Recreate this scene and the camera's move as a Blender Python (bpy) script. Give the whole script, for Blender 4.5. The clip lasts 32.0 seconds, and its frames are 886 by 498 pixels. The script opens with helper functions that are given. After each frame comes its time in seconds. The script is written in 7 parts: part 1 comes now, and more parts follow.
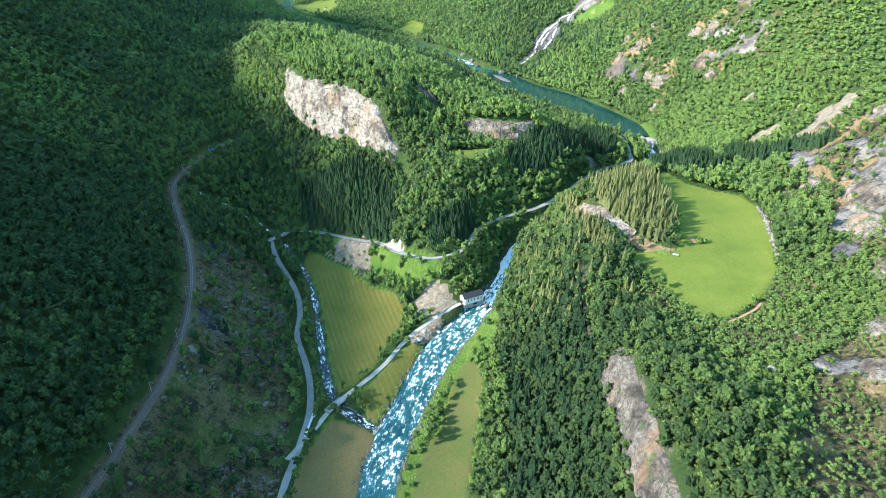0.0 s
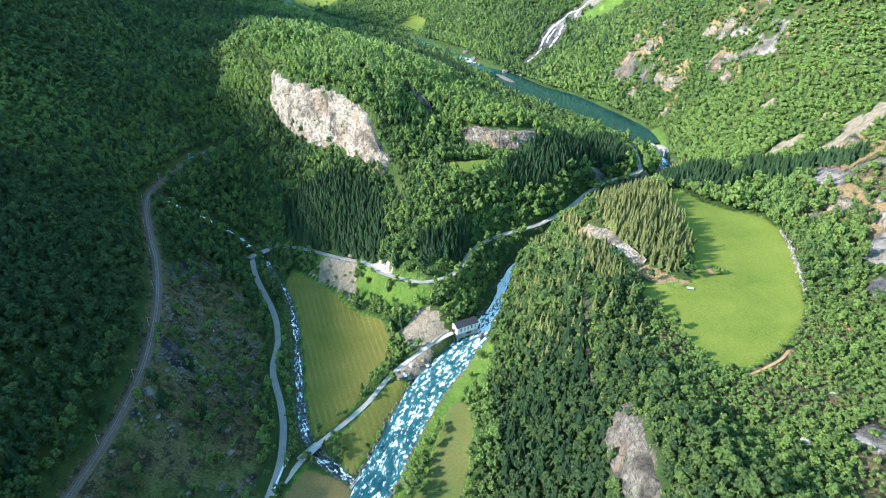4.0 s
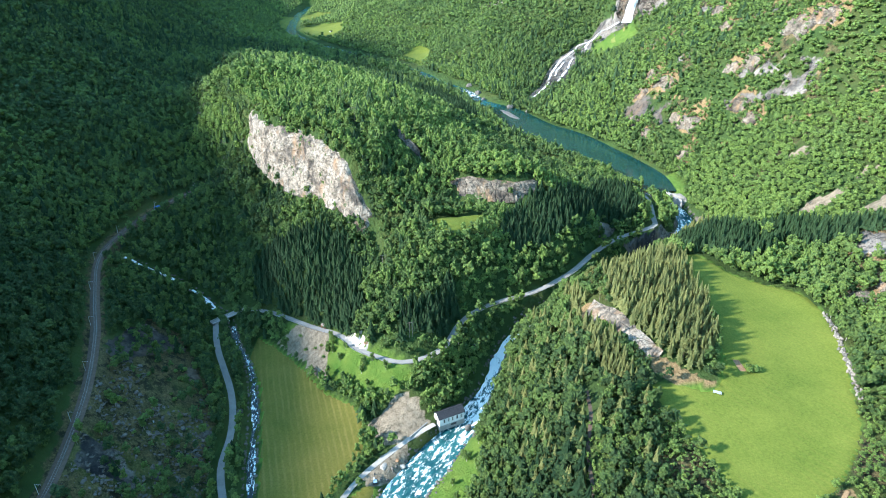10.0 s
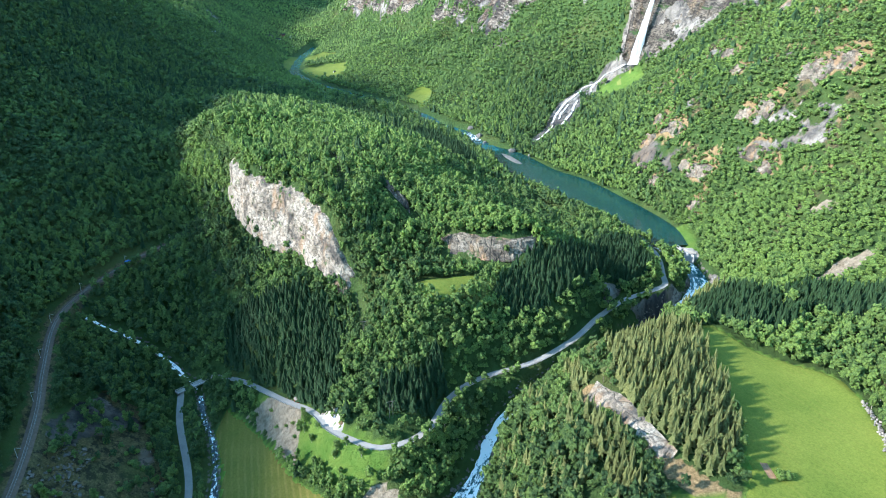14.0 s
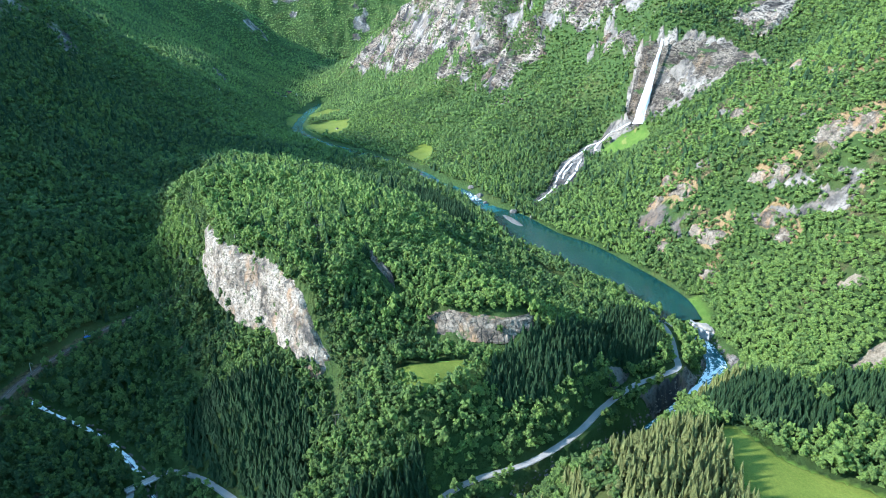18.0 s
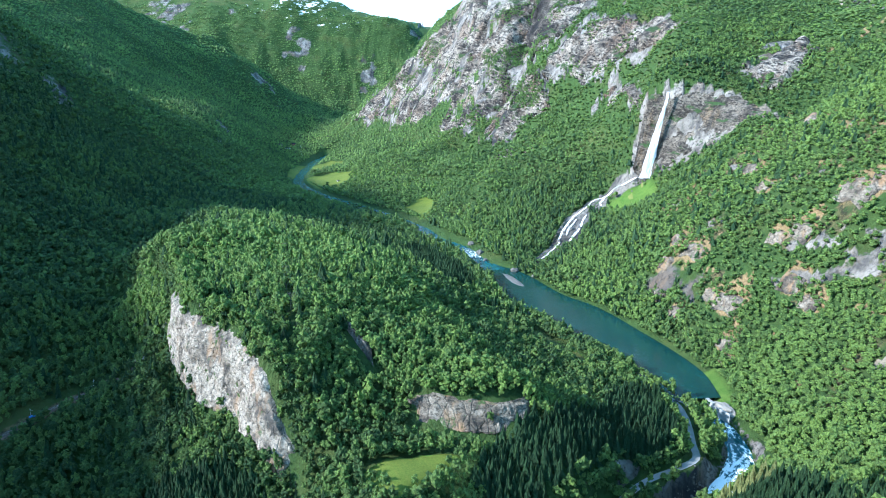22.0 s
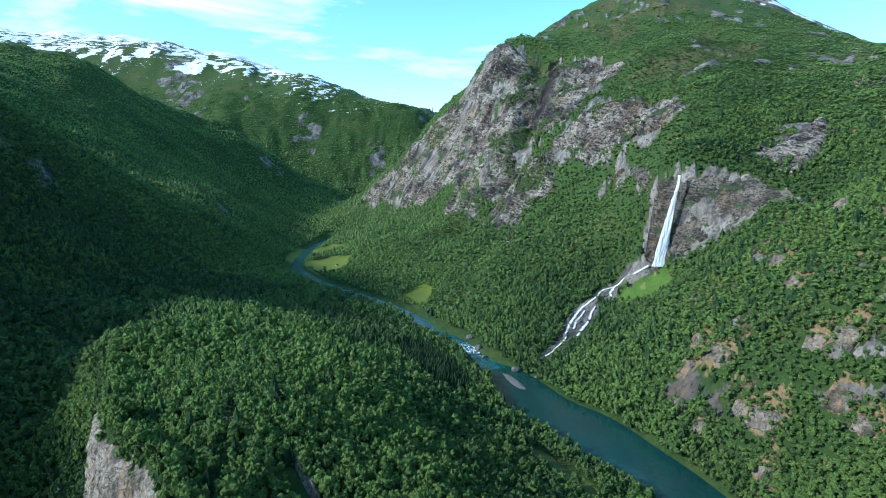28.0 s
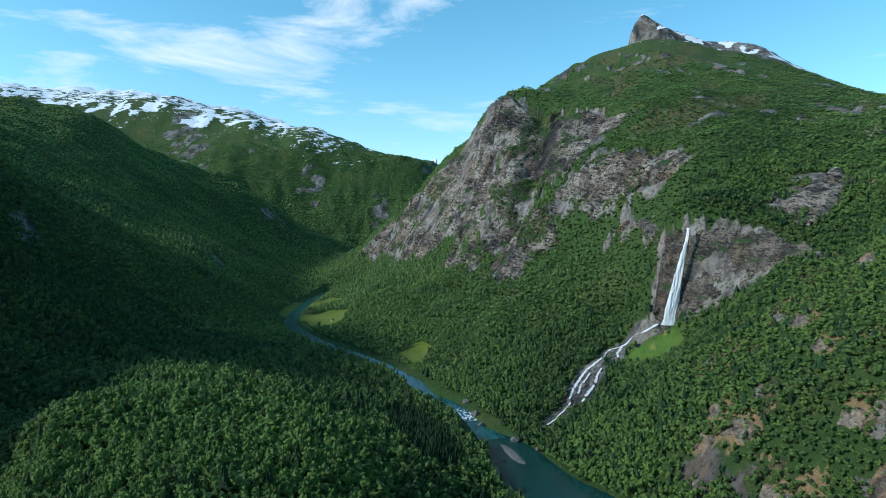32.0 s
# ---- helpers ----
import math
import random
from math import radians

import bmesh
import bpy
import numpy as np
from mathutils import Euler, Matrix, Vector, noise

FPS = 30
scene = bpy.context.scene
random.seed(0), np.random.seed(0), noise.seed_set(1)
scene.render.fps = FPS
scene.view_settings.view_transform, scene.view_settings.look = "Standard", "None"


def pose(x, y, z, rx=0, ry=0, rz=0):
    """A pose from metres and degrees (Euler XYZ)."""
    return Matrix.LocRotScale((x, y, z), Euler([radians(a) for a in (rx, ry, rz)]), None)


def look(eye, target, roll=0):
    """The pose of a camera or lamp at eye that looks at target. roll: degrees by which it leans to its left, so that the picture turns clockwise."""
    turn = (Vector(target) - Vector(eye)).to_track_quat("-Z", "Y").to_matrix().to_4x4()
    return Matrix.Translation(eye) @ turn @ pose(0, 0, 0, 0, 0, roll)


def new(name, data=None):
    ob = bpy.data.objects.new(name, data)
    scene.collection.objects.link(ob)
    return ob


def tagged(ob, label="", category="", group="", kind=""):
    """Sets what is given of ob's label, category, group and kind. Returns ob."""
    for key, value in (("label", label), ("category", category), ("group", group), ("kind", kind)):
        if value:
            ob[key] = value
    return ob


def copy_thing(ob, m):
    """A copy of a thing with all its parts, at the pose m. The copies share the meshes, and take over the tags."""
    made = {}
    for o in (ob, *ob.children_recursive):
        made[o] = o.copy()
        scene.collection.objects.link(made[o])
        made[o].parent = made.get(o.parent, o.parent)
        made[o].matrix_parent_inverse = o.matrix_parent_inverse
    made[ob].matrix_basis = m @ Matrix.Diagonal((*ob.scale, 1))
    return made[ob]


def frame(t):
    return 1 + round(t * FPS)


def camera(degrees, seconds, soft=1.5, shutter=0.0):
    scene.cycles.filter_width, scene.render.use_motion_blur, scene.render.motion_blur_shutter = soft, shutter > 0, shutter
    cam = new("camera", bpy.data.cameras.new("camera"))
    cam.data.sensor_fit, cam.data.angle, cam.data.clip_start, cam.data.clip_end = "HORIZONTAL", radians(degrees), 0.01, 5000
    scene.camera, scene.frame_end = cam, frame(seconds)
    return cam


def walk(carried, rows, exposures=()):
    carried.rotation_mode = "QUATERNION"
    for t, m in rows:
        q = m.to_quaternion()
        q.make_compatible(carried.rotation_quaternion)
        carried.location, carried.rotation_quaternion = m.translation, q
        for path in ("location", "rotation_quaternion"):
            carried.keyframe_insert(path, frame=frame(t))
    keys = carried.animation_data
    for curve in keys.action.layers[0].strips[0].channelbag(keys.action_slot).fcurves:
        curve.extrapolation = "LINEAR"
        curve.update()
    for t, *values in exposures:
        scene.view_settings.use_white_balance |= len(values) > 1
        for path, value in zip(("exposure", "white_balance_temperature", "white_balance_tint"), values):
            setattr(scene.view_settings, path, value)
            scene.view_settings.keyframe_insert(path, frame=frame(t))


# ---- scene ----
cam = camera(70.6, 32.0, soft=1.0)
PATH = [
    (0, -119.85, -407.56, 242.41, 62.136, -3.178),
    (1, -116.07, -394.74, 242.53, 62.069, -3.02),
    (2, -112.27, -381.99, 242.61, 61.738, -2.845),
    (3, -108.44, -369.3, 242.66, 61.52, -2.657),
    (3.5, -106.51, -362.98, 242.67, 61.476, -2.559),
    (5.5, -98.76, -337.82, 242.66, 61.497, -2.147),
    (6, -96.81, -331.56, 242.65, 61.541, -2.042),
    (7, -92.89, -319.06, 242.6, 61.836, -1.828),
    (8, -88.97, -306.59, 242.54, 62.423, -1.612),
    (9, -85.04, -294.15, 242.47, 62.997, -1.397),
    (10, -81.11, -281.72, 242.39, 63.575, -1.182),
    (11, -77.17, -269.31, 242.3, 64.14, -0.968),
    (12, -73.23, -256.9, 242.22, 64.898, -0.756),
    (13, -69.31, -244.49, 242.13, 65.748, -0.546),
    (14, -65.39, -232.07, 242.04, 66.753, -0.338),
    (14.5, -63.43, -225.85, 242.0, 67.365, -0.235),
    (16.5, -55.65, -200.94, 241.86, 69.832, 0.174),
    (17, -53.71, -194.69, 241.84, 70.425, 0.276),
    (18, -49.86, -182.17, 241.8, 71.493, 0.477),
    (19, -46.03, -169.61, 241.78, 72.584, 0.677),
    (20, -42.24, -156.99, 241.78, 73.668, 0.876),
    (21, -38.47, -144.33, 241.81, 74.866, 1.074),
    (22, -34.74, -131.6, 241.87, 75.961, 1.27),
    (23, -31.05, -118.8, 241.96, 77.173, 1.465),
    (24, -27.41, -105.93, 242.09, 78.387, 1.657),
    (25, -23.8, -92.98, 242.25, 79.61, 1.845),
    (25.5, -22.02, -86.47, 242.35, 80.206, 1.938),
    (27.5, -15.02, -60.2, 242.86, 82.643, 2.293),
    (28, -13.31, -53.57, 243.01, 83.263, 2.377),
    (29, -9.92, -40.23, 243.36, 84.461, 2.536),
    (30, -6.6, -26.77, 243.77, 85.694, 2.682),
    (31, -3.34, -13.19, 244.24, 86.914, 2.811),
    (31.5, -1.74, -6.35, 244.49, 87.522, 2.868),
    (32, -0.16, 0.52, 244.76, 87.937, 2.92),
]
EXPOSURES = [(0, 1.43, 6250, 13), (14, 1.35, 6000, 12), (20, 1.29, 5600, 11), (24, 0.93, 5400, 10), (28, 0.20, 5550, 8), (32, -0.42, 5750, 7)]
walk(cam, [(t, pose(x, y, z, tilt, 0, turn)) for t, x, y, z, tilt, turn in PATH], EXPOSURES)

# ---- light and sky ----
SUN_AZ, SUN_EL = 254.0, 29.2          # degrees: where the sun stands, clockwise from +y, and its height
world = bpy.data.worlds.new("sky")
scene.world = world
world.use_nodes = True
wn = world.node_tree.nodes
wl = world.node_tree.links
wn.clear()
sky = wn.new("ShaderNodeTexSky")
sky.sky_type, sky.sun_disc = "NISHITA", False
sky.sun_elevation, sky.sun_rotation = radians(SUN_EL), radians(SUN_AZ)
sky.altitude, sky.air_density, sky.dust_density, sky.ozone_density = 300, 1.0, 0.4, 1.6
bg = wn.new("ShaderNodeBackground")
bg.inputs[1].default_value = 0.130
wout = wn.new("ShaderNodeOutputWorld")
# thin cirrus, streaked across the whole sky
tc = wn.new("ShaderNodeTexCoord")
mp = wn.new("ShaderNodeMapping")
mp.inputs["Rotation"].default_value = (0.0, radians(-12), radians(18))
mp.inputs["Scale"].default_value = (1.3, 1.0, 5.5)
cn = wn.new("ShaderNodeTexNoise")
cn.inputs["Scale"].default_value, cn.inputs["Detail"].default_value = 2.6, 9
cn.inputs["Roughness"].default_value, cn.inputs["Distortion"].default_value = 0.62, 0.5
cr = wn.new("ShaderNodeValToRGB")
cr.color_ramp.elements[0].position, cr.color_ramp.elements[1].position = 0.53, 0.78
cmix = wn.new("ShaderNodeMix")
cmix.data_type = "RGBA"
cmix.inputs[7].default_value = (10.5, 11.0, 11.6, 1)
wl.new(tc.outputs["Generated"], mp.inputs[0])
wl.new(mp.outputs[0], cn.inputs["Vector"])
wl.new(cn.outputs[0], cr.inputs[0])
wl.new(cr.outputs[0], cmix.inputs[0])
hs = wn.new("ShaderNodeHueSaturation")
hs.inputs["Saturation"].default_value, hs.inputs["Hue"].default_value, hs.inputs["Value"].default_value = 1.2, 0.472, 2.0
wl.new(sky.outputs[0], hs.inputs["Color"])
wl.new(hs.outputs[0], cmix.inputs[6])
wl.new(cmix.outputs[2], bg.inputs[0])
wl.new(bg.outputs[0], wout.inputs[0])

sun_data = bpy.data.lights.new("sun", "SUN")
sun_data.energy, sun_data.angle, sun_data.color = 5.0, radians(3.5), (1.0, 0.965, 0.88)
sun = new("sun", sun_data)
saz, sel = radians(SUN_AZ), radians(SUN_EL)
SUN_DIR = Vector((math.sin(saz) * math.cos(sel), math.cos(saz) * math.cos(sel), math.sin(sel)))
sun.matrix_world = look(SUN_DIR * 1500, (0, 0, 0))

# ---- materials ----


def material(name):
    m = bpy.data.materials.new(name)
    m.use_nodes = True
    nt = m.node_tree
    nt.nodes.clear()
    out = nt.nodes.new("ShaderNodeOutputMaterial")
    b = nt.nodes.new("ShaderNodeBsdfPrincipled")
    nt.links.new(b.outputs[0], out.inputs[0])
    return m, nt, b, out


def noise_node(nt, scale, detail=4, rough=0.6, vector=None, stretch=None):
    n = nt.nodes.new("ShaderNodeTexNoise")
    n.inputs["Scale"].default_value, n.inputs["Detail"].default_value, n.inputs["Roughness"].default_value = scale, detail, rough
    if vector is None:
        vector = nt.nodes.new("ShaderNodeNewGeometry").outputs["Position"]
    if stretch:
        m = nt.nodes.new("ShaderNodeMapping")
        m.inputs["Scale"].default_value = stretch
        nt.links.new(vector, m.inputs[0])
        vector = m.outputs[0]
    nt.links.new(vector, n.inputs["Vector"])
    return n.outputs[0]


def ramp(nt, value, *stops):
    r = nt.nodes.new("ShaderNodeValToRGB")
    e = r.color_ramp.elements
    while len(e) < len(stops):
        e.new(0.5)
    for el, (p, c) in zip(e, stops):
        el.position, el.color = p, (*c, 1) if len(c) == 3 else c
    nt.links.new(value, r.inputs[0])
    return r.outputs[0]


def mix(nt, fac, a, b, kind="MIX"):
    m = nt.nodes.new("ShaderNodeMix")
    m.data_type, m.blend_type = "RGBA", kind
    for sock, v in ((m.inputs[0], fac), (m.inputs[6], a), (m.inputs[7], b)):
        if isinstance(v, (int, float)):
            sock.default_value = v
        elif isinstance(v, tuple):
            sock.default_value = (*v, 1)
        else:
            nt.links.new(v, sock)
    return m.outputs[2]


def math_node(nt, op, a, b=0.0, clamp=False):
    m = nt.nodes.new("ShaderNodeMath")
    m.operation, m.use_clamp = op, clamp
    for sock, v in ((m.inputs[0], a), (m.inputs[1], b)):
        if isinstance(v, (int, float)):
            sock.default_value = v
        else:
            nt.links.new(v, sock)
    return m.outputs[0]


def bump(nt, b, height, strength=0.5, distance=0.1):
    n = nt.nodes.new("ShaderNodeBump")
    n.inputs["Strength"].default_value, n.inputs["Distance"].default_value = strength, distance
    nt.links.new(height, n.inputs["Height"])
    nt.links.new(n.outputs[0], b.inputs["Normal"])


def attr(nt, name):
    a = nt.nodes.new("ShaderNodeAttribute")
    a.attribute_name = name
    return a.outputs["Fac"]


def simple(name, dark, light, scale=0.5, rough=0.8, metal=0.0, bumpd=0.05, stretch=None, spec=0.3):
    """A surface whose colour wanders between two tones at two scales, with fine relief."""
    m, nt, b, _ = material(name)
    big = noise_node(nt, scale, 5, 0.6, stretch=stretch)
    fine = noise_node(nt, scale * 9, 3, 0.6, stretch=stretch)
    col = ramp(nt, big, (0.3, dark), (0.7, light))
    col = mix(nt, 0.35, col, ramp(nt, fine, (0.3, dark), (0.7, light)))
    nt.links.new(col, b.inputs["Base Color"])
    b.inputs["Roughness"].default_value, b.inputs["Metallic"].default_value = rough, metal
    b.inputs["Specular IOR Level"].default_value = spec
    if bumpd:
        bump(nt, b, fine, 0.6, bumpd)
    return m


def foliage(name, dark, light, pale, scale=0.8):
    """Leaves: tone by tree (vertex attribute, also darkened for shade on the left side) and by leaf clump, some light
    coming through.
    """
    m, nt, b, out = material(name)
    tone = attr(nt, "tone")
    n = noise_node(nt, scale, 4, 0.7)
    col = mix(nt, tone, dark, light)
    col = mix(nt, ramp(nt, n, (0.35, (0, 0, 0)), (0.75, (1, 1, 1))), col, pale)
    col = mix(nt, 0.65, col, mix(nt, tone, dark, light))
    speck = noise_node(nt, scale * 1.15, 6, 0.8)
    col = mix(nt, ramp(nt, speck, (0.42, (0.72, 0.72, 0.72)), (0.54, (0, 0, 0))), col, tuple(0.9 * c for c in dark))
    grey = math_node(nt, "MULTIPLY", attr(nt, "hue"), math_node(nt, "ADD", math_node(nt, "MULTIPLY", tone, 0.25), 0.10))
    col = mix(nt, grey, col, tuple(0.45 * a + 0.55 * b_ for a, b_ in zip(light, (0.10, 0.16, 0.10))))
    nt.links.new(col, b.inputs["Base Color"])
    b.inputs["Roughness"].default_value, b.inputs["Specular IOR Level"].default_value = 0.65, 0.25
    tr = nt.nodes.new("ShaderNodeBsdfTranslucent")
    nt.links.new(col, tr.inputs[0])
    ms = nt.nodes.new("ShaderNodeMixShader")
    ms.inputs[0].default_value = 0.36
    nt.links.new(b.outputs[0], ms.inputs[1])
    nt.links.new(tr.outputs[0], ms.inputs[2])
    nt.links.new(ms.outputs[0], out.inputs[0])
    bump(nt, b, noise_node(nt, scale * 1.3, 5, 0.8), 1.0, 1.6)
    return m


def ground_material():
    """Ground: undergrowth, rock, turf, scree and snow by their masks, each with grain at two scales."""
    m, nt, b, _ = material("ground_cover")
    pos = nt.nodes.new("ShaderNodeNewGeometry").outputs["Position"]
    big, mid, fine = noise_node(nt, 0.012, 5, 0.6, pos), noise_node(nt, 0.09, 6, 0.65, pos), noise_node(nt, 0.8, 5, 0.7, pos)
    border = noise_node(nt, 0.07, 8, 0.72, pos)
    green = mix(nt, ramp(nt, mid, (0.3, (0, 0, 0)), (0.7, (1, 1, 1))), (0.024, 0.053, 0.018), (0.064, 0.115, 0.030))
    green = mix(nt, ramp(nt, fine, (0.35, (0, 0, 0)), (0.7, (1, 1, 1))), green, (0.045, 0.078, 0.019))
    green = mix(nt, ramp(nt, big, (0.5, (0, 0, 0)), (0.75, (0.45, 0.45, 0.45))), green, (0.13, 0.12, 0.04))
    streak = noise_node(nt, 0.030, 9, 0.68, pos, (1.2, 1.2, 0.6))
    crack = noise_node(nt, 0.16, 8, 0.78, pos, (1.0, 1.0, 0.8))
    slab = noise_node(nt, 0.0075, 10, 0.62, pos, (1.0, 1.6, 1.1))
    gully = noise_node(nt, 0.011, 7, 0.66, pos, (1.7, 1.0, 0.55))
    rock = ramp(nt, slab, (0.36, (0.05, 0.047, 0.045)), (0.45, (0.145, 0.132, 0.118)), (0.53, (0.31, 0.285, 0.255)), (0.60, (0.155, 0.138, 0.12)), (0.68, (0.25, 0.23, 0.20)))
    rock = mix(nt, ramp(nt, streak, (0.40, (0.8, 0.8, 0.8)), (0.50, (0, 0, 0))), rock, (0.065, 0.065, 0.068))
    rock = mix(nt, ramp(nt, gully, (0.41, (0.95, 0.95, 0.95)), (0.47, (0, 0, 0))), rock, (0.030, 0.031, 0.034))
    bright = ramp(nt, streak, (0.38, (0.10, 0.09, 0.08)), (0.47, (0.24, 0.21, 0.175)), (0.57, (0.42, 0.375, 0.32)), (0.68, (0.22, 0.19, 0.155)))
    rock = mix(nt, attr(nt, "pale"), rock, bright)
    rust = noise_node(nt, 0.02, 5, 0.65, pos, (1, 1, 0.4))
    rock = mix(nt, ramp(nt, rust, (0.54, (0, 0, 0)), (0.66, (0.55, 0.55, 0.55))), rock, (0.24, 0.17, 0.115))
    joint = ramp(nt, crack, (0.40, (0.85, 0.85, 0.85)), (0.47, (0, 0, 0)))
    rock = mix(nt, joint, rock, (0.04, 0.04, 0.042))
    moss = noise_node(nt, 0.022, 9, 0.74, pos, (1.0, 1.0, 2.2))
    rock = mix(nt, ramp(nt, moss, (0.585, (0, 0, 0)), (0.625, (0.95, 0.95, 0.95))), rock, (0.040, 0.080, 0.024))
    turf = ramp(nt, mid, (0.3, (0.085, 0.185, 0.024)), (0.7, (0.175, 0.255, 0.045)))
    scree = ramp(nt, noise_node(nt, 0.3, 9, 0.7, pos, (1.0, 1.0, 0.4)), (0.33, (0.145, 0.120, 0.084)), (0.5, (0.27, 0.222, 0.160)), (0.68, (0.38, 0.315, 0.232)))
    heath = ramp(nt, mid, (0.35, (0.06, 0.065, 0.028)), (0.55, (0.16, 0.13, 0.06)), (0.7, (0.26, 0.17, 0.085)))
    heath = mix(nt, 0.5, heath, ramp(nt, fine, (0.36, (0.022, 0.024, 0.014)), (0.5, (0.085, 0.082, 0.032)), (0.62, (0.22, 0.17, 0.09))))
    heath = mix(nt, ramp(nt, crack, (0.44, (0.85, 0.85, 0.85)), (0.50, (0, 0, 0))), heath, (0.022, 0.024, 0.016))
    soil = ramp(nt, fine, (0.3, (0.12, 0.090, 0.042)), (0.5, (0.26, 0.180, 0.088)), (0.7, (0.40, 0.285, 0.155)))
    col = green
    for name, tint in (("heath", heath), ("soil", soil), ("turf", turf), ("rock", rock), ("scree", scree)):
        cover = attr(nt, name)
        if name in ("rock", "soil", "heath", "scree"):
            cover = ramp(nt, math_node(nt, "ADD", cover, math_node(nt, "MULTIPLY", math_node(nt, "ADD", border, -0.5), 1.5)), (0.36, (0, 0, 0)), (0.56, (1, 1, 1)))
        col = mix(nt, cover, col, tint)
    drift = noise_node(nt, 0.022, 8, 0.66, pos, (1.0, 1.0, 3.0))
    white = math_node(nt, "ADD", attr(nt, "snow"), math_node(nt, "MULTIPLY", math_node(nt, "ADD", drift, -0.5), 2.2))
    col = mix(nt, ramp(nt, white, (0.50, (0, 0, 0)), (0.56, (1, 1, 1))), col, (0.82, 0.84, 0.88))
    nt.links.new(col, b.inputs["Base Color"])
    b.inputs["Roughness"].default_value, b.inputs["Specular IOR Level"].default_value = 0.9, 0.15
    h = math_node(nt, "ADD", math_node(nt, "MULTIPLY", crack, 4.0), math_node(nt, "MULTIPLY", fine, 0.6))
    h = math_node(nt, "ADD", h, math_node(nt, "MULTIPLY", math_node(nt, "MULTIPLY", streak, attr(nt, "rock")), 12.0))
    bump(nt, b, h, 1.0, 1.0)
    return m


def field_material(name, a, bcol, stripe, angle):
    """Mown hay field: swathes along one direction, dry and green blotches."""
    m, nt, b, _ = material(name)
    pos = nt.nodes.new("ShaderNodeNewGeometry").outputs["Position"]
    mp_ = nt.nodes.new("ShaderNodeMapping")
    mp_.inputs["Rotation"].default_value = (0, 0, radians(angle))
    nt.links.new(pos, mp_.inputs[0])
    w = nt.nodes.new("ShaderNodeTexWave")
    w.inputs["Scale"].default_value, w.inputs["Distortion"].default_value = 0.075, 3.2
    w.inputs["Detail"].default_value, w.inputs["Detail Scale"].default_value = 3, 0.3
    nt.links.new(mp_.outputs[0], w.inputs["Vector"])
    blot = noise_node(nt, 0.035, 5, 0.6, pos)
    col = mix(nt, ramp(nt, blot, (0.3, (0, 0, 0)), (0.68, (1, 1, 1))), a, bcol)
    crest = ramp(nt, w.outputs[1], (0.5, (0, 0, 0)), (0.95, (0.5, 0.5, 0.5)))
    wisp = ramp(nt, noise_node(nt, 0.05, 6, 0.7, pos), (0.40, (0.1, 0.1, 0.1)), (0.62, (1, 1, 1)))
    col = mix(nt, math_node(nt, "MULTIPLY", crest, wisp), col, stripe)
    col = mix(nt, 0.4, col, ramp(nt, noise_node(nt, 0.9, 5, 0.75, pos), (0.36, tuple(0.6 * c for c in a)), (0.64, tuple(1.15 * c for c in bcol))))
    nt.links.new(col, b.inputs["Base Color"])
    b.inputs["Roughness"].default_value, b.inputs["Specular IOR Level"].default_value = 0.9, 0.15
    bump(nt, b, noise_node(nt, 2.0, 4, 0.7, pos), 0.7, 0.25)
    return m


def water_material(name, deep, shallow, foam_scale):
    """River water: clear green-blue, broken white where the bed is steep (attribute rapid)."""
    m, nt, b, _ = material(name)
    pos = nt.nodes.new("ShaderNodeNewGeometry").outputs["Position"]
    rapid = attr(nt, "rapid")
    flow = nt.nodes.new("ShaderNodeCombineXYZ")
    nt.links.new(math_node(nt, "MULTIPLY", attr(nt, "along"), 0.5), flow.inputs[0])
    nt.links.new(attr(nt, "across"), flow.inputs[1])
    n1 = noise_node(nt, foam_scale * 1.5, 9, 0.72, flow.outputs[0])
    n2 = noise_node(nt, foam_scale * 0.45, 5, 0.65, flow.outputs[0])
    s = math_node(nt, "ADD", math_node(nt, "MULTIPLY", n1, 1.15), math_node(nt, "MULTIPLY", n2, 0.45))
    s = math_node(nt, "ADD", s, math_node(nt, "MULTIPLY", rapid, 0.42))
    foam = ramp(nt, math_node(nt, "MULTIPLY", s, 0.5), (0.50, (0, 0, 0)), (0.53, (0.12, 0.12, 0.12)), (0.555, (1, 1, 1)))
    col = mix(nt, ramp(nt, n2, (0.35, (0, 0, 0)), (0.7, (1, 1, 1))), deep, shallow)
    col = mix(nt, foam, col, (0.86, 0.90, 0.90))
    nt.links.new(col, b.inputs["Base Color"])
    rg = math_node(nt, "ADD", math_node(nt, "MULTIPLY", foam, 0.55), 0.12)
    nt.links.new(rg, b.inputs["Roughness"])
    b.inputs["IOR"].default_value, b.inputs["Specular IOR Level"].default_value = 1.33, 0.5
    bump(nt, b, noise_node(nt, foam_scale * 1.3, 5, 0.65, pos), 0.5, 0.25)
    return m


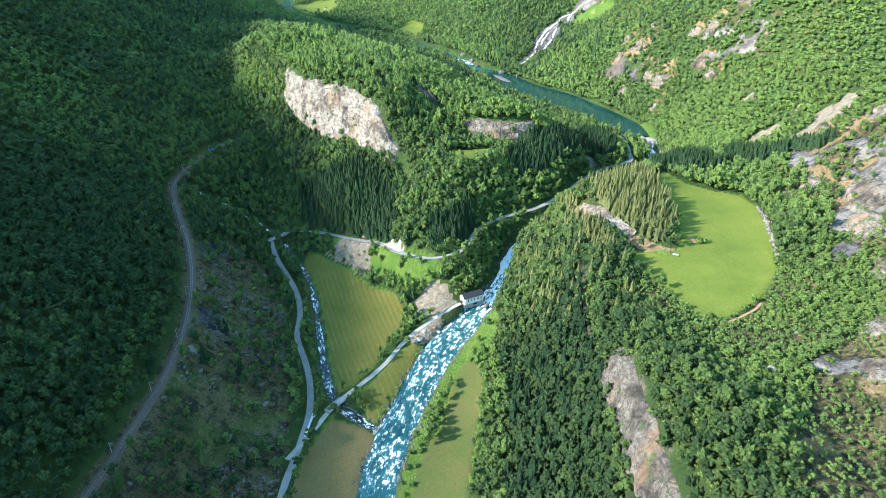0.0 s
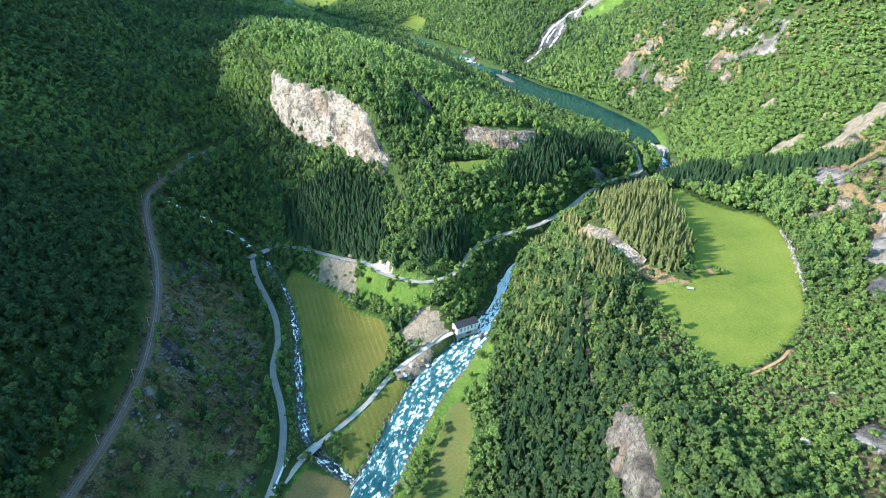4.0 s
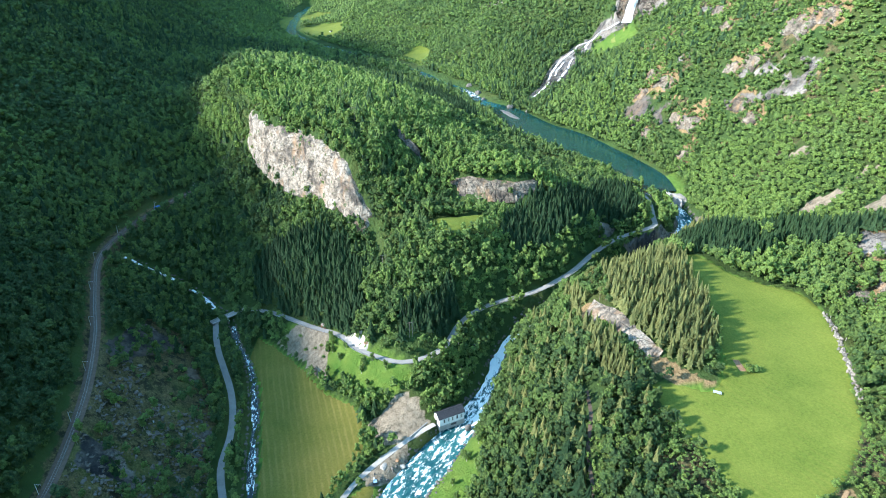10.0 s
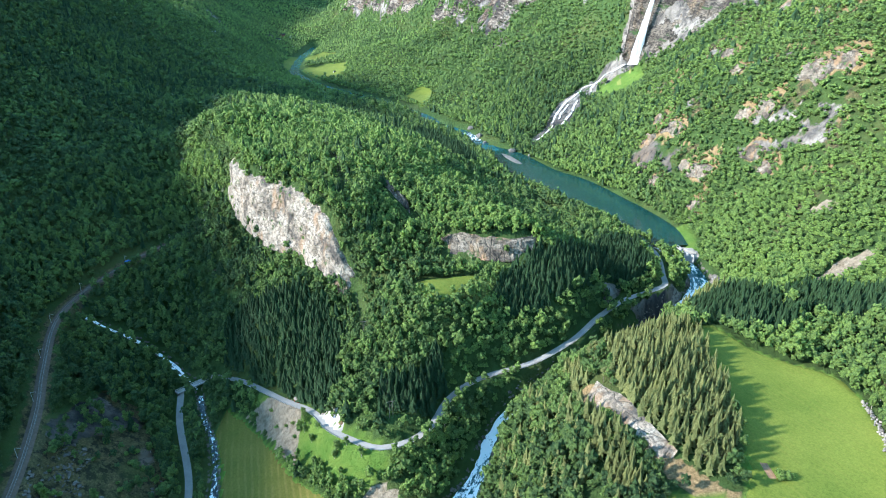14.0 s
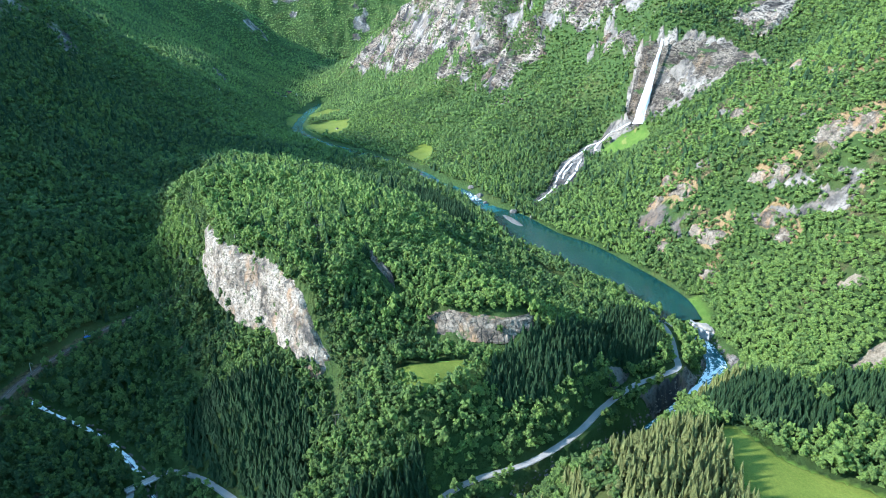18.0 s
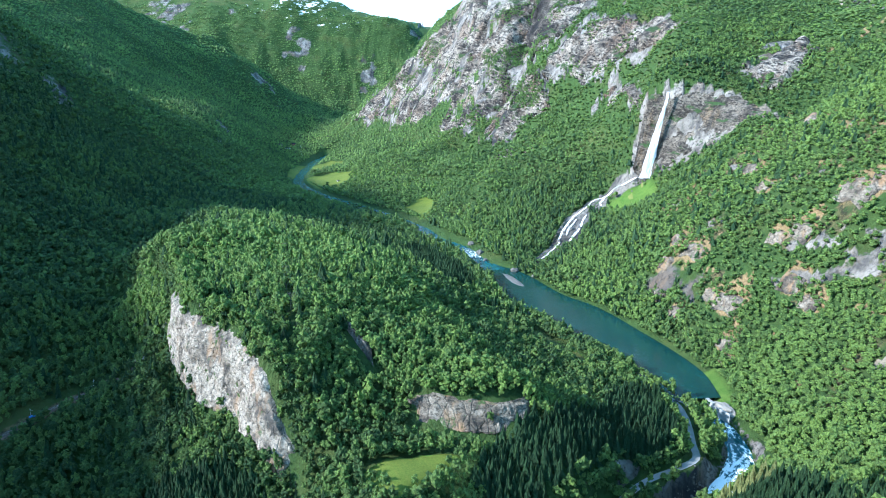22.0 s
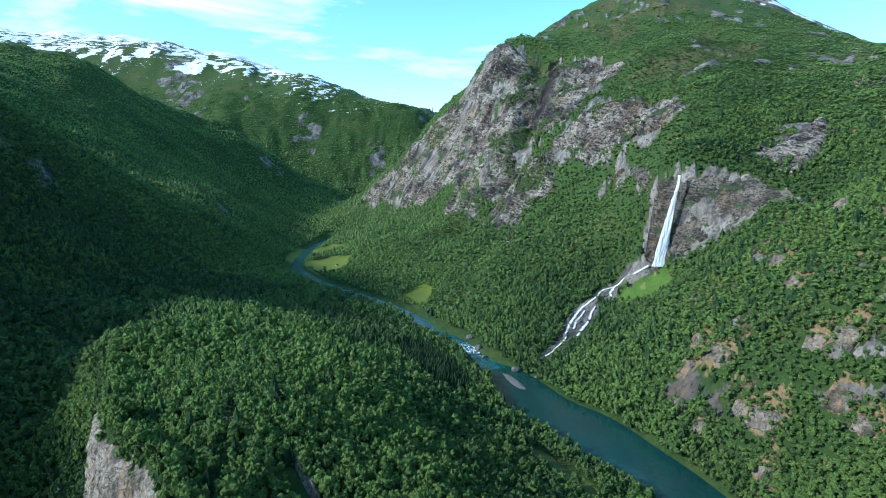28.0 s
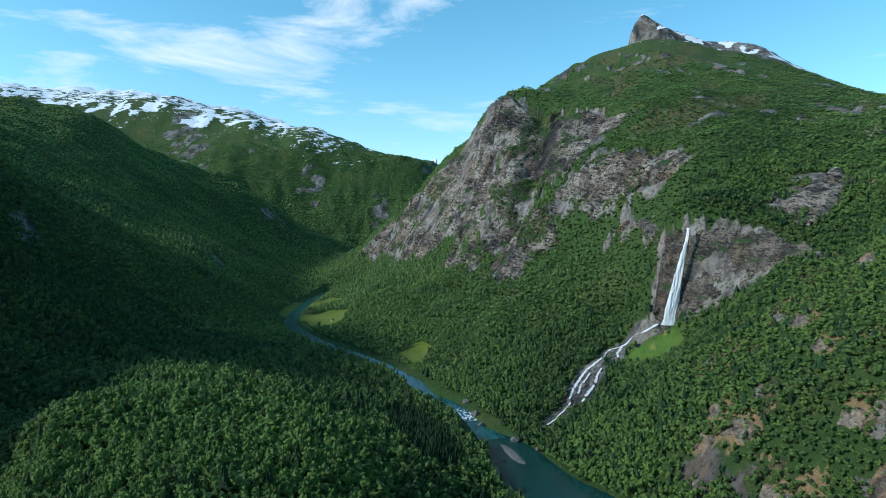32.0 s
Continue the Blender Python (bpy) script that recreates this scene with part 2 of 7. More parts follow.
def cliff_material(name, dark, mid, pale, rust, green=0.60, grain=1.0):
    """Broken rock: slabs, dark joints, rusty seepage and pockets of green."""
    m, nt, b, _ = material(name)
    pos = nt.nodes.new("ShaderNodeNewGeometry").outputs["Position"]
    big, small = noise_node(nt, 0.05 * grain, 8, 0.7, pos), noise_node(nt, 0.35 * grain, 8, 0.75, pos, (1, 1, 1.6))
    col = ramp(nt, big, (0.38, dark), (0.46, mid), (0.55, pale), (0.66, mid))
    col = mix(nt, ramp(nt, small, (0.40, (0.9, 0.9, 0.9)), (0.48, (0, 0, 0))), col, dark)
    vein = noise_node(nt, 0.10 * grain, 9, 0.8, pos, (1.0, 0.6, 2.0))
    col = mix(nt, ramp(nt, vein, (0.47, (0, 0, 0)), (0.50, (0.75, 0.75, 0.75)), (0.53, (0, 0, 0))), col, dark)
    v = nt.nodes.new("ShaderNodeTexVoronoi")
    v.feature = "DISTANCE_TO_EDGE"
    v.inputs["Scale"].default_value = 0.16
    warp = nt.nodes.new("ShaderNodeMapping")
    nt.links.new(mix(nt, 0.1, pos, noise_node(nt, 0.2, 4, 0.6, pos)), warp.inputs[0])
    warp.inputs["Scale"].default_value = (1.0, 1.0, 0.6)
    nt.links.new(warp.outputs[0], v.inputs["Vector"])
    joint = ramp(nt, v.outputs["Distance"], (0.0, (1, 1, 1)), (0.07, (0, 0, 0)))
    col = mix(nt, math_node(nt, "MULTIPLY", joint, 0.22), col, tuple(0.4 * c for c in dark))
    seep = noise_node(nt, 0.07 * grain, 5, 0.65, pos, (1, 1, 0.35))
    col = mix(nt, ramp(nt, seep, (0.54, (0, 0, 0)), (0.66, (0.7, 0.7, 0.7))), col, rust)
    moss = noise_node(nt, 0.11 * grain, 7, 0.7, pos)
    col = mix(nt, ramp(nt, moss, (green, (0, 0, 0)), (green + 0.05, (0.9, 0.9, 0.9))), col, (0.05, 0.10, 0.03))
    nt.links.new(col, b.inputs["Base Color"])
    b.inputs["Roughness"].default_value, b.inputs["Specular IOR Level"].default_value = 0.88, 0.2
    h = math_node(nt, "ADD", math_node(nt, "MULTIPLY", small, 2.0), math_node(nt, "MULTIPLY", joint, -0.8))
    bump(nt, b, h, 1.0, 0.7 / grain)
    return m


def mountain_rock(name, g, dark, mid, pale, rust, green):
    """High rock faces: broad slabs, dipping beds, black water streaks, rust and green ledges."""
    m, nt, b, _ = material(name)
    pos = nt.nodes.new("ShaderNodeNewGeometry").outputs["Position"]
    tilt = nt.nodes.new("ShaderNodeMapping")
    tilt.inputs["Rotation"].default_value = (radians(24), radians(-30), radians(20))
    nt.links.new(pos, tilt.inputs[0])
    slab = noise_node(nt, 0.011 * g, 9, 0.60, pos, (1.0, 1.0, 1.2))
    bed = noise_node(nt, 0.034 * g, 8, 0.70, tilt.outputs[0], (0.5, 0.6, 1.5))
    crack = noise_node(nt, 0.12 * g, 11, 0.76, tilt.outputs[0], (0.55, 0.8, 1.8))
    col = ramp(nt, slab, (0.36, dark), (0.45, mid), (0.54, pale), (0.61, tuple(1.25 * c for c in pale)), (0.68, mid))
    col = mix(nt, ramp(nt, bed, (0.38, (0.9, 0.9, 0.9)), (0.47, (0, 0, 0))), col, dark)
    col = mix(nt, ramp(nt, bed, (0.56, (0, 0, 0)), (0.64, (0.6, 0.6, 0.6))), col, tuple(1.2 * c for c in pale))
    streak = noise_node(nt, 0.030 * g, 6, 0.6, pos, (1.0, 1.0, 0.13))
    col = mix(nt, ramp(nt, streak, (0.55, (0, 0, 0)), (0.63, (0.8, 0.8, 0.8))), col, tuple(0.55 * c for c in dark))
    seep = noise_node(nt, 0.016 * g, 6, 0.65, pos, (1, 1, 0.4))
    col = mix(nt, ramp(nt, seep, (0.53, (0, 0, 0)), (0.64, (0.65, 0.65, 0.65))), col, rust)
    col = mix(nt, ramp(nt, crack, (0.44, (1, 1, 1)), (0.475, (0, 0, 0))), col, tuple(0.5 * c for c in dark))
    col = mix(nt, ramp(nt, crack, (0.55, (0, 0, 0)), (0.61, (0.7, 0.7, 0.7))), col, tuple(1.35 * c for c in pale))
    grit = noise_node(nt, 0.30 * g, 7, 0.72, pos, (1.0, 1.0, 0.8))
    col = mix(nt, ramp(nt, grit, (0.43, (0.75, 0.75, 0.75)), (0.50, (0, 0, 0))), col, tuple(0.8 * c for c in dark))
    col = mix(nt, attr(nt, "wet"), col, tuple(0.6 * c for c in dark))
    moss = noise_node(nt, 0.020 * g, 9, 0.70, tilt.outputs[0], (0.5, 0.5, 1.5))
    col = mix(nt, ramp(nt, moss, (green, (0, 0, 0)), (green + 0.045, (0.95, 0.95, 0.95))), col, (0.040, 0.082, 0.024))
    nt.links.new(col, b.inputs["Base Color"])
    b.inputs["Roughness"].default_value, b.inputs["Specular IOR Level"].default_value = 0.85, 0.25
    bump(nt, b, math_node(nt, "ADD", math_node(nt, "MULTIPLY", bed, 7.0 / g), math_node(nt, "MULTIPLY", crack, 6.5 / g)), 1.0, 1.6)
    return m


GROUND = ground_material()
CLIFF_PALE = cliff_material("pale_cliff_rock", (0.075, 0.068, 0.06), (0.255, 0.215, 0.168), (0.42, 0.37, 0.30), (0.30, 0.19, 0.11))
CLIFF_MOSSY = cliff_material("mossy_cliff_rock", (0.04, 0.036, 0.03), (0.11, 0.097, 0.08), (0.21, 0.185, 0.155), (0.20, 0.125, 0.07), 0.59)
CLIFF_WARM = cliff_material("brown_cliff_rock", (0.045, 0.039, 0.033), (0.145, 0.118, 0.090), (0.29, 0.245, 0.190), (0.31, 0.19, 0.10), 0.58)
FACE_ROCK = mountain_rock("great_face_rock", 1.0, (0.034, 0.031, 0.031), (0.205, 0.164, 0.128), (0.44, 0.38, 0.31), (0.320, 0.205, 0.132), 0.57)
FALL_ROCK = mountain_rock("waterfall_rock", 2.6, (0.038, 0.033, 0.029), (0.115, 0.097, 0.078), (0.225, 0.192, 0.152), (0.27, 0.185, 0.105), 0.57)
LEAF = foliage("birch_leaves", (0.021, 0.063, 0.025), (0.255, 0.388, 0.078), (0.340, 0.458, 0.150))
SPRUCE = foliage("spruce_needles", (0.018, 0.056, 0.024), (0.062, 0.128, 0.044), (0.10, 0.165, 0.06))
PINE = foliage("pine_needles", (0.140, 0.175, 0.058), (0.335, 0.355, 0.120), (0.450, 0.440, 0.190))
BARK = simple("bark", (0.06, 0.045, 0.035), (0.20, 0.16, 0.12), 1.5)
BIRCH_BARK = simple("birch_bark", (0.10, 0.09, 0.08), (0.50, 0.47, 0.42), 1.2)
ASPHALT = simple("worn_asphalt", (0.19, 0.183, 0.172), (0.29, 0.28, 0.262), 0.15, 0.9, bumpd=0.02)
GRAVEL = simple("gravel", (0.24, 0.225, 0.20), (0.42, 0.39, 0.35), 0.25, 0.95, bumpd=0.08)
BALLAST = simple("railway_ballast", (0.055, 0.038, 0.028), (0.14, 0.102, 0.076), 0.5, 0.95, bumpd=0.1)
STEEL = simple("worn_steel", (0.16, 0.14, 0.13), (0.40, 0.38, 0.36), 1.0, 0.4, 0.9, 0)
SLEEPER = simple("sleeper_concrete", (0.11, 0.09, 0.075), (0.20, 0.17, 0.145), 1.0)
GALV = simple("galvanised_steel", (0.45, 0.46, 0.47), (0.65, 0.66, 0.67), 1.0, 0.5, 0.6, 0)
CONCRETE = simple("concrete", (0.20, 0.195, 0.185), (0.38, 0.37, 0.35), 0.3, 0.85)
STONE = simple("boulder_stone", (0.06, 0.056, 0.052), (0.20, 0.185, 0.165), 0.35, 0.9, bumpd=0.2)
SLOPE_ROCK = simple("dark_slope_rock", (0.035, 0.032, 0.029), (0.21, 0.19, 0.165), 0.6, 0.9, bumpd=0.3)
PALE_ROCK = simple("pale_rock", (0.15, 0.135, 0.115), (0.32, 0.29, 0.25), 0.2, 0.9, bumpd=0.3)
SOIL = simple("bare_orange_soil", (0.20, 0.12, 0.06), (0.40, 0.26, 0.14), 0.5, 0.95, bumpd=0.1)
HAY = field_material("mown_hay_field", (0.084, 0.098, 0.016), (0.142, 0.128, 0.028), (0.255, 0.185, 0.064), -16)
HAY2 = field_material("dry_hay_field", (0.130, 0.098, 0.034), (0.205, 0.142, 0.056), (0.150, 0.112, 0.038), -12)
TURF = field_material("meadow_grass", (0.074, 0.116, 0.015), (0.152, 0.178, 0.030), (0.150, 0.150, 0.030), -25)
TURF2 = field_material("rough_pasture", (0.046, 0.095, 0.017), (0.115, 0.100, 0.034), (0.075, 0.095, 0.025), 70)
RIVER = water_material("river_water", (0.008, 0.045, 0.055), (0.028, 0.140, 0.145), 0.24)
LAKE = water_material("lake_water", (0.006, 0.034, 0.031), (0.011, 0.052, 0.047), 0.10)
CREEK = water_material("creek_water", (0.018, 0.024, 0.026), (0.035, 0.045, 0.048), 0.35)


def falling_water():
    """White falling water: bright, rough, with light coming through it and thin streaks."""
    m, nt, b, out = material("falling_water")
    streaks = noise_node(nt, 0.9, 5, 0.7, stretch=(1, 1, 0.1))
    col = ramp(nt, streaks, (0.3, (0.74, 0.78, 0.80)), (0.55, (0.97, 0.97, 0.97)))
    nt.links.new(col, b.inputs["Base Color"])
    b.inputs["Roughness"].default_value, b.inputs["Specular IOR Level"].default_value = 0.9, 0.1
    tr = nt.nodes.new("ShaderNodeBsdfTranslucent")
    nt.links.new(col, tr.inputs[0])
    ms = nt.nodes.new("ShaderNodeMixShader")
    ms.inputs[0].default_value = 0.4
    nt.links.new(b.outputs[0], ms.inputs[1])
    nt.links.new(tr.outputs[0], ms.inputs[2])
    nt.links.new(ms.outputs[0], out.inputs[0])
    bump(nt, b, streaks, 0.8, 0.4)
    return m


FALL = falling_water()

from mathutils import geometry

# ---- plan of the valley: lines with ground heights, in metres ----


def smooth_line(pts, step):
    """A Catmull-Rom line through the plan's points, with points about step apart."""
    p = np.array(pts, float)
    p = np.vstack([2 * p[0] - p[1], p, 2 * p[-1] - p[-2]])
    out = []
    for a, b, c, d in zip(p[:-3], p[1:-2], p[2:-1], p[3:]):
        n = max(1, int(np.hypot(*(c - b)[:2]) / step))
        t = (np.arange(n) / n)[:, None]
        out.append(0.5 * (2 * b + (c - a) * t + (2 * a - 5 * b + 4 * c - d) * t**2 + (3 * b - a - 3 * c + d) * t**3))
    return np.vstack(out + [p[-2][None]])


# water: x, y, level, half width
RIVER_UP = [(-526, 2221, 13, 14), (-515, 1929, 12, 14), (-468, 1560, 10, 15), (-371, 1335, 9, 16), (-243, 1165, 8, 15),
            (-161, 1055, 8, 14), (-96, 950, 7, 13), (-66, 880, 6, 10), (-35, 843, 5.5, 8), (-17, 812, 4, 9), (-2, 772, 1, 9), (20, 715, 0, 16)]
LAKE_LINE = [(15, 730, 0, 14), (36, 690, 0, 25), (62, 590, 0, 39), (95, 540, 0, 40), (123, 477, 0, 36), (144, 431, 0, 31), (157, 383, 0, 29), (163, 338, 0, 19)]
RIVER_DOWN = [(165, 330, -5, 8), (172, 300, -8, 8), (168, 267, -11, 10), (153, 248, -14, 9), (125, 225, -19, 8), (80, 190, -24, 6), (35, 155, -28, 5.5), (-4, 131, -31, 5),
              (-20, 122, -37, 4.5), (-33, 100, -43, 5), (-43, 72, -47, 6), (-60, 43, -51, 10), (-80, 16, -54, 13), (-100, -12, -57, 13),
              (-120, -55, -61, 12), (-137, -100, -65, 12), (-147, -150, -69, 12), (-155, -300, -78, 13), (-190, -700, -95, 14)]
CREEK_LINE = [(-350, 204, -2, 1.6), (-338, 202, -7, 1.8), (-311, 201, -22, 2.0), (-293, 199, -33, 2.4), (-268, 184, -45, 2.6),
              (-252, 170, -50, 2.0), (-238, 140, -52, 2.0), (-221, 109, -54, 2.4), (-207, 64, -57, 3.0), (-198, 17, -60, 3.2), (-189, -25, -62, 3.4),
              (-183, -48, -63, 3.6), (-172, -66, -64, 3.6), (-147, -86, -66, 3.6)]
# roads and railway: x, y, level
RAIL = [(-296, 356, 20), (-305, 338, 18.5), (-317, 313, 16), (-338, 277, 13), (-355, 225, 9), (-354, 180, 6), (-330, 120, 2), (-312, 81, -1), (-293, 27, -5), (-281, -28, -9),
        (-278, -67, -12), (-280, -108, -15), (-290, -180, -19), (-310, -280, -25), (-330, -420, -33)]
ROAD_VALLEY = [(-262, 163, -45), (-250, 128, -47), (-226, 78, -50.5), (-216, 42, -52.5), (-214, 10, -55), (-203, -22, -57.5), (-197, -45, -59), (-194, -75, -60.5), (-198, -110, -63), (-203, -150, -65), (-210, -300, -74)]
ROAD_HILL = [(-262, 163, -45), (-253, 172, -44), (-243, 178, -42), (-228, 173, -40), (-210, 162, -37), (-176, 132, -30), (-151, 111, -24), (-136, 91, -22), (-118, 78, -21), (-102, 71, -20), (-84, 76, -19), (-71, 89, -18),
             (-60, 112, -15.5), (-45, 127, -13), (-27, 136, -11), (2, 146, -8), (34, 169, -4), (59, 196, 0), (85, 220, 2), (111, 235, 2.5), (127, 246, 3), (131, 263, 3.3), (139, 300, 3.3), (138, 330, 3.3), (122, 365, 3.3)]
TRACK = [(-203, -113, -62.5), (-192, -94, -62), (-177, -65, -61), (-157, -43, -59), (-142, -25, -57), (-127, -1, -54), (-110, 15, -50), (-93, 29, -47), (-80, 38, -46)]

# the wooded hill in the middle, its cliffs and clearings
WHITE_TOP = [(-332, 458, 93), (-318, 440, 94), (-288, 396, 92), (-262, 350, 89), (-243, 311, 88), (-225, 288, 88), (-207, 273, 88), (-179, 251, 87), (-155, 222, 79), (-146, 212, 66), (-138, 204, 50), (-128, 194, 34)]
WHITE_FOOT = [(-337, 453, 84), (-324, 436, 81), (-295, 392, 74), (-269, 346, 62), (-250, 307, 42), (-232, 283, 30), (-214, 266, 26), (-186, 244, 28), (-162, 215, 31), (-152, 205, 28), (-144, 197, 22), (-132, 187, 14)]
KNOLL_TOP = [(-72, 230, 52), (-56, 228, 58), (-33, 222, 57), (-6, 222, 55), (13, 234, 54)]
KNOLL_FOOT = [(-60, 216, 46), (-37, 211, 43), (-12, 211, 41), (14, 220, 41)]
HILL_RIDGE = [(-110, 255, 74), (-150, 320, 91), (-200, 420, 93), (-225, 530, 88), (-250, 700, 66), (-205, 950, 28)]
HILL_EAST = [(10, 275, 42), (-47, 338, 57), (-80, 430, 62), (-90, 550, 45), (-110, 700, 25)]
HILL_WEST = [(-330, 520, 91), (-350, 600, 89), (-374, 660, 86), (-395, 760, 68), (-413, 977, 48)]
HILL_WEST_TOE = [(-318, 378, 36), (-352, 440, 44), (-390, 580, 50), (-440, 760, 56), (-500, 1000, 60)]
HILL_BACK = [(-30, 430, 30), (-10, 520, 14), (-30, 640, 12)]
HILL_SOUTH = [(-205, 181, 0), (-165, 189, 9), (-190, 165, -14), (-230, 215, -12), (-270, 260, -4)]
CLEARING_EDGE = [(-86, 172, 37), (-60, 190, 38), (-33, 192, 38), (-50, 165, 36), (-70, 150, 34)]
HILL_FRONT = [(-110, 140, 10), (-70, 125, 2), (-20, 160, 12), (30, 193, 33), (68, 205, 12), (100, 260, 12), (110, 320, 6)]
BELOW_ROAD = [(-150, 80, -45), (-125, 50, -46), (-104, 58, -33), (-92, 50, -36), (-70, 60, -38), (-45, 95, -32), (-20, 133, -27)]
FIELD_EDGE = [(-224, 153, -50), (-194, 122, -49), (-161, 80, -48), (-124, 18, -53), (-150, -20, -58), (-185, -5, -60), (-196, 40, -57), (-120, -30, -59), (-150, -70, -63), (-165, -110, -65), (-190, -90, -63)]
EAST_BANK = [(-45, 45, -44), (-64, 15, -50), (-82, -25, -56), (-75, -60, -57), (-66, -100, -58), (-95, -130, -63), (-120, -160, -66)]
EAST_SLOPE = [(-20, 100, -22), (-15, 60, -12), (-30, 10, -22), (-40, -40, -38), (-38, -90, -36), (-45, -150, -40)]
EAST_BENCH = [(8, 120, -8), (12, 75, 18), (5, 20, 18), (0, -35, 24), (2, -75, 16), (-4, -110, 6)]
ROCK_TOP = [(1, -108, 15), (-1, -130, 25), (-3, -160, 31), (-7, -200, 33), (-15, -260, 32)]
ROCK_FOOT = [(-9, -110, -2), (-12, -133, 2), (-14, -160, 5), (-19, -200, 4), (-28, -260, 2)]
PINE_HILL = [(30, 90, 34), (45, 60, 41), (60, 30, 40), (45, 5, 33), (76, 115, 36), (84, 60, 38), (25, 45, 31)]
MEADOW_EDGE = [(100, 117, 36), (125, 89, 36), (157, 60, 36), (158, 30, 35), (138, -25, 34), (120, -59, 33), (95, -85, 32), (60, -104, 30), (45, -68, 28), (36, -20, 29), (90, 20, 33), (90, -40, 31)]
MEADOW_NORTH = [(110, 150, 30), (140, 200, 15), (170, 215, 12), (200, 250, 20)]
RIGHT_LOW = [(39, -156, 36), (94, -158, 50), (60, -230, 50), (40, -330, 52), (150, -120, 52), (190, 10, 48), (195, 90, 45), (230, 180, 45)]
RIGHT_TOE = [(205, 320, 12), (205, 400, 10), (185, 470, 8), (160, 540, 6), (125, 610, 5), (90, 690, 5), (40, 760, 8), (-20, 870, 12), (-60, 980, 12)]
RIGHT_SLOPE = [(150, -220, 80), (260, -60, 110), (275, 60, 105), (275, 170, 80), (275, 244, 84), (274, 367, 70), (235, 460, 60), (207, 534, 66), (180, 640, 55)]
RIGHT_UPPER = [(330, -250, 190), (400, 0, 200), (380, 200, 175), (324, 429, 162), (345, 708, 206), (423, 839, 266)]
RIGHT_HIGH = [(700, -200, 430), (700, 200, 420), (640, 500, 400), (600, 800, 370), (630, 1000, 370)]
RIGHT_TOP = [(1100, -200, 690), (1150, 400, 720), (1150, 1000, 590), (1180, 1500, 530), (1300, 2150, 650), (1700, 2100, 560)]
# behind the lake: the waterfall's wall, the great face and the summits
FALL_TOP = [(268, 905, 238), (291, 878, 240), (344, 852, 250), (365, 822, 240), (392, 765, 218), (418, 725, 208)]
FALL_FOOT = [(246, 880, 118), (266, 858, 116), (283, 838, 122), (322, 795, 156), (358, 760, 186), (395, 715, 194)]
FALL_APRON = [(262, 880, 112), (223, 905, 82), (185, 880, 60), (150, 850, 42), (121, 793, 26), (95, 760, 12)]
FALL_ABOVE = [(330, 960, 290), (402, 905, 282), (440, 920, 305), (516, 860, 312)]
BENCH = [(311, 1600, 424), (385, 1250, 385), (378, 1050, 358), (333, 1040, 322)]
FACE_TOP = [(-203, 2350, 365), (-113, 2250, 452), (-31, 2150, 496), (8, 2100, 568), (60, 2050, 608), (103, 2000, 630), (140, 1985, 632), (206, 1950, 592), (326, 1850, 583), (431, 1750, 571)]
FACE_MID = [(-456, 2500, 156), (-287, 2250, 206), (-107, 1950, 194), (15, 1750, 247), (147, 1500, 260), (210, 1450, 300), (254, 1300, 246)]
FACE_FOOT = [(-492, 2450, 91), (-268, 2100, 104), (-80, 1750, 88), (27, 1550, 92), (95, 1380, 92), (181, 1300, 160), (245, 1150, 190), (250, 960, 140)]
VALLEY_EAST = [(-20, 1283, 100), (20, 1080, 80), (60, 920, 45), (-150, 1450, 70), (-300, 1800, 70)]
RIVER_EDGE_E = [(-40, 1000, 14), (-90, 1180, 13), (-220, 1300, 14), (-320, 1480, 13), (-380, 1850, 14), (-450, 2100, 16)]
RIVER_EDGE_W = [(-110, 900, 12), (-230, 1100, 11), (-330, 1230, 12), (-420, 1350, 13), (-540, 1650, 13), (-570, 1950, 16), (-600, 2200, 40), (-641, 2500, 64), (-592, 2700, 75)]
UPPER_CREST = [(125, 2150, 652), (238, 2250, 732), (344, 2300, 807), (454, 2350, 872), (609, 2400, 928), (755, 2400, 932), (902, 2300, 858), (1050, 2200, 791), (1136, 2050, 690), (1194, 1900, 619)]
UPPER_MID = [(330, 2050, 650), (496, 1950, 672), (574, 1600, 551), (682, 1400, 486), (727, 1200, 421)]
HORN = [(738, 3300, 1130), (820, 3370, 1270), (885, 3400, 1367), (950, 3400, 1330), (1009, 3400, 1285), (1203, 3300, 1157)]
HORN_FOOT = [(560, 2900, 860), (900, 2850, 900), (1250, 2850, 850), (600, 3500, 900), (960, 3250, 1180), (800, 3250, 1130)]
PEAK_EAST = [(1251, 3300, 1142), (1448, 3400, 1208), (1576, 3300, 1087), (1828, 3200, 920), (2300, 3000, 700)]
# the shaded side and the head of the valley
LEFT_LOW = [(-380, -350, 15), (-345, -150, 20), (-339, 49, 17), (-404, 231, 34), (-400, 380, 62), (-478, 419, 90), (-478, 505, 98), (-560, 720, 108)]
LEFT_MID = [(-520, -400, 110), (-510, -100, 110), (-520, 150, 114), (-600, 420, 188), (-650, 700, 200), (-680, 1000, 170), (-657, 1200, 150), (-638, 1472, 95), (-660, 1900, 60)]
LEFT_HIGH = [(-850, -500, 280), (-820, -100, 280), (-820, 300, 345), (-850, 700, 400), (-900, 1100, 380), (-950, 1600, 243), (-814, 1800, 178), (-794, 2400, 110)]
LEFT_TOP = [(-1300, -500, 520), (-1300, 200, 580), (-1350, 900, 680), (-1250, 1473, 370), (-1500, 1900, 540), (-1875, 2400, 740), (-1783, 2600, 738), (-1697, 2700, 705), (-1576, 2800, 620), (-1442, 2900, 539), (-1211, 3000, 452), (-975, 3060, 300), (-800, 3080, 135)]
LEFT_FAR = [(-1900, -300, 560), (-1950, 900, 620), (-2400, 2200, 850)]
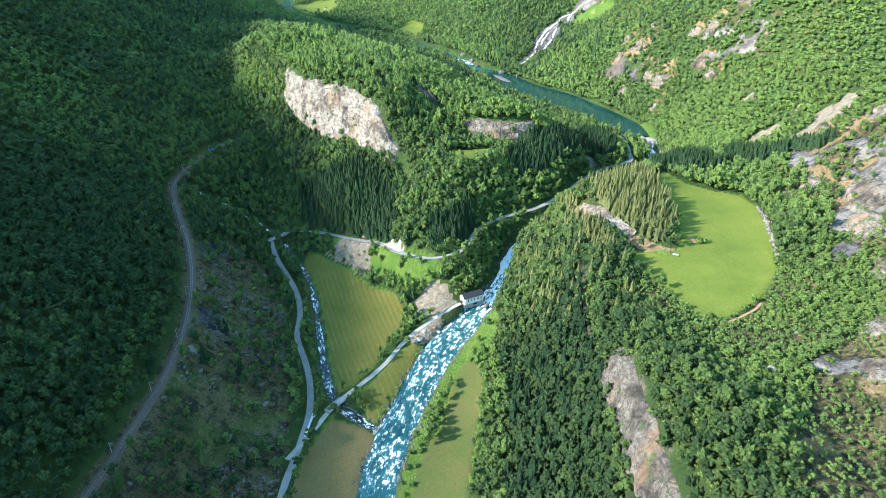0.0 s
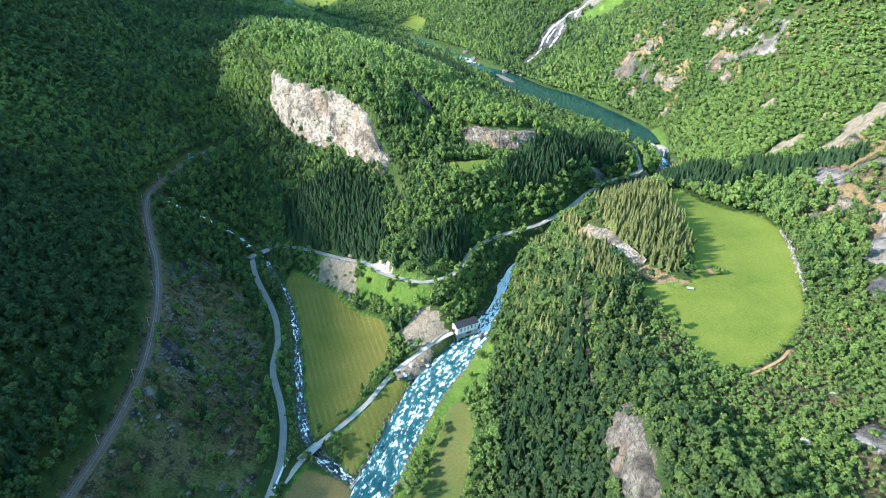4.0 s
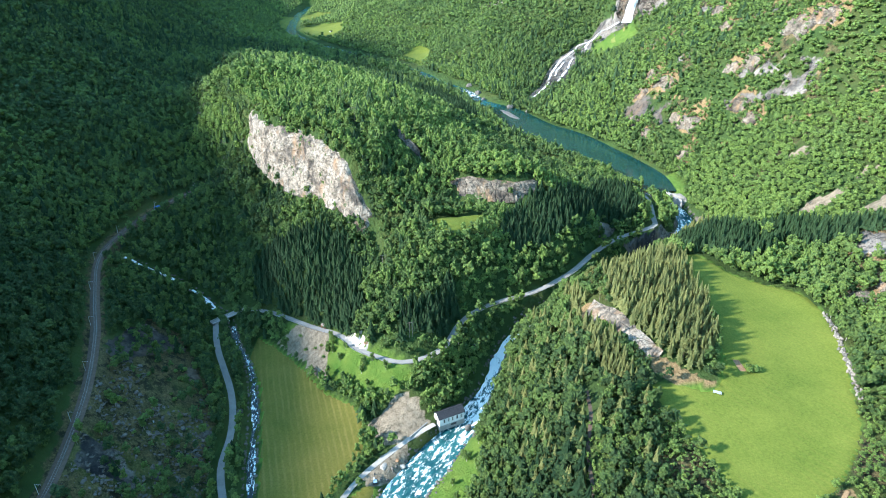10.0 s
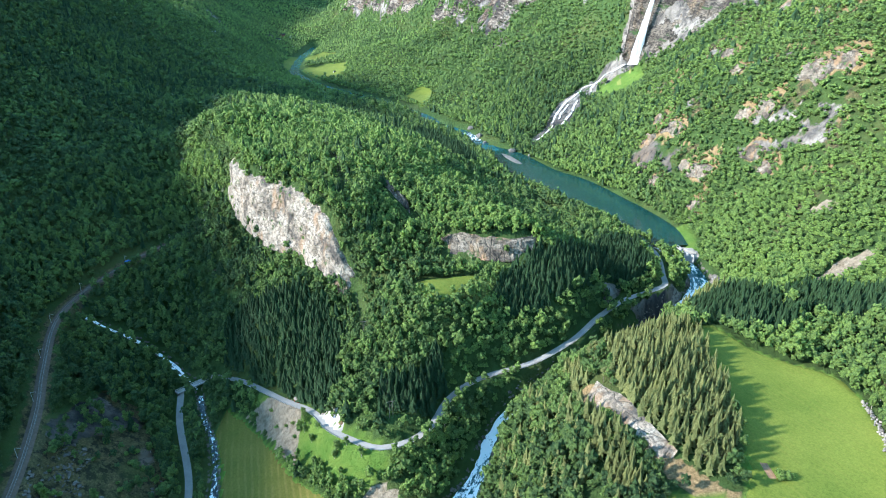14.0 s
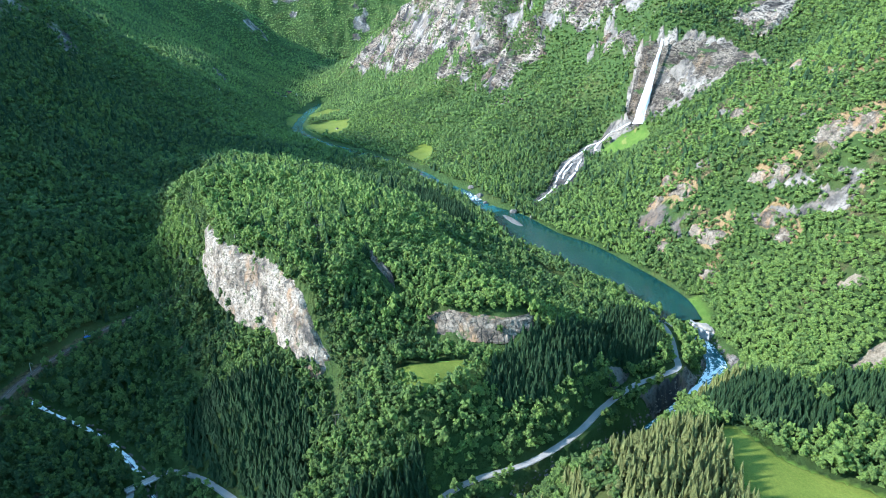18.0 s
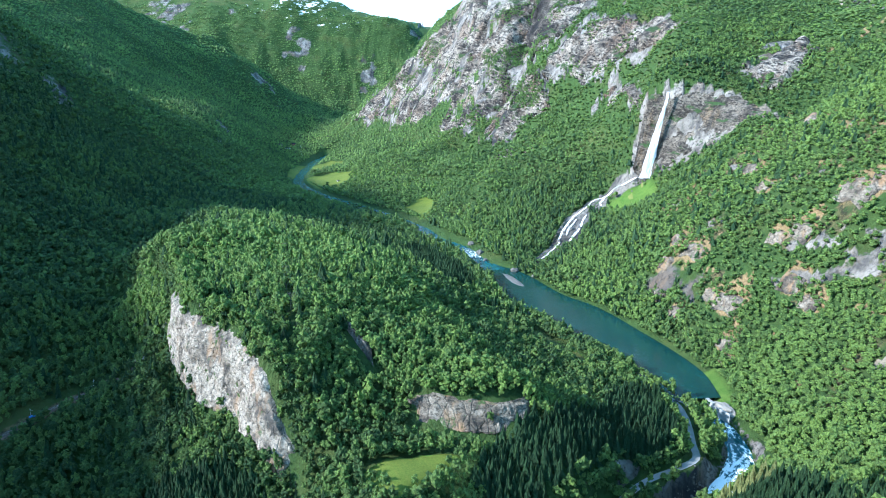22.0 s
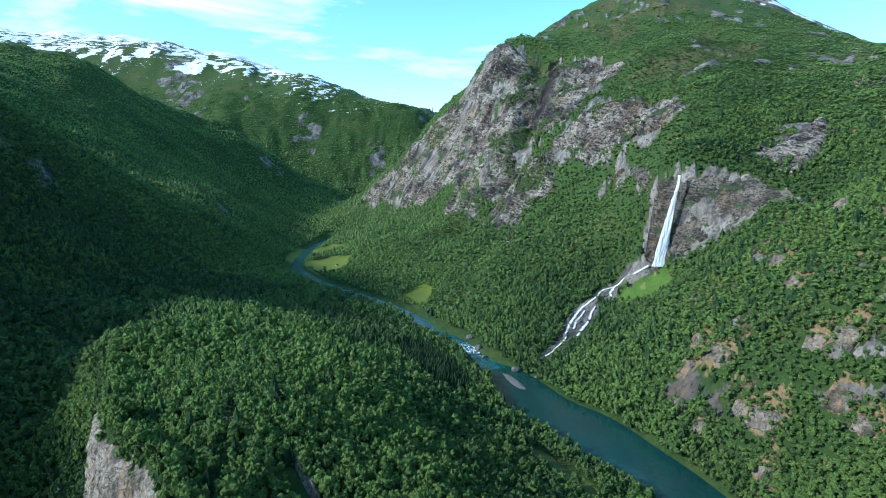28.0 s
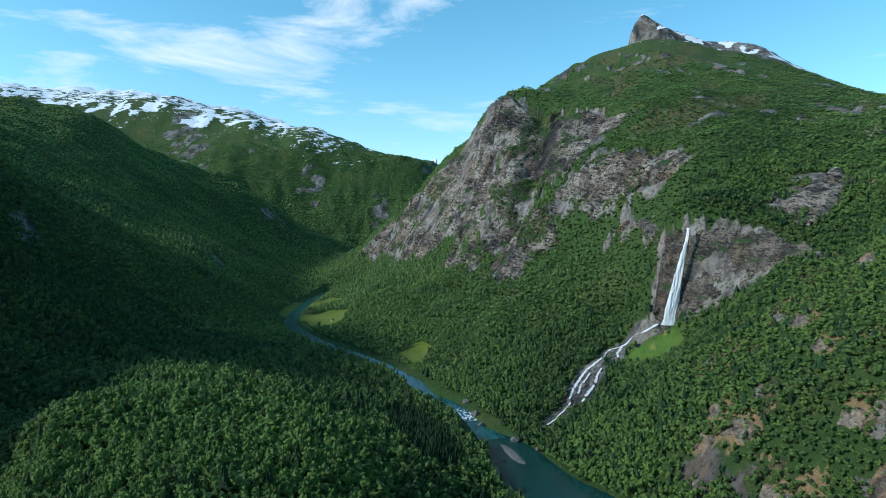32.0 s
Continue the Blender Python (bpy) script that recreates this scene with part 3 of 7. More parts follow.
SNOW_RIDGE = [(-3607, 4300, 1251), (-3358, 4300, 1216), (-2988, 4300, 1125), (-2578, 4300, 1129), (-2172, 4300, 1086), (-1789, 4200, 922), (-1554, 4200, 946), (-1341, 4200, 869), (-1127, 4200, 905), (-897, 4200, 820), (-686, 4200, 740), (-486, 4100, 706), (-337, 4090, 634), (-225, 4080, 505)]
SNOW_FOOT = [(-2679, 3900, 755), (-2070, 3800, 599), (-1454, 3600, 480), (-967, 3450, 230), (-723, 3400, 150), (-524, 3620, 248), (-440, 3330, 120), (-560, 2950, 85)]
SNOW_SPUR = [(-1150, 3900, 640), (-960, 3750, 425), (-720, 3550, 246), (-570, 3400, 105)]
GAP_RIDGE = [(-700, 4850, 700), (-500, 4850, 690), (-250, 4850, 700), (0, 4850, 760)]
FACE_BACK = [(-250, 2700, 290), (-40, 3000, 545), (-60, 3600, 460), (-290, 2780, 240)]
EDGE_SOUTH = [(-3000, -1000, 800), (-1200, -1100, 350), (-190, -1100, -60), (600, -1100, 330), (1500, -1000, 800), (2600, 0, 1000), (2600, 1800, 900)]



def beside(top, foot, out, drop):
    """A line that far before (or behind) a wall's foot (or top), lower or higher by the drop."""
    made = []
    for (xt, yt, zt), (xf, yf, zf) in zip(top, foot):
        n = math.hypot(xf - xt, yf - yt)
        x, y, z = (xf, yf, zf) if out > 0 else (xt, yt, zt)
        made.append((x + out * (xf - xt) / n, y + out * (yf - yt) / n, z - drop))
    return made


WHITE_BACK = beside(WHITE_TOP[2:9], WHITE_FOOT[2:9], -13, -1)
WHITE_BACK2 = beside(WHITE_TOP[2:9], WHITE_FOOT[2:9], -34, -2)
WHITE_FRONT = beside(WHITE_TOP[4:], WHITE_FOOT[4:], 12, 6)
WHITE_FRONT2 = beside(WHITE_TOP[4:10], WHITE_FOOT[4:10], 32, 17)
WHITE_SIDE = beside(WHITE_TOP[:4], WHITE_FOOT[:4], 10, 14)
NEAR_LINES = [WHITE_TOP, WHITE_FOOT, KNOLL_TOP, KNOLL_FOOT, ROCK_TOP, ROCK_FOOT, WHITE_BACK, WHITE_BACK2, WHITE_FRONT, WHITE_FRONT2, WHITE_SIDE]
MID_LINES = [HILL_RIDGE, HILL_EAST, HILL_WEST, HILL_WEST_TOE, HILL_BACK, HILL_SOUTH, CLEARING_EDGE, HILL_FRONT, BELOW_ROAD, FIELD_EDGE, EAST_BANK, EAST_SLOPE,
             EAST_BENCH, PINE_HILL, MEADOW_EDGE, MEADOW_NORTH, RIGHT_LOW, RIGHT_TOE, RIGHT_SLOPE, FALL_TOP, FALL_FOOT, FALL_APRON, LEFT_LOW]
FAR_LINES = [RIGHT_UPPER, RIGHT_HIGH, RIGHT_TOP, FALL_ABOVE, BENCH, FACE_TOP, FACE_MID, FACE_FOOT, VALLEY_EAST, RIVER_EDGE_E, RIVER_EDGE_W, UPPER_CREST, UPPER_MID,
             HORN, HORN_FOOT, PEAK_EAST, LEFT_MID, LEFT_HIGH, LEFT_TOP, LEFT_FAR, SNOW_RIDGE, SNOW_FOOT, SNOW_SPUR, GAP_RIDGE, FACE_BACK, EDGE_SOUTH]
WAYS = [RAIL, ROAD_VALLEY, ROAD_HILL, TRACK]


def densify(line, step):
    p = np.array(line, float)[:, :3]
    out = [p[:1]]
    for a, b in zip(p[:-1], p[1:]):
        n = max(1, int(np.hypot(*(b - a)[:2]) / step))
        out.append(a + (b - a) * ((np.arange(n) + 1) / n)[:, None])
    return np.vstack(out)


knots = [densify(l, 14) for l in NEAR_LINES] + [np.array(l, float) for l in MID_LINES] + [densify(l, 150) for l in FAR_LINES]
knots += [densify(l, 45) for l in WAYS]
knots += [densify(RIVER_UP, 90) + (0, 0, 1), densify(LAKE_LINE, 60) - (0, 0, 4), densify(RIVER_DOWN, 40) + (0, 0, 0.5), densify(CREEK_LINE, 30) + (0, 0, 0.5)]
knots = np.vstack(knots)
# one knot a place
seen, keep = set(), []
for i, k in enumerate(knots):
    key = (round(k[0] / 5), round(k[1] / 5))
    if key not in seen:
        seen.add(key)
        keep.append(i)
knots = knots[keep]
SOFT = 9.0


def kernel(d2):
    return np.sqrt(d2 + SOFT * SOFT)


kd = kernel(((knots[:, None, :2] - knots[None, :, :2]) ** 2).sum(-1))
nk = len(knots)
side = np.c_[np.ones(nk), knots[:, 0] / 1000, knots[:, 1] / 1000]
system = np.block([[kd - 0.4 * np.eye(nk), side], [side.T, np.zeros((3, 3))]])
weights = np.linalg.solve(system, np.r_[knots[:, 2], np.zeros(3)])


def base_height(x, y):
    out = np.empty(len(x))
    for i in range(0, len(x), 20000):
        a, b = x[i:i + 20000], y[i:i + 20000]
        d2 = (a[:, None] - knots[None, :, 0]) ** 2 + (b[:, None] - knots[None, :, 1]) ** 2
        out[i:i + 20000] = kernel(d2) @ weights[:nk] + weights[nk] + weights[nk + 1] * a / 1000 + weights[nk + 2] * b / 1000
    return out


rng = np.random.default_rng(7)
LATTICE = rng.random((256, 256))


def value_noise(x, y):
    xi, yi = np.floor(x).astype(int), np.floor(y).astype(int)
    fx, fy = x - xi, y - yi
    fx, fy = fx * fx * (3 - 2 * fx), fy * fy * (3 - 2 * fy)
    a, b = LATTICE[xi & 255, yi & 255], LATTICE[(xi + 1) & 255, yi & 255]
    c, d = LATTICE[xi & 255, (yi + 1) & 255], LATTICE[(xi + 1) & 255, (yi + 1) & 255]
    return (a + (b - a) * fx) * (1 - fy) + (c + (d - c) * fx) * fy


def fbm(x, y, size, octaves=4, ridged=False):
    """Fractal noise, about -1 to 1, its largest shapes size metres across."""
    out, amp, total = np.zeros(len(x)), 1.0, 0.0
    for o in range(octaves):
        n = value_noise(x / size + 17.3 * o, y / size - 9.1 * o) * 2 - 1
        out += amp * ((1 - 2 * np.abs(n)) if ridged else n)
        total += amp
        amp, size = amp * 0.5, size * 0.48
    return out / total


def near_line(x, y, line, reach):
    """Distance to a line, level and width there, for the places within reach of it."""
    pts = np.array(line, float)
    best = np.full(len(x), 1e9)
    extra = np.zeros((len(x), pts.shape[1] - 2))
    lo, hi = pts[:, :2].min(0) - reach, pts[:, :2].max(0) + reach
    near = np.where((x > lo[0]) & (x < hi[0]) & (y > lo[1]) & (y < hi[1]))[0]
    px, py = x[near], y[near]
    nb, ne = best[near], extra[near]
    for a, b in zip(pts[:-1], pts[1:]):
        ab = b[:2] - a[:2]
        t = np.clip(((px - a[0]) * ab[0] + (py - a[1]) * ab[1]) / (ab @ ab), 0, 1)
        d = np.hypot(px - a[0] - t * ab[0], py - a[1] - t * ab[1])
        m = d < nb
        nb[m] = d[m]
        ne[m] = a[2:] + (b[2:] - a[2:]) * t[m][:, None]
    best[near], extra[near] = nb, ne
    return best, extra


def inside(x, y, poly):
    p = np.array(poly, float)
    r = np.zeros(len(x), bool)
    for (x1, y1), (x2, y2) in zip(p[:, :2], np.roll(p[:, :2], -1, axis=0)):
        c = (y1 > y) != (y2 > y)
        r ^= c & (x < (x2 - x1) * (y - y1) / (y2 - y1 + 1e-12) + x1)
    return r


def ease(v, lo, hi):
    t = np.clip((v - lo) / (hi - lo), 0, 1)
    return t * t * (3 - 2 * t)


def axis(lo, a, b, hi, step, grow, most):
    mid = list(np.arange(a, b, step))
    up, s = [mid[-1]], step
    while up[-1] < hi:
        s = min(s * grow, most)
        up.append(up[-1] + s)
    down, s = [mid[0]], step
    while down[-1] > lo:
        s = min(s * grow, most)
        down.append(down[-1] - s)
    return np.array(down[:0:-1] + mid + up[1:])


GX = axis(-4300, -380, 310, 3000, 3.6, 1.035, 30)
GY = axis(-1300, -220, 400, 4940, 3.6, 1.018, 20)
gx, gy = [g.ravel() for g in np.meshgrid(GX, GY, indexing="ij")]
gz = base_height(gx, gy)

SMOOTH = {"rail": smooth_line(RAIL, 6), "valley": smooth_line(ROAD_VALLEY, 6), "hill": smooth_line(ROAD_HILL, 5), "track": smooth_line(TRACK, 6),
          "up": smooth_line(RIVER_UP, 14), "lake": smooth_line(LAKE_LINE, 10), "down": smooth_line(RIVER_DOWN, 6), "creek": smooth_line(CREEK_LINE, 6)}
way_d = np.full(len(gx), 1e9)
for k in ("rail", "valley", "hill", "track"):
    way_d = np.minimum(way_d, near_line(gx, gy, SMOOTH[k], 60)[0])
water_d = np.full(len(gx), 1e9)
for k in ("up", "lake", "down", "creek"):
    d, e = near_line(gx, gy, SMOOTH[k], 90)
    water_d = np.minimum(water_d, d - e[:, 1])

# fields: outlines on the plan
FIELD_HAY = [(-224, 150), (-194, 121), (-163, 82), (-131, 52), (-127, 20), (-134, 6), (-150, -26), (-168, -50), (-178, -50), (-188, -5), (-197, 40), (-209, 88), (-225, 125)]
FIELD_SPLIT = [(-160, -55), (-148, -38), (-131, -12), (-116, -6), (-121, -32), (-133, -52), (-145, -76), (-152, -80)]
FIELD_DRY = [(-179, -75), (-148, -91), (-151, -125), (-162, -170), (-196, -170), (-195, -118)]
FIELD_EAST = [(-96, -57), (-84, -28), (-70, -40), (-76, -83), (-86, -130), (-97, -180), (-128, -180), (-122, -122), (-106, -90)]
MEADOW = [(96, 119), (110, 122), (125, 92), (157, 66), (161, 41), (150, 0), (138, -25), (122, -59), (101, -84), (66, -106), (51, -102), (44, -68), (35, -40), (36, -17), (52, -20), (68, -24), (84, 12), (92, 74)]
CLEARING = [(-86, 172), (-73, 186), (-50, 193), (-33, 194), (-38, 180), (-51, 164), (-68, 153)]
LAKE_STRIP = [(30, 474), (54, 478), (74, 438), (85, 405), (87, 380), (74, 374), (62, 400), (46, 436)]
RIVER_FIELDS = [[(-545, 1850), (-515, 1880), (-496, 1780), (-478, 1600), (-505, 1580), (-530, 1700)], [(-495, 1850), (-470, 1980), (-410, 1960), (-386, 1840), (-440, 1760), (-470, 1720), (-475, 1780)],
                [(-400, 1700), (-330, 1640), (-315, 1433), (-370, 1400), (-430, 1520), (-450, 1600)], [(-405, 1370), (-380, 1320), (-280, 1180), (-211, 1110), (-235, 1110), (-330, 1220)],
                [(-150, 1150), (-110, 1210), (-70, 1150), (-88, 1035), (-100, 1020)]]
FIELDS = [FIELD_HAY, FIELD_SPLIT, FIELD_DRY, FIELD_EAST, MEADOW, CLEARING, LAKE_STRIP] + RIVER_FIELDS
SCREE_CONE = [(-125, 39), (-108, 55), (-94, 53), (-84, 40), (-90, 28), (-112, 22)]
GRAVEL_BANK = [(-205, 138), (-177, 136), (-160, 120), (-157, 80), (-163, 86), (-189, 117)]
in_field = np.zeros(len(gx), bool)
for f in FIELDS:
    in_field |= inside(gx, gy, f)

wild = ease(np.minimum(way_d - 6, water_d - 3), 0, 25) * np.where(in_field, 0.12, 1.0)
high = ease(gz, 180, 420)
far = ease(np.hypot(gx, gy), 700, 1600)
face = np.exp(-((near_line(gx, gy, FACE_MID, 500)[0] / 230) ** 2)) + 0.7 * np.exp(-((near_line(gx, gy, FACE_TOP, 400)[0] / 160) ** 2))
face = np.clip(face, 0, 1)
gz += wild * (1.6 * fbm(gx, gy, 22) + 3.2 * fbm(gx + 400, gy, 70, 3) * (1 + 2 * high))
gz += far * wild * (14 * fbm(gx, gy + 900, 160, 4, True) * (0.35 + 0.65 * np.maximum(face, high)))
# spurs and side valleys of the massif at the head of the valley
crest_d = near_line(gx, gy, SNOW_RIDGE, 3000)[0]
massif = ease(gy - 0.25 * gx, 2600, 3300) * (gx < -300) * ease(crest_d, 60, 500)
gz += massif * (52 * fbm(gx + 0.35 * gy, gy * 0.35, 420, 4, True) + 20 * fbm(gx, gy, 130, 3, True))
side_left = ease(-gx, 560, 760) * (1 - massif) * ease(gy, 300, 700)
gz += side_left * (16 * fbm(gx + 0.4 * gy, gy * 0.6, 260, 4, True))
# gullies and buttresses of the great face run down the slope
u_face = gx * 0.62 + gy * 0.78
gz += face * 40 * fbm(u_face, (gx - gy) * 0.25, 120, 4, True)
# unseen left crest raised to shade the valley floor, dipped to light the cliff
gz += 45 * ease(-gx, 500, 780) * (1 - ease(gy, 40, 160)) - 25 * ease(-gx, 700, 900) * ease(gy, 230, 300) * (1 - ease(gy, 460, 600))
GULLY = [(215, 1915, 0), (178, 1827, 0), (150, 1706, 0), (135, 1654, 0), (100, 1631, 0)]
gz -= 42 * np.exp(-(near_line(gx, gy, GULLY, 200)[0] / 38) ** 2)


def strip(top, foot, reach):
    """The band between a cliff's upper and lower edge, frayed at its border."""
    fray_x, fray_y = 5 * fbm(gx, gy, 14, 3), 5 * fbm(gx + 70, gy - 40, 14, 3)
    t = densify(top, 10)[:, :2]
    f = densify(foot, 10)[:, :2]
    mid = (t.mean(0) + f.mean(0)) / 2
    out = inside(gx + fray_x, gy + fray_y, np.vstack([t + reach * (t - mid) / 100, f[::-1] + reach * (f[::-1] - mid) / 100]))
    return out * 1.0


CLIFFS = {"white": strip(WHITE_TOP, WHITE_FOOT, 1), "knoll": strip(KNOLL_TOP, KNOLL_FOOT, 4), "fall": strip(FALL_TOP, FALL_FOOT, 6), "near": strip(ROCK_TOP, ROCK_FOOT, 4)}
cliffs = np.maximum.reduce(list(CLIFFS.values()))
inner = np.maximum.reduce([strip(WHITE_TOP, WHITE_FOOT, 0), strip(KNOLL_TOP, KNOLL_FOOT, -4), strip(ROCK_TOP, ROCK_FOOT, -14)])
rough_band = np.zeros(len(gx))
for top, foot in ((WHITE_TOP, WHITE_FOOT), (KNOLL_TOP, KNOLL_FOOT), (FALL_TOP, FALL_FOOT), (ROCK_TOP, ROCK_FOOT)):
    d = np.minimum(near_line(gx, gy, top, 80)[0], near_line(gx, gy, foot, 80)[0])
    rough_band = np.maximum(rough_band, 1 - ease(d, 5, 14 if top is not FALL_TOP else 30))
gz += rough_band * 2.6 * fbm(gx + gz * 0.8, gy - gz * 0.5, 16, 3, True)

# beds of water and ways
for k, depth in (("up", 2), ("lake", 5), ("down", 2.5), ("creek", 1.2)):
    d, e = near_line(gx, gy, SMOOTH[k], 70)
    over = d - e[:, 1]
    t = 1 - ease(over, -2, 3.5 if k != "creek" else 3)
    bed = e[:, 0] - depth * np.clip(-over / 5, 0.25, 1)
    gz = np.where(d < 1e8, gz * (1 - t) + np.minimum(bed, gz) * t, gz)
    bank = (1 - ease(over, 3, 30)) * (d < 1e8)
    near_bank = (over > 0) & (d < 1e8) & ((k != "creek") | (gy > -120))
    gz = np.where(near_bank, np.maximum(gz, e[:, 0] + 0.4 * np.clip(over / 3, 0, 1) - 3 * (1 - bank)), gz)
for k, half in (("track", 2.5), ("valley", 3), ("rail", 4), ("hill", 3.2)):
    d, e = near_line(gx, gy, SMOOTH[k], 40)
    t = 1 - ease(d, half + 1.0, half + 7)
    gz = np.where((d < 1e8) & (water_d > 1), gz * (1 - t) + (e[:, 0] - 0.25) * t, gz)

NX, NY = len(GX), len(GY)
ZG = gz.reshape(NX, NY)
sx = np.gradient(ZG, GX, axis=0).ravel()
sy = np.gradient(ZG, GY, axis=1).ravel()
slope = np.hypot(sx, sy)


def sample(field, x, y):
    """A grid field at any places."""
    i = np.clip(np.searchsorted(GX, x) - 1, 0, NX - 2)
    j = np.clip(np.searchsorted(GY, y) - 1, 0, NY - 2)
    u, v = (x - GX[i]) / (GX[i + 1] - GX[i]), (y - GY[j]) / (GY[j + 1] - GY[j])
    f = field.reshape(NX, NY)
    return (f[i, j] * (1 - u) + f[i + 1, j] * u) * (1 - v) + (f[i, j + 1] * (1 - u) + f[i + 1, j + 1] * u) * v


def height(x, y):
    return sample(ZG, np.atleast_1d(np.asarray(x, float)), np.atleast_1d(np.asarray(y, float)))


# what covers the ground
n_a, n_b, n_c = fbm(gx, gy, 60, 4), fbm(gx - 300, gy + 70, 26, 3), fbm(gx + 800, gy - 500, 180, 4)
rock = ease(slope + 0.22 * n_b + 0.10 * n_a, 1.15, 1.55) * np.where((gx < 40) & (gy < 1000), 0.3, 1.0)
settled = (gx > -290) & (gx < 130) & (gy > -70) & (gy < 215)
rock = np.where(settled, 0.25 * rock, rock)
ledge = fbm(gx * 0.55 + gz * 0.9, gy * 0.55 - gz * 0.4, 75, 4, True)
copse = np.exp(-(near_line(gx, gy, [(215, 1330), (240, 1180), (235, 940)], 400)[0] / 95) ** 2) * (1 - ease(gz, 220, 270))
rock *= 1 - copse * (cliffs < 0.5)
# bare walls of the great face and of the crags beside the waterfall, on the plan
WALLS = [[(67, 2032), (-7, 2080), (-42, 2111), (-139, 2314), (-294, 2413), (-496, 2484), (-321, 2214), (-177, 1954), (-52, 1834), (-88, 1779), (-13, 1643), (78, 1637), (151, 1587), (177, 1630), (236, 1591),
          (293, 1674), (362, 1692), (423, 1670), (327, 1821), (204, 1913)],
         [(259, 1603), (180, 1476), (241, 1349), (266, 1251), (312, 1202), (346, 1126), (376, 1043), (394, 1240), (383, 1383), (337, 1473)],
         [(177, 1445), (130, 1584), (76, 1606), (9, 1567), (68, 1432), (126, 1413), (193, 1367)], [(295, 1196), (254, 1232), (262, 1186), (272, 1003), (288, 905)],
         [(440, 908), (397, 892), (403, 793), (422, 786), (467, 814), (501, 829), (517, 914)], [(763, 1251), (681, 1118), (590, 879), (640, 880), (778, 1184)], [(37, 1209), (79, 1183), (150, 1204), (125, 1305), (56, 1227)]]
walls = np.zeros(len(gx))
for w_ in WALLS:
    walls = np.maximum(walls, inside(gx + 26 * n_b + 10 * n_a, gy + 45 * n_a, w_) * 1.0)
rock = np.where((gx > -500) & (gy > 780) & (gy < 2500) & (gz < 680), 0.25 * rock, rock)
rock = np.maximum(rock, walls * (1 - 0.95 * ease(ledge, 0.46, 0.62)))
# outcrops on the sunny slope
OUTCROPS = [(218, 571, 9), (220, 528, 12), (199, 548, 10), (184, 518, 8), (192, 485, 7), (226, 447, 12), (219, 469, 8), (264, 410, 10), (267, 382, 8), (273, 462, 9), (285, 442, 11), (319, 429, 15), (339, 414, 13),
            (305, 602, 10), (296, 549, 9), (390, 646, 16), (212, 410, 8), (205, 392, 6), (182, 46, 8), (200, 44, 12), (210, -4, 19), (188, -40, 15), (166, -92, 11), (196, -84, 13), (150, -128, 10), (120, -150, 9), (95, -185, 8), (277, 90, 12), (253, 127, 8)]
crag_soil = np.zeros(len(gx))
for ox, oy, s_ in OUTCROPS:
    d = np.hypot(gx - ox - 0.5 * s_, (gy - oy) * 0.8)
    crag_soil = np.maximum(crag_soil, 1 - ease(d + 7 * n_b, 0.7 * s_, 1.5 * s_))
sunny = ease(gx, 175, 240) * ease(gy, 120, 330) * (1 - ease(gy, 850, 1000)) * (1 - ease(gz, 330, 420))
crop = fbm(gx * 0.9, gy * 0.45 + gz * 0.9, 17, 3) + 0.35 * n_b + 0.35 * n_c
rock = np.where(sunny > 0.5, rock * ease(crop, 0.05, 0.3), rock)
rock = np.maximum(rock, sunny * ease(crop, 0.66, 0.78))
near_right = ease(gx, 0, 40) * (1 - ease(gy, -80, 0)) * (1 - ease(gx, 320, 400))
rock = np.maximum(rock, near_right * ease(fbm(gx, gy + 55, 24, 3) + 0.4 * n_b, 0.42, 0.6))
OPEN_RIGHT = [(160, -130), (176, -60), (190, 10), (200, 70), (208, 115), (265, 122), (275, -20), (255, -150), (205, -190)]
bare_right = inside(gx + 12 * n_b, gy + 12 * n_a, OPEN_RIGHT) * 1.0
rock = np.maximum(rock, bare_right * ease(n_b + 0.4 * n_a + 0.5 * n_c, 0.10, 0.22))
rock = np.maximum(rock, (0.34 + 0.5 * (gx > 0)) * ease(gz + 130 * n_c + 110 * n_a, 900, 1020) * ease(gy, 2600, 2900))
LEFT_SLOPE = [(-304, 84), (-298, 130), (-278, 127), (-258, 102), (-241, 76), (-227, 41), (-219, 1), (-203, -100), (-215, -220), (-275, -220), (-277, -42), (-288, 26)]
left_rock = inside(gx, gy, LEFT_SLOPE)
rock = np.where(left_rock, np.maximum(rock, ease(n_b + 0.4 * n_a, 0.12, 0.45) * 0.85), rock)
rock = np.maximum(rock, cliffs * ease(slope + 0.4 * n_b, 0.6, 1.0) * np.where(gy > 600, 1.0, np.where(gy < -60, 0.35, 0.12)))
rock = np.where((CLIFFS["white"] > 0.5) | (CLIFFS["knoll"] > 0.5), 0.12 * rock, rock)
rock *= (~in_field) * ease(way_d, 3, 6) * 1.0
heath = np.where(left_rock, 0.95, 0.0)
heath = np.maximum(heath, 0.8 * ease(n_a - 0.3 * n_b, 0.08, 0.4) * 0.25 * sunny)
heath = np.maximum(heath, 0.85 * near_right * ease(n_a - 0.4 * n_b, -0.16, 0.2))
OPEN_NEAR = [(24, -262), (24, -236), (48, -214), (62, -192), (80, -168), (120, -150), (140, -190), (110, -262)]
open_near = inside(gx + 8 * n_b, gy + 8 * n_a, OPEN_NEAR) * 1.0
heath = np.maximum(heath, 0.9 * open_near)
rock = np.maximum(rock, open_near * ease(n_b + 0.4 * n_a, 0.26, 0.36))
heath = np.maximum(heath, 0.5 * sunny * ease(n_b + 0.5 * n_c, 0.22, 0.45))
heath = np.maximum(heath, 0.35 * ease(gz + 120 * n_c, 640, 820) * ease(gy, 1500, 2000))
heath = np.maximum(heath, 0.75 * bare_right)
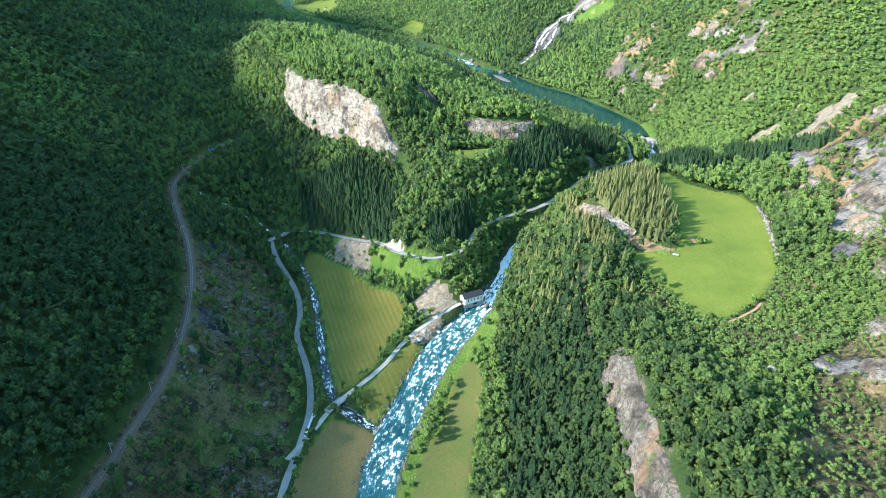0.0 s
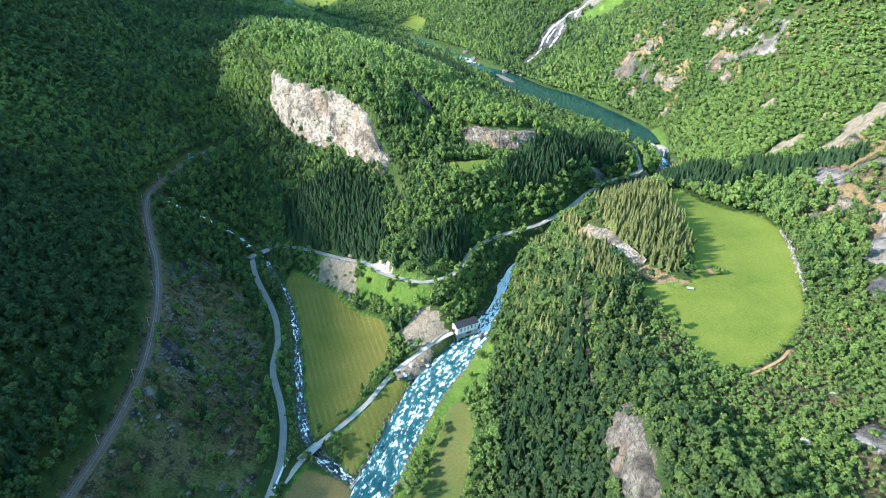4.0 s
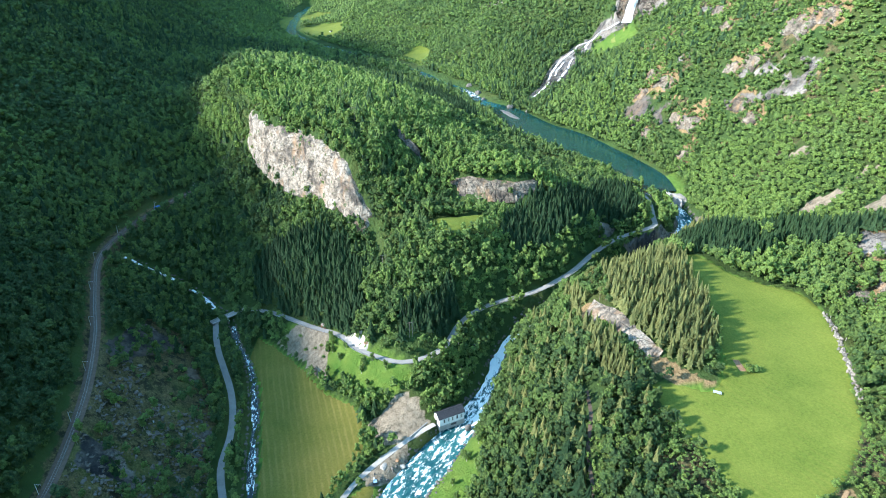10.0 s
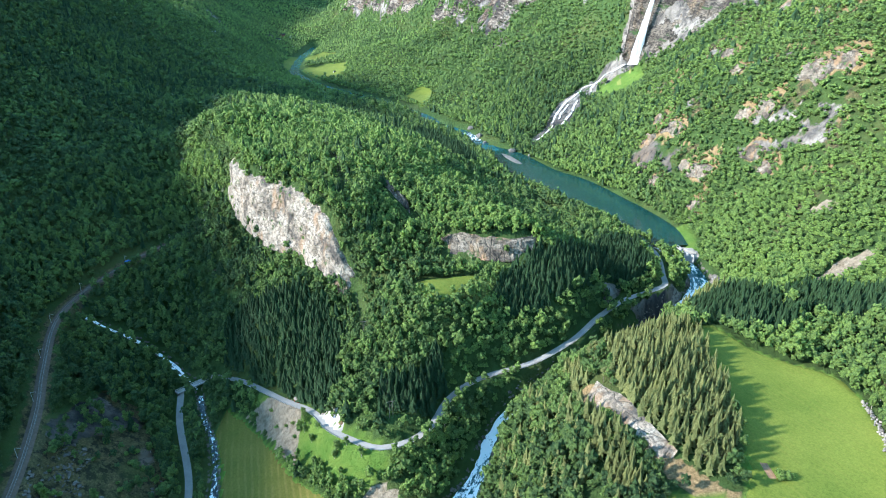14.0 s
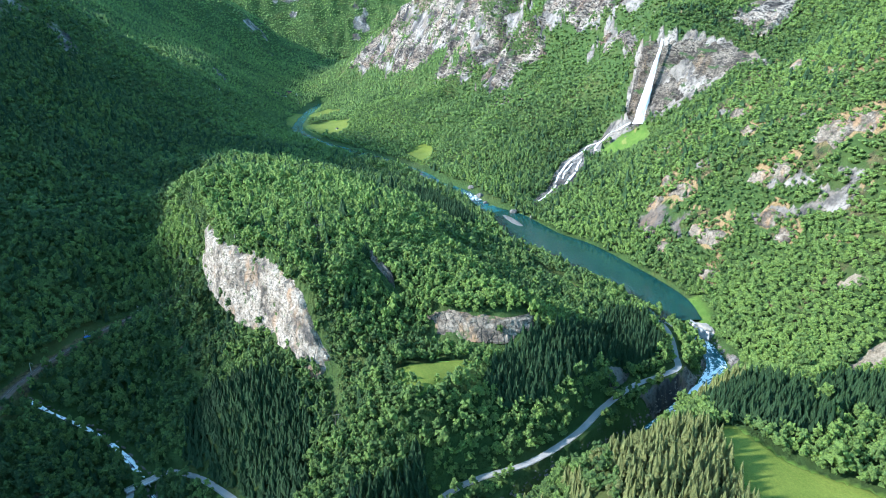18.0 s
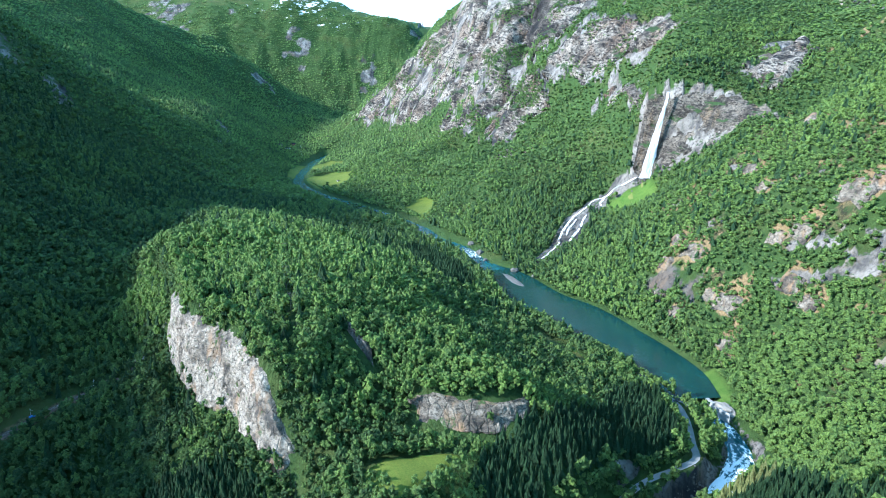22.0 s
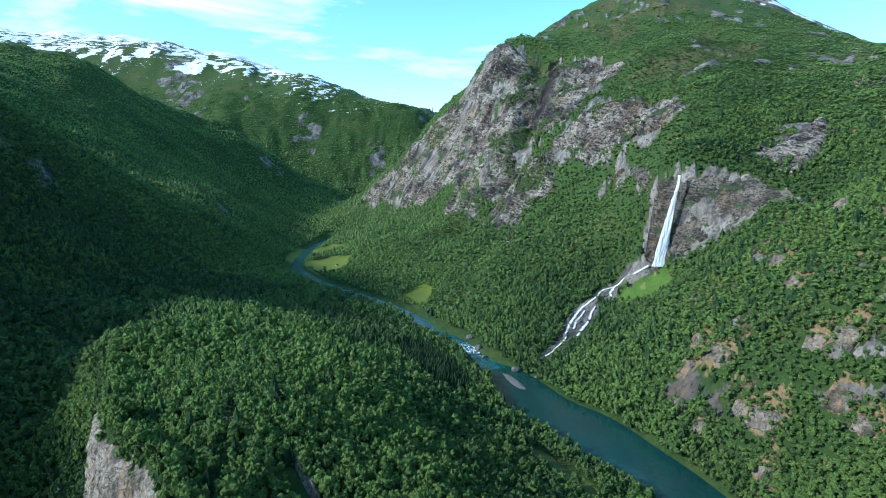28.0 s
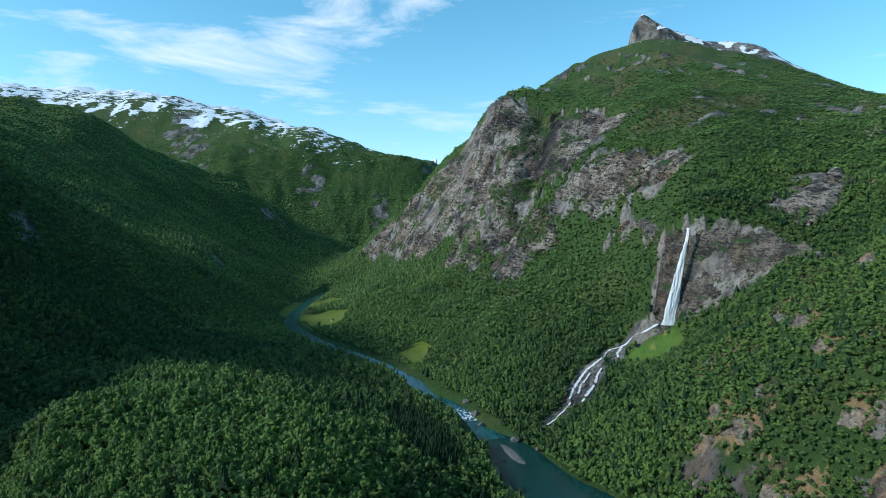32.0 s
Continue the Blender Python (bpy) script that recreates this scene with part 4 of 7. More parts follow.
upper = ease(gz, 400, 500) * (gx > -60) * ease(gy, 1000, 1200) * (1 - ease(gy, 2600, 2900))
heath = np.maximum(heath, 0.5 * upper * ease(n_c + 0.6 * n_a, 0.0, 0.3))
rock = np.maximum(rock, 0.95 * upper * ease(fbm(gx + 0.4 * gy, gy * 0.45 - gx * 0.3, 55, 4) + 0.5 * n_b, 0.30, 0.42))
heath = np.maximum(heath, 0.85 * (1 - ease(near_line(gx, gy, SMOOTH["rail"], 20)[0] + 1.5 * n_b, 4.5, 8)))
turf = np.maximum(in_field * 1.0, 0.22 * left_rock * ease(n_b - 0.4 * n_a, 0.0, 0.35))
apron = inside(gx, gy, [(262, 870), (290, 830), (270, 790), (215, 800), (170, 840), (205, 880)])
turf = np.maximum(turf, apron * ease(n_a + 0.6 * n_b + 0.35, 0, 0.4) * 0.62)
bank = inside(gx, gy, [(-205, 150), (-160, 122), (-130, 92), (-100, 75), (-92, 58), (-122, 56), (-150, 78), (-168, 92)])
turf = np.maximum(turf, bank * 0.7)
turf = np.maximum(turf, (1 - ease(water_d, 5, 14)) * 0.6 * (gx > 165) * (gy > 310) * (gy < 385))
turf = np.maximum(turf, inside(gx, gy, [(-82, 20), (-60, 36), (-45, 20), (-64, -30), (-84, -30), (-100, -58), (-112, -90), (-130, -170), (-140, -170), (-122, -90)]) * 0.7)
SCREES = [[(208, 181), (222, 157), (239, 143), (258, 120), (300, 140), (281, 165), (272, 191), (256, 183), (231, 194)], [(254, 275), (262, 284), (274, 268), (262, 258)]]
scree = inside(gx, gy, SCREE_CONE) * 1.0
scree = np.maximum(scree, inside(gx, gy, GRAVEL_BANK) * 0.9)
for s_ in SCREES:
    scree = np.maximum(scree, inside(gx + 9 * n_b + 6 * n_a, gy + 12 * n_a, s_) * ease(n_b + 0.4 * n_a, -0.3, 0.0) * 0.85)
scree = np.maximum(scree, inside(gx, gy, [(-126, -2), (-114, 14), (-100, 24), (-96, 14), (-108, -3), (-120, -9)]) * 0.8)
crag = (massif + 0.6 * side_left) * ease(slope + 0.9 * fbm(gx + 0.3 * gy, gy * 0.5, 190, 4), 1.15, 1.4)
rock = np.maximum(rock, np.clip(crag, 0, 0.9))
snow = 0.54 * ease(gz + 200 * n_a + 120 * n_c + 250 * ease(gx, -1800, -1000), 720, 1240) * ease(gy, 3000, 3300) * (gx < 0)
snow = np.maximum(snow, ease(n_a + 0.5 * n_b, 0.15, 0.28) * ease(gz, 880, 930) * (gy > 2250))
snow = np.maximum(snow, (gy > 4600) * ease(gz, 520, 560) * 1.0)
snow *= ease(1.5 - slope, 0.0, 0.5)
pale = np.maximum(CLIFFS["white"], 0.1 * CLIFFS["near"] + 0.35 * CLIFFS["knoll"]) + 0.35 * CLIFFS["fall"]
pale = np.maximum(pale, np.maximum(0.5 * sunny, 0.6 * np.maximum(bare_right, 0.5 * open_near)))
RUNS = [[(264, 864, 3.5), (255, 874, 3.0), (243, 870, 2.0), (230, 876, 1.8), (221, 900, 1.8), (211, 903, 2.0)], [(211, 903, 1.8), (200, 882, 2.2), (195, 856, 1.2)],
        [(211, 903, 1.4), (193, 908, 1.3), (179, 885, 1.6), (164, 872, 2.0), (150, 860, 2.0), (133, 829, 2.2), (122, 797, 1.8), (117, 778, 1.4)],
        [(173, 857, 1.2), (162, 835, 1.9), (153, 811, 2.0), (142, 791, 2.2), (133, 774, 1.6)], [(157, 855, 1.2), (143, 832, 1.6), (132, 799, 1.6)], [(117, 778, 1.2), (100, 755, 1.2), (85, 738, 1.6)]]
run_d = np.minimum.reduce([near_line(gx, gy, run, 60)[0] for run in RUNS])
rock = np.maximum(rock, 1 - ease(run_d + 4 * n_b, 7, 14))
turf *= ease(run_d, 6, 13)
RIM = [(18, 62), (22, 48), (27, 38), (33, 20), (42, 0), (52, -14), (60, -24), (70, -29)]
rim_d = near_line(gx, gy, np.c_[np.array(RIM, float), np.zeros(len(RIM))], 40)[0]
rim = (1 - ease(rim_d + 2.5 * n_b, 3.5, 7.5))
heath = np.maximum(heath, rim)
rock = np.maximum(rock, rim * ease(n_b + 0.35 * n_a, 0.0, 0.3))
pale = np.maximum(pale, rim)
rock = np.where((rim > 0.2) & (gx + gy * 0.2 < 38), rock, rock * (1 - rim))
soil = np.maximum(0.9 * rim, 0.9 * np.maximum(np.maximum(sunny, near_right) * ease(crop + 0.5 * n_a, 0.42, 0.52) * (1 - ease(crop + 0.5 * n_a, 0.58, 0.68)), crag_soil))
soil = np.maximum(soil, 0.75 * np.maximum(bare_right, open_near) * ease(n_a - 0.5 * n_b, -0.12, 0.15))
soil = np.maximum(soil, 0.8 * left_rock * ease(n_c + 0.6 * n_b, 0.25, 0.5)) * (~in_field)
COVER = {"soil": soil, "rock": rock, "pale": np.clip(pale, 0, 1), "heath": heath, "turf": turf, "scree": scree, "snow": snow}


def mesh_object(name, verts, faces, mat, parent=None, smooth=True, attrs=None, label="", category="", kind="", group=""):
    """A mesh from arrays of corners and of triangles or quads."""
    me = bpy.data.meshes.new(name)
    verts, faces = np.asarray(verts, np.float32), np.asarray(faces, np.int32)
    n, c = faces.shape
    me.vertices.add(len(verts))
    me.vertices.foreach_set("co", verts.ravel())
    me.loops.add(n * c)
    me.loops.foreach_set("vertex_index", faces.ravel())
    me.polygons.add(n)
    me.polygons.foreach_set("loop_start", np.arange(0, n * c, c, dtype=np.int32))
    me.polygons.foreach_set("use_smooth", np.full(n, smooth))
    for key, vals in (attrs or {}).items():
        at = me.attributes.new(key, "FLOAT", "POINT")
        at.data.foreach_set("value", np.asarray(vals, np.float32))
    me.update(calc_edges=True)
    me.materials.append(mat)
    ob = new(name, me)
    ob.parent = parent
    return tagged(ob, label, category, group, kind)


ii, jj = np.meshgrid(np.arange(NX - 1), np.arange(NY - 1), indexing="ij")
q = (ii * NY + jj).ravel()
mesh_object("ground", np.c_[gx, gy, gz], np.c_[q, q + NY, q + NY + 1, q + 1], GROUND, attrs=COVER, kind="structure",
            label="steep valley ground with undergrowth, bare rock and snow", category="ground")


# ---- water, roads and railway as ribbons on the ground ----


def ribbon(name, line, half, mat, lift=0.0, across=2, crown=0.0, attrs=None, rough=0.0, **tags):
    """A strip along a line: half is its half width, or None where the line carries its own."""
    p = np.asarray(line, float)
    d = np.gradient(p[:, :2], axis=0)
    d /= np.hypot(d[:, 0], d[:, 1])[:, None] + 1e-9
    side_ = np.c_[d[:, 1], -d[:, 0]]
    w = p[:, 3] if half is None else np.full(len(p), half)
    cols = np.linspace(-1, 1, across + 1)
    v = []
    for c in cols:
        xy = p[:, :2] + side_ * (w * c)[:, None]
        v.append(np.c_[xy, p[:, 2] + lift + crown * (1 - c * c)])
    v = np.stack(v, 1)
    if rough:
        f = v.reshape(-1, 3)
        f[:, 2] += rough * np.repeat(attrs["rapid"], across + 1) * (fbm(f[:, 0], f[:, 1], 7, 3))
    n, m = len(p), across + 1
    a, b = np.meshgrid(np.arange(n - 1), np.arange(m - 1), indexing="ij")
    k = (a * m + b).ravel()
    at = {key: np.repeat(val, m) for key, val in (attrs or {}).items()}
    at["along"] = np.repeat(np.r_[0, np.cumsum(np.hypot(*np.diff(p[:, :2], axis=0).T))], m)
    at["across"] = (w[:, None] * cols[None]).ravel()
    return mesh_object(name, v.reshape(-1, 3), np.c_[k, k + 1, k + m + 1, k + m], mat, attrs=at, **tags)


def steepness(line):
    p = np.asarray(line, float)
    s = np.abs(np.gradient(p[:, 2])) / (np.hypot(*np.gradient(p[:, :2], axis=0).T) + 1e-6)
    return s


up, lk, dn, ck = SMOOTH["up"], SMOOTH["lake"], smooth_line(RIVER_DOWN, 2.5), smooth_line(CREEK_LINE, 2)
ribbon("river_upper", up, None, RIVER, 0.0, 6, attrs={"rapid": np.clip(steepness(up) * 16 - 0.3, -0.25, 0.6)}, kind="structure", label="green river winding through the valley floor", category="river")
ribbon("lake", lk, None, LAKE, 0.0, 8, attrs={"rapid": np.full(len(lk), -0.6)}, kind="structure", label="still dark green reservoir below the wooded slopes", category="lake")
rap = np.clip(steepness(dn) * 6 - 0.02, 0.15, 0.95)
ribbon("river_lower", dn, None, RIVER, 0.0, 12, attrs={"rapid": rap}, rough=1.1, kind="structure", label="fast turquoise river with white rapids", category="river")
ribbon("creek", ck, None, CREEK, 0.0, 4, attrs={"rapid": np.clip(steepness(ck) * 2.6 + 0.36, 0, 0.8)}, rough=0.5, kind="structure", label="narrow rocky side stream with white water", category="stream")
ribbon("road_valley", SMOOTH["valley"], 2.3, ASPHALT, 0.0, 2, 0.05, kind="structure", label="narrow grey asphalt road beside the stream", category="road")
ribbon("road_hill", SMOOTH["hill"], 2.5, ASPHALT, 0.02, 2, 0.05, kind="structure", label="winding grey asphalt road along the slope", category="road")
ribbon("gravel_track", SMOOTH["track"], 1.8, GRAVEL, 0.04, 2, 0.05, kind="structure", label="pale gravel farm track to the power house", category="track")
FOREST_TRACK = smooth_line([(4, -10, 0), (0, -36, 0), (-4, -51, 0), (-5, -68, 0), (-7, -85, 0)], 4)
FOREST_TRACK[:, 2] = height(FOREST_TRACK[:, 0], FOREST_TRACK[:, 1])
ribbon("forest_track", FOREST_TRACK, 1.6, BALLAST, 0.4, 2, kind="structure", label="narrow dark forest track on the wooded slope", category="track")
MEADOW_PATH = smooth_line([(94, -94, 0), (86, -101, 0), (78, -105, 0), (70, -108, 0), (64, -111, 0)], 3)
MEADOW_PATH[:, 2] = height(MEADOW_PATH[:, 0], MEADOW_PATH[:, 1])
ribbon("meadow_path", MEADOW_PATH, 0.8, SOIL, 0.8, 2, kind="structure", label="narrow bare earth path along the meadow edge", category="path")
ribbon("railway_bed", SMOOTH["rail"], 3.4, BALLAST, -0.05, 4, 0.35, kind="structure", label="brown ballast bed of the single-track railway", category="railway")


def drape(name, poly, mat, lift, step, **tags):
    """A field laid on the ground inside an outline, its border a little frayed."""
    p = np.array(poly, float)
    p = smooth_line(np.vstack([p, p[:1]]), 2.0)[:-1, :2]
    p = p + np.c_[fbm(p[:, 0], p[:, 1], 9, 3), fbm(p[:, 0] + 50, p[:, 1] + 9, 9, 3)] * 1.4
    xs, ys = np.arange(p[:, 0].min(), p[:, 0].max(), step), np.arange(p[:, 1].min(), p[:, 1].max(), step)
    X, Y = [a.ravel() for a in np.meshgrid(xs, ys, indexing="ij")]
    ok = inside(X, Y, p)
    pts = [Vector(v) for v in p] + [Vector(v) for v in np.c_[X[ok], Y[ok]]]
    v2, _, faces, *_ = geometry.delaunay_2d_cdt(pts, [], [list(range(len(p)))], 1, 0.01)
    v = np.array([tuple(q_) for q_ in v2])
    rim = near_line(v[:, 0], v[:, 1], np.c_[np.vstack([p, p[:1]]), np.zeros(len(p) + 1)], 20)[0]
    z = height(v[:, 0], v[:, 1]) + np.where(rim < 0.3, -0.4, lift)
    return mesh_object(name, np.c_[v, z], np.array([f for f in faces if len(f) == 3]), mat, kind="structure", **tags)


drape("hay_field", FIELD_HAY, HAY, 0.3, 3.0, label="mown hay field with straw-coloured swathes", category="field")
drape("hay_field_strip", FIELD_SPLIT, HAY, 0.3, 3.0, label="small mown field between track and river", category="field")
drape("stubble_field", FIELD_DRY, HAY2, 0.3, 3.0, label="dry yellow mown field beside the river", category="field")
drape("pasture", FIELD_EAST, TURF2, 0.3, 3.0, label="rough green and brown pasture", category="field")
drape("meadow", MEADOW, TURF, 0.3, 3.0, label="bright green sunlit meadow on a terrace", category="field")
drape("clearing", CLEARING, TURF, 0.3, 3.0, label="small grassy clearing in the forest", category="field")
drape("shore_strip", LAKE_STRIP, TURF2, 0.3, 3.0, label="narrow mown strip above the lake", category="field")
for f in RIVER_FIELDS:
    drape("riverside_field", f, TURF, 0.9, 12, label="light green field beside the winding river", category="field")


# ---- cliffs ----


def cliff_face(name, top, foot, mat, out, big, label, rows=40, step=1.8, seed=0, kind="structure", category="cliff", group=""):
    """A broken rock wall between a lower and an upper edge, standing just before the ground."""
    t, f = smooth_line(top, 3), smooth_line(foot, 3)
    n = int(max(len(t), len(f)) * 3 / step)

    def spread(p):
        s = np.r_[0, np.cumsum(np.hypot(*np.diff(p[:, :2], axis=0).T))]
        u = np.linspace(0, s[-1], n)
        return np.c_[[np.interp(u, s, p[:, k]) for k in range(3)]].T, u

    t, u = spread(t)
    f, _ = spread(f)
    away = f[:, :2] - t[:, :2]
    k = np.hanning(15) / np.hanning(15).sum()
    away = np.c_[np.convolve(np.pad(away[:, 0], 7, "edge"), k, "valid"), np.convolve(np.pad(away[:, 1], 7, "edge"), k, "valid")]
    away /= np.hypot(away[:, 0], away[:, 1])[:, None] + 1e-9
    v = np.linspace(0, 1, rows)
    U, V = np.meshgrid(u, v, indexing="ij")
    P = f[:, None, :] * (1 - V[..., None]) + t[:, None, :] * V[..., None]
    P[..., 2] += (V - 0.5) * 2.0
    a, z = U.ravel() + seed, P[..., 2].ravel()
    slab = fbm(a + 0.45 * z, z - 0.3 * a, big, 3)
    slab = np.round(slab * 4) / 4 * 0.7 + slab * 0.3
    block = np.round(3 * fbm(a - 0.6 * z, z + 0.5 * a, big * 0.42, 2)) / 3
    d = out + 0.06 * big * block + 0.13 * big * slab + 0.075 * big * fbm(a, z * 0.7, big * 0.5, 4, True) + 0.5 * fbm(a, z, 3.0, 3)
    edge = ease(np.minimum(V.ravel(), 1 - V.ravel()) + 0.06 * fbm(a, z, 9, 3), 0.0, 0.10) * ease(np.minimum(U.ravel() / u[-1], 1 - U.ravel() / u[-1]) + 0.03 * fbm(z, a, 9, 2), 0, 0.05)
    d = d * edge - 3.0 * (1 - edge)
    P = P.reshape(-1, 3)
    P[:, :2] += np.repeat(away, rows, axis=0) * d[:, None]
    i, j = np.meshgrid(np.arange(n - 1), np.arange(rows - 1), indexing="ij")
    q_ = (i * rows + j).ravel()
    return mesh_object(name, P, np.c_[q_, q_ + rows, q_ + rows + 1, q_ + 1], mat, smooth=False, kind=kind, label=label, category=category, group=group)


cliff_face("cliff_white", WHITE_TOP[3:], WHITE_FOOT[3:], CLIFF_PALE, 2.2, 16, "pale sunlit rock wall with dark cracks and rust stains", 44, 1.5)
cliff_face("cliff_knoll", KNOLL_TOP, KNOLL_FOOT, CLIFF_WARM, 2.4, 9, "low grey cliff band under the wooded knoll", 16, 1.3, 300)
cliff_face("cliff_fall", FALL_TOP, FALL_FOOT, FALL_ROCK, 2.0, 34, "tall dark rock wall beside the waterfall", 60, 2.4, 700)
cliff_face("cliff_near", ROCK_TOP, ROCK_FOOT, CLIFF_MOSSY, 1.8, 11, "bare grey rock face above the river", 24, 1.5, 1100)
rib_line = np.array([(-114, 286), (-106, 277), (-98, 266), (-91, 258)], float)
RIB_TOP = np.c_[rib_line, height(rib_line[:, 0], rib_line[:, 1]) + 4.5]
rib_low = rib_line + (3, -10)
RIB_FOOT = np.c_[rib_low, height(rib_low[:, 0], rib_low[:, 1]) - 2.5]
cliff_face("cliff_rib", RIB_TOP, RIB_FOOT, CLIFF_MOSSY, 2.2, 9, "broken grey rock rib among the birches", 14, 1.3, 1500)
rim_top = np.array([(x + 3.5, y + 2.0) for x, y in RIM[:5]])
rim_foot = np.array([(x - 6.5, y - 4.0) for x, y in RIM[:5]])
cliff_face("cliff_rim", np.c_[rim_top, height(rim_top[:, 0], rim_top[:, 1]) + 2.2], np.c_[rim_foot, height(rim_foot[:, 0], rim_foot[:, 1]) - 4.5], CLIFF_PALE, 1.2, 13, "low white rock step along the edge of the pine hill", 10, 1.0, 1900)


LEDGES = []


def rock_wall(outline, step, seed):
    """Bare wall on a steep mountainside: a close net over the ground, broken into blocks and gullies."""
    q_ = np.array(outline, float)
    xs, ys = np.arange(q_[:, 0].min() - 40, q_[:, 0].max() + 40, step), np.arange(q_[:, 1].min() - 40, q_[:, 1].max() + 40, step)
    X, Y = np.meshgrid(xs, ys, indexing="ij")
    x, y = X.ravel(), Y.ravel()
    fray = 16 * fbm(x, y, 60, 3)
    hit = inside(x + fray, y + 24 * fbm(x + 90, y, 50, 3), q_)
    d = near_line(x, y, np.c_[np.vstack([q_, q_[:1]]), np.zeros(len(q_) + 1)], 60)[0]
    edge = ease(np.where(hit, np.minimum(d, 60), 0), 0, 10)
    z = height(x, y)
    u = 0.62 * x - 0.78 * y + seed
    slab = fbm(u + 0.5 * z, 0.8 * z - 0.3 * u, 70, 3)
    block = np.round(3 * fbm(u - 0.4 * z, z, 26, 2)) / 3
    out_ = 3 + 13 * (0.7 * np.round(slab * 4) / 4 + 0.3 * slab) + 8 * fbm(u, 0.35 * z, 55, 3, True) + 4.5 * block + 2.0 * fbm(u, z, 9, 2)
    out_ = out_ * edge - 4 * (1 - edge)
    gx_, gy_ = sample(sx, x, y), sample(sy, x, y)
    n_ = np.sqrt(gx_ ** 2 + gy_ ** 2 + 1)
    V = np.c_[x - gx_ / n_ * out_, y - gy_ / n_ * out_, z + out_ / n_]
    h_ = hit.reshape(X.shape)
    h_ = h_ | np.roll(h_, 1, 0) | np.roll(h_, -1, 0)
    ok = h_[:-1, :-1] & h_[1:, :-1] & h_[1:, 1:] & h_[:-1, 1:]
    i, j = np.nonzero(ok)
    k = i * len(ys) + j
    faces = np.c_[k, k + len(ys), k + len(ys) + 1, k + 1]
    used, inv = np.unique(faces, return_inverse=True)
    shelf = fbm(0.45 * u + 0.8 * z, 0.9 * z - 0.5 * u + seed, 85, 3) + 0.35 * fbm(u, z, 17, 2)
    grow = np.where(hit & (shelf > 0.24 + 0.22 * ease(z, 330, 460)) & (np.random.default_rng(900 + seed).random(len(x)) < 0.8))[0]
    LEDGES.append(V[grow])
    wet = np.exp(-(near_line(x, y, [(p[0] + 25, p[1] - 15, 0) for p in GULLY], 300)[0] / 48) ** 2) * np.clip(0.9 + fbm(u, z, 30, 3), 0, 1)
    mesh_object("rock_wall", V[used], inv.reshape(faces.shape), FACE_ROCK, attrs={"wet": wet[used]}, smooth=False, kind="structure", label="sheer grey-brown mountain wall with gullies and green ledges", category="cliff")


for k, w_ in enumerate(WALLS):
    rock_wall(w_, 4.5 if k in (0, 1) else 3.5, 400 * k)

# ---- forest ----
ICO_V = []
for a_ in (-1, 1):
    for b_ in (-1.618, 1.618):
        ICO_V += [(0, a_, b_), (a_, b_, 0), (b_, 0, a_)]
ICO_V = np.array(ICO_V) / 1.902
ICO_F = np.array([(i, j, k) if np.dot(np.cross(ICO_V[j] - ICO_V[i], ICO_V[k] - ICO_V[i]), ICO_V[i]) > 0 else (i, k, j)
                  for i in range(12) for j in range(i + 1, 12) for k in range(j + 1, 12)
                  if max(np.linalg.norm(ICO_V[i] - ICO_V[j]), np.linalg.norm(ICO_V[j] - ICO_V[k]), np.linalg.norm(ICO_V[i] - ICO_V[k])) < 1.06])


OCT_V = np.array([(1, 0, 0), (0, 1, 0), (-1, 0, 0), (0, -1, 0), (0, 0, 1), (0, 0, -0.7)], float)
OCT_F = np.array([(0, 1, 4), (1, 2, 4), (2, 3, 4), (3, 0, 4), (1, 0, 5), (2, 1, 5), (3, 2, 5), (0, 3, 5)])


def clump(r, at, size, squash=0.8):
    v = ICO_V * (1 + 0.38 * (r.random((12, 1)) - 0.4)) * size
    v = v * (1, 1, squash) + r.normal(0, 0.06, (12, 3)) * size
    t = r.random() * 6.28
    c, s = np.cos(t), np.sin(t)
    return v @ np.array([[c, -s, 0], [s, c, 0], [0, 0, 1]]) + at, ICO_F


def join(pieces):
    vs, fs, n = [], [], 0
    for v, f in pieces:
        vs.append(v)
        fs.append(f + n)
        n += len(v)
    return np.vstack(vs), np.vstack(fs)


def trunk(r0, r1, h, sides=5, lean=(0, 0), z0=-1.0):
    a = np.arange(sides) * 6.2832 / sides
    ring = np.c_[np.cos(a), np.sin(a), np.zeros(sides)]
    v = np.vstack([ring * r0 + (0, 0, z0), ring * r1 + (lean[0], lean[1], h)])
    i = np.arange(sides)
    j = (i + 1) % sides
    return v, np.vstack([np.c_[i, j, j + sides], np.c_[i, j + sides, i + sides]])


def leaves(r, at, spread, count, size, low=-0.25):
    """Loose tufts of leaves: ragged small triangles facing outward about a clump."""
    d = r.normal(0, 1, (count, 3))
    d /= np.linalg.norm(d, axis=1)[:, None]
    d[:, 2] = np.abs(d[:, 2]) * (1 - low) + low
    c = at + d * spread * (0.8 + 0.4 * r.random((count, 1)))
    n = d + 0.55 * r.normal(0, 1, (count, 3))
    n /= np.linalg.norm(n, axis=1)[:, None]
    u = np.cross(n, r.normal(0, 1, (count, 3)))
    u /= np.linalg.norm(u, axis=1)[:, None] + 1e-6
    w = np.cross(n, u)
    g = size * (0.7 + 0.6 * r.random((3, count, 1)))
    v = np.stack([c + u * g[0], c - 0.5 * u * g[1] + 0.87 * w * g[1], c - 0.5 * u * g[2] - 0.87 * w * g[2]], 1).reshape(-1, 3)
    return v, np.arange(3 * count).reshape(-1, 3)


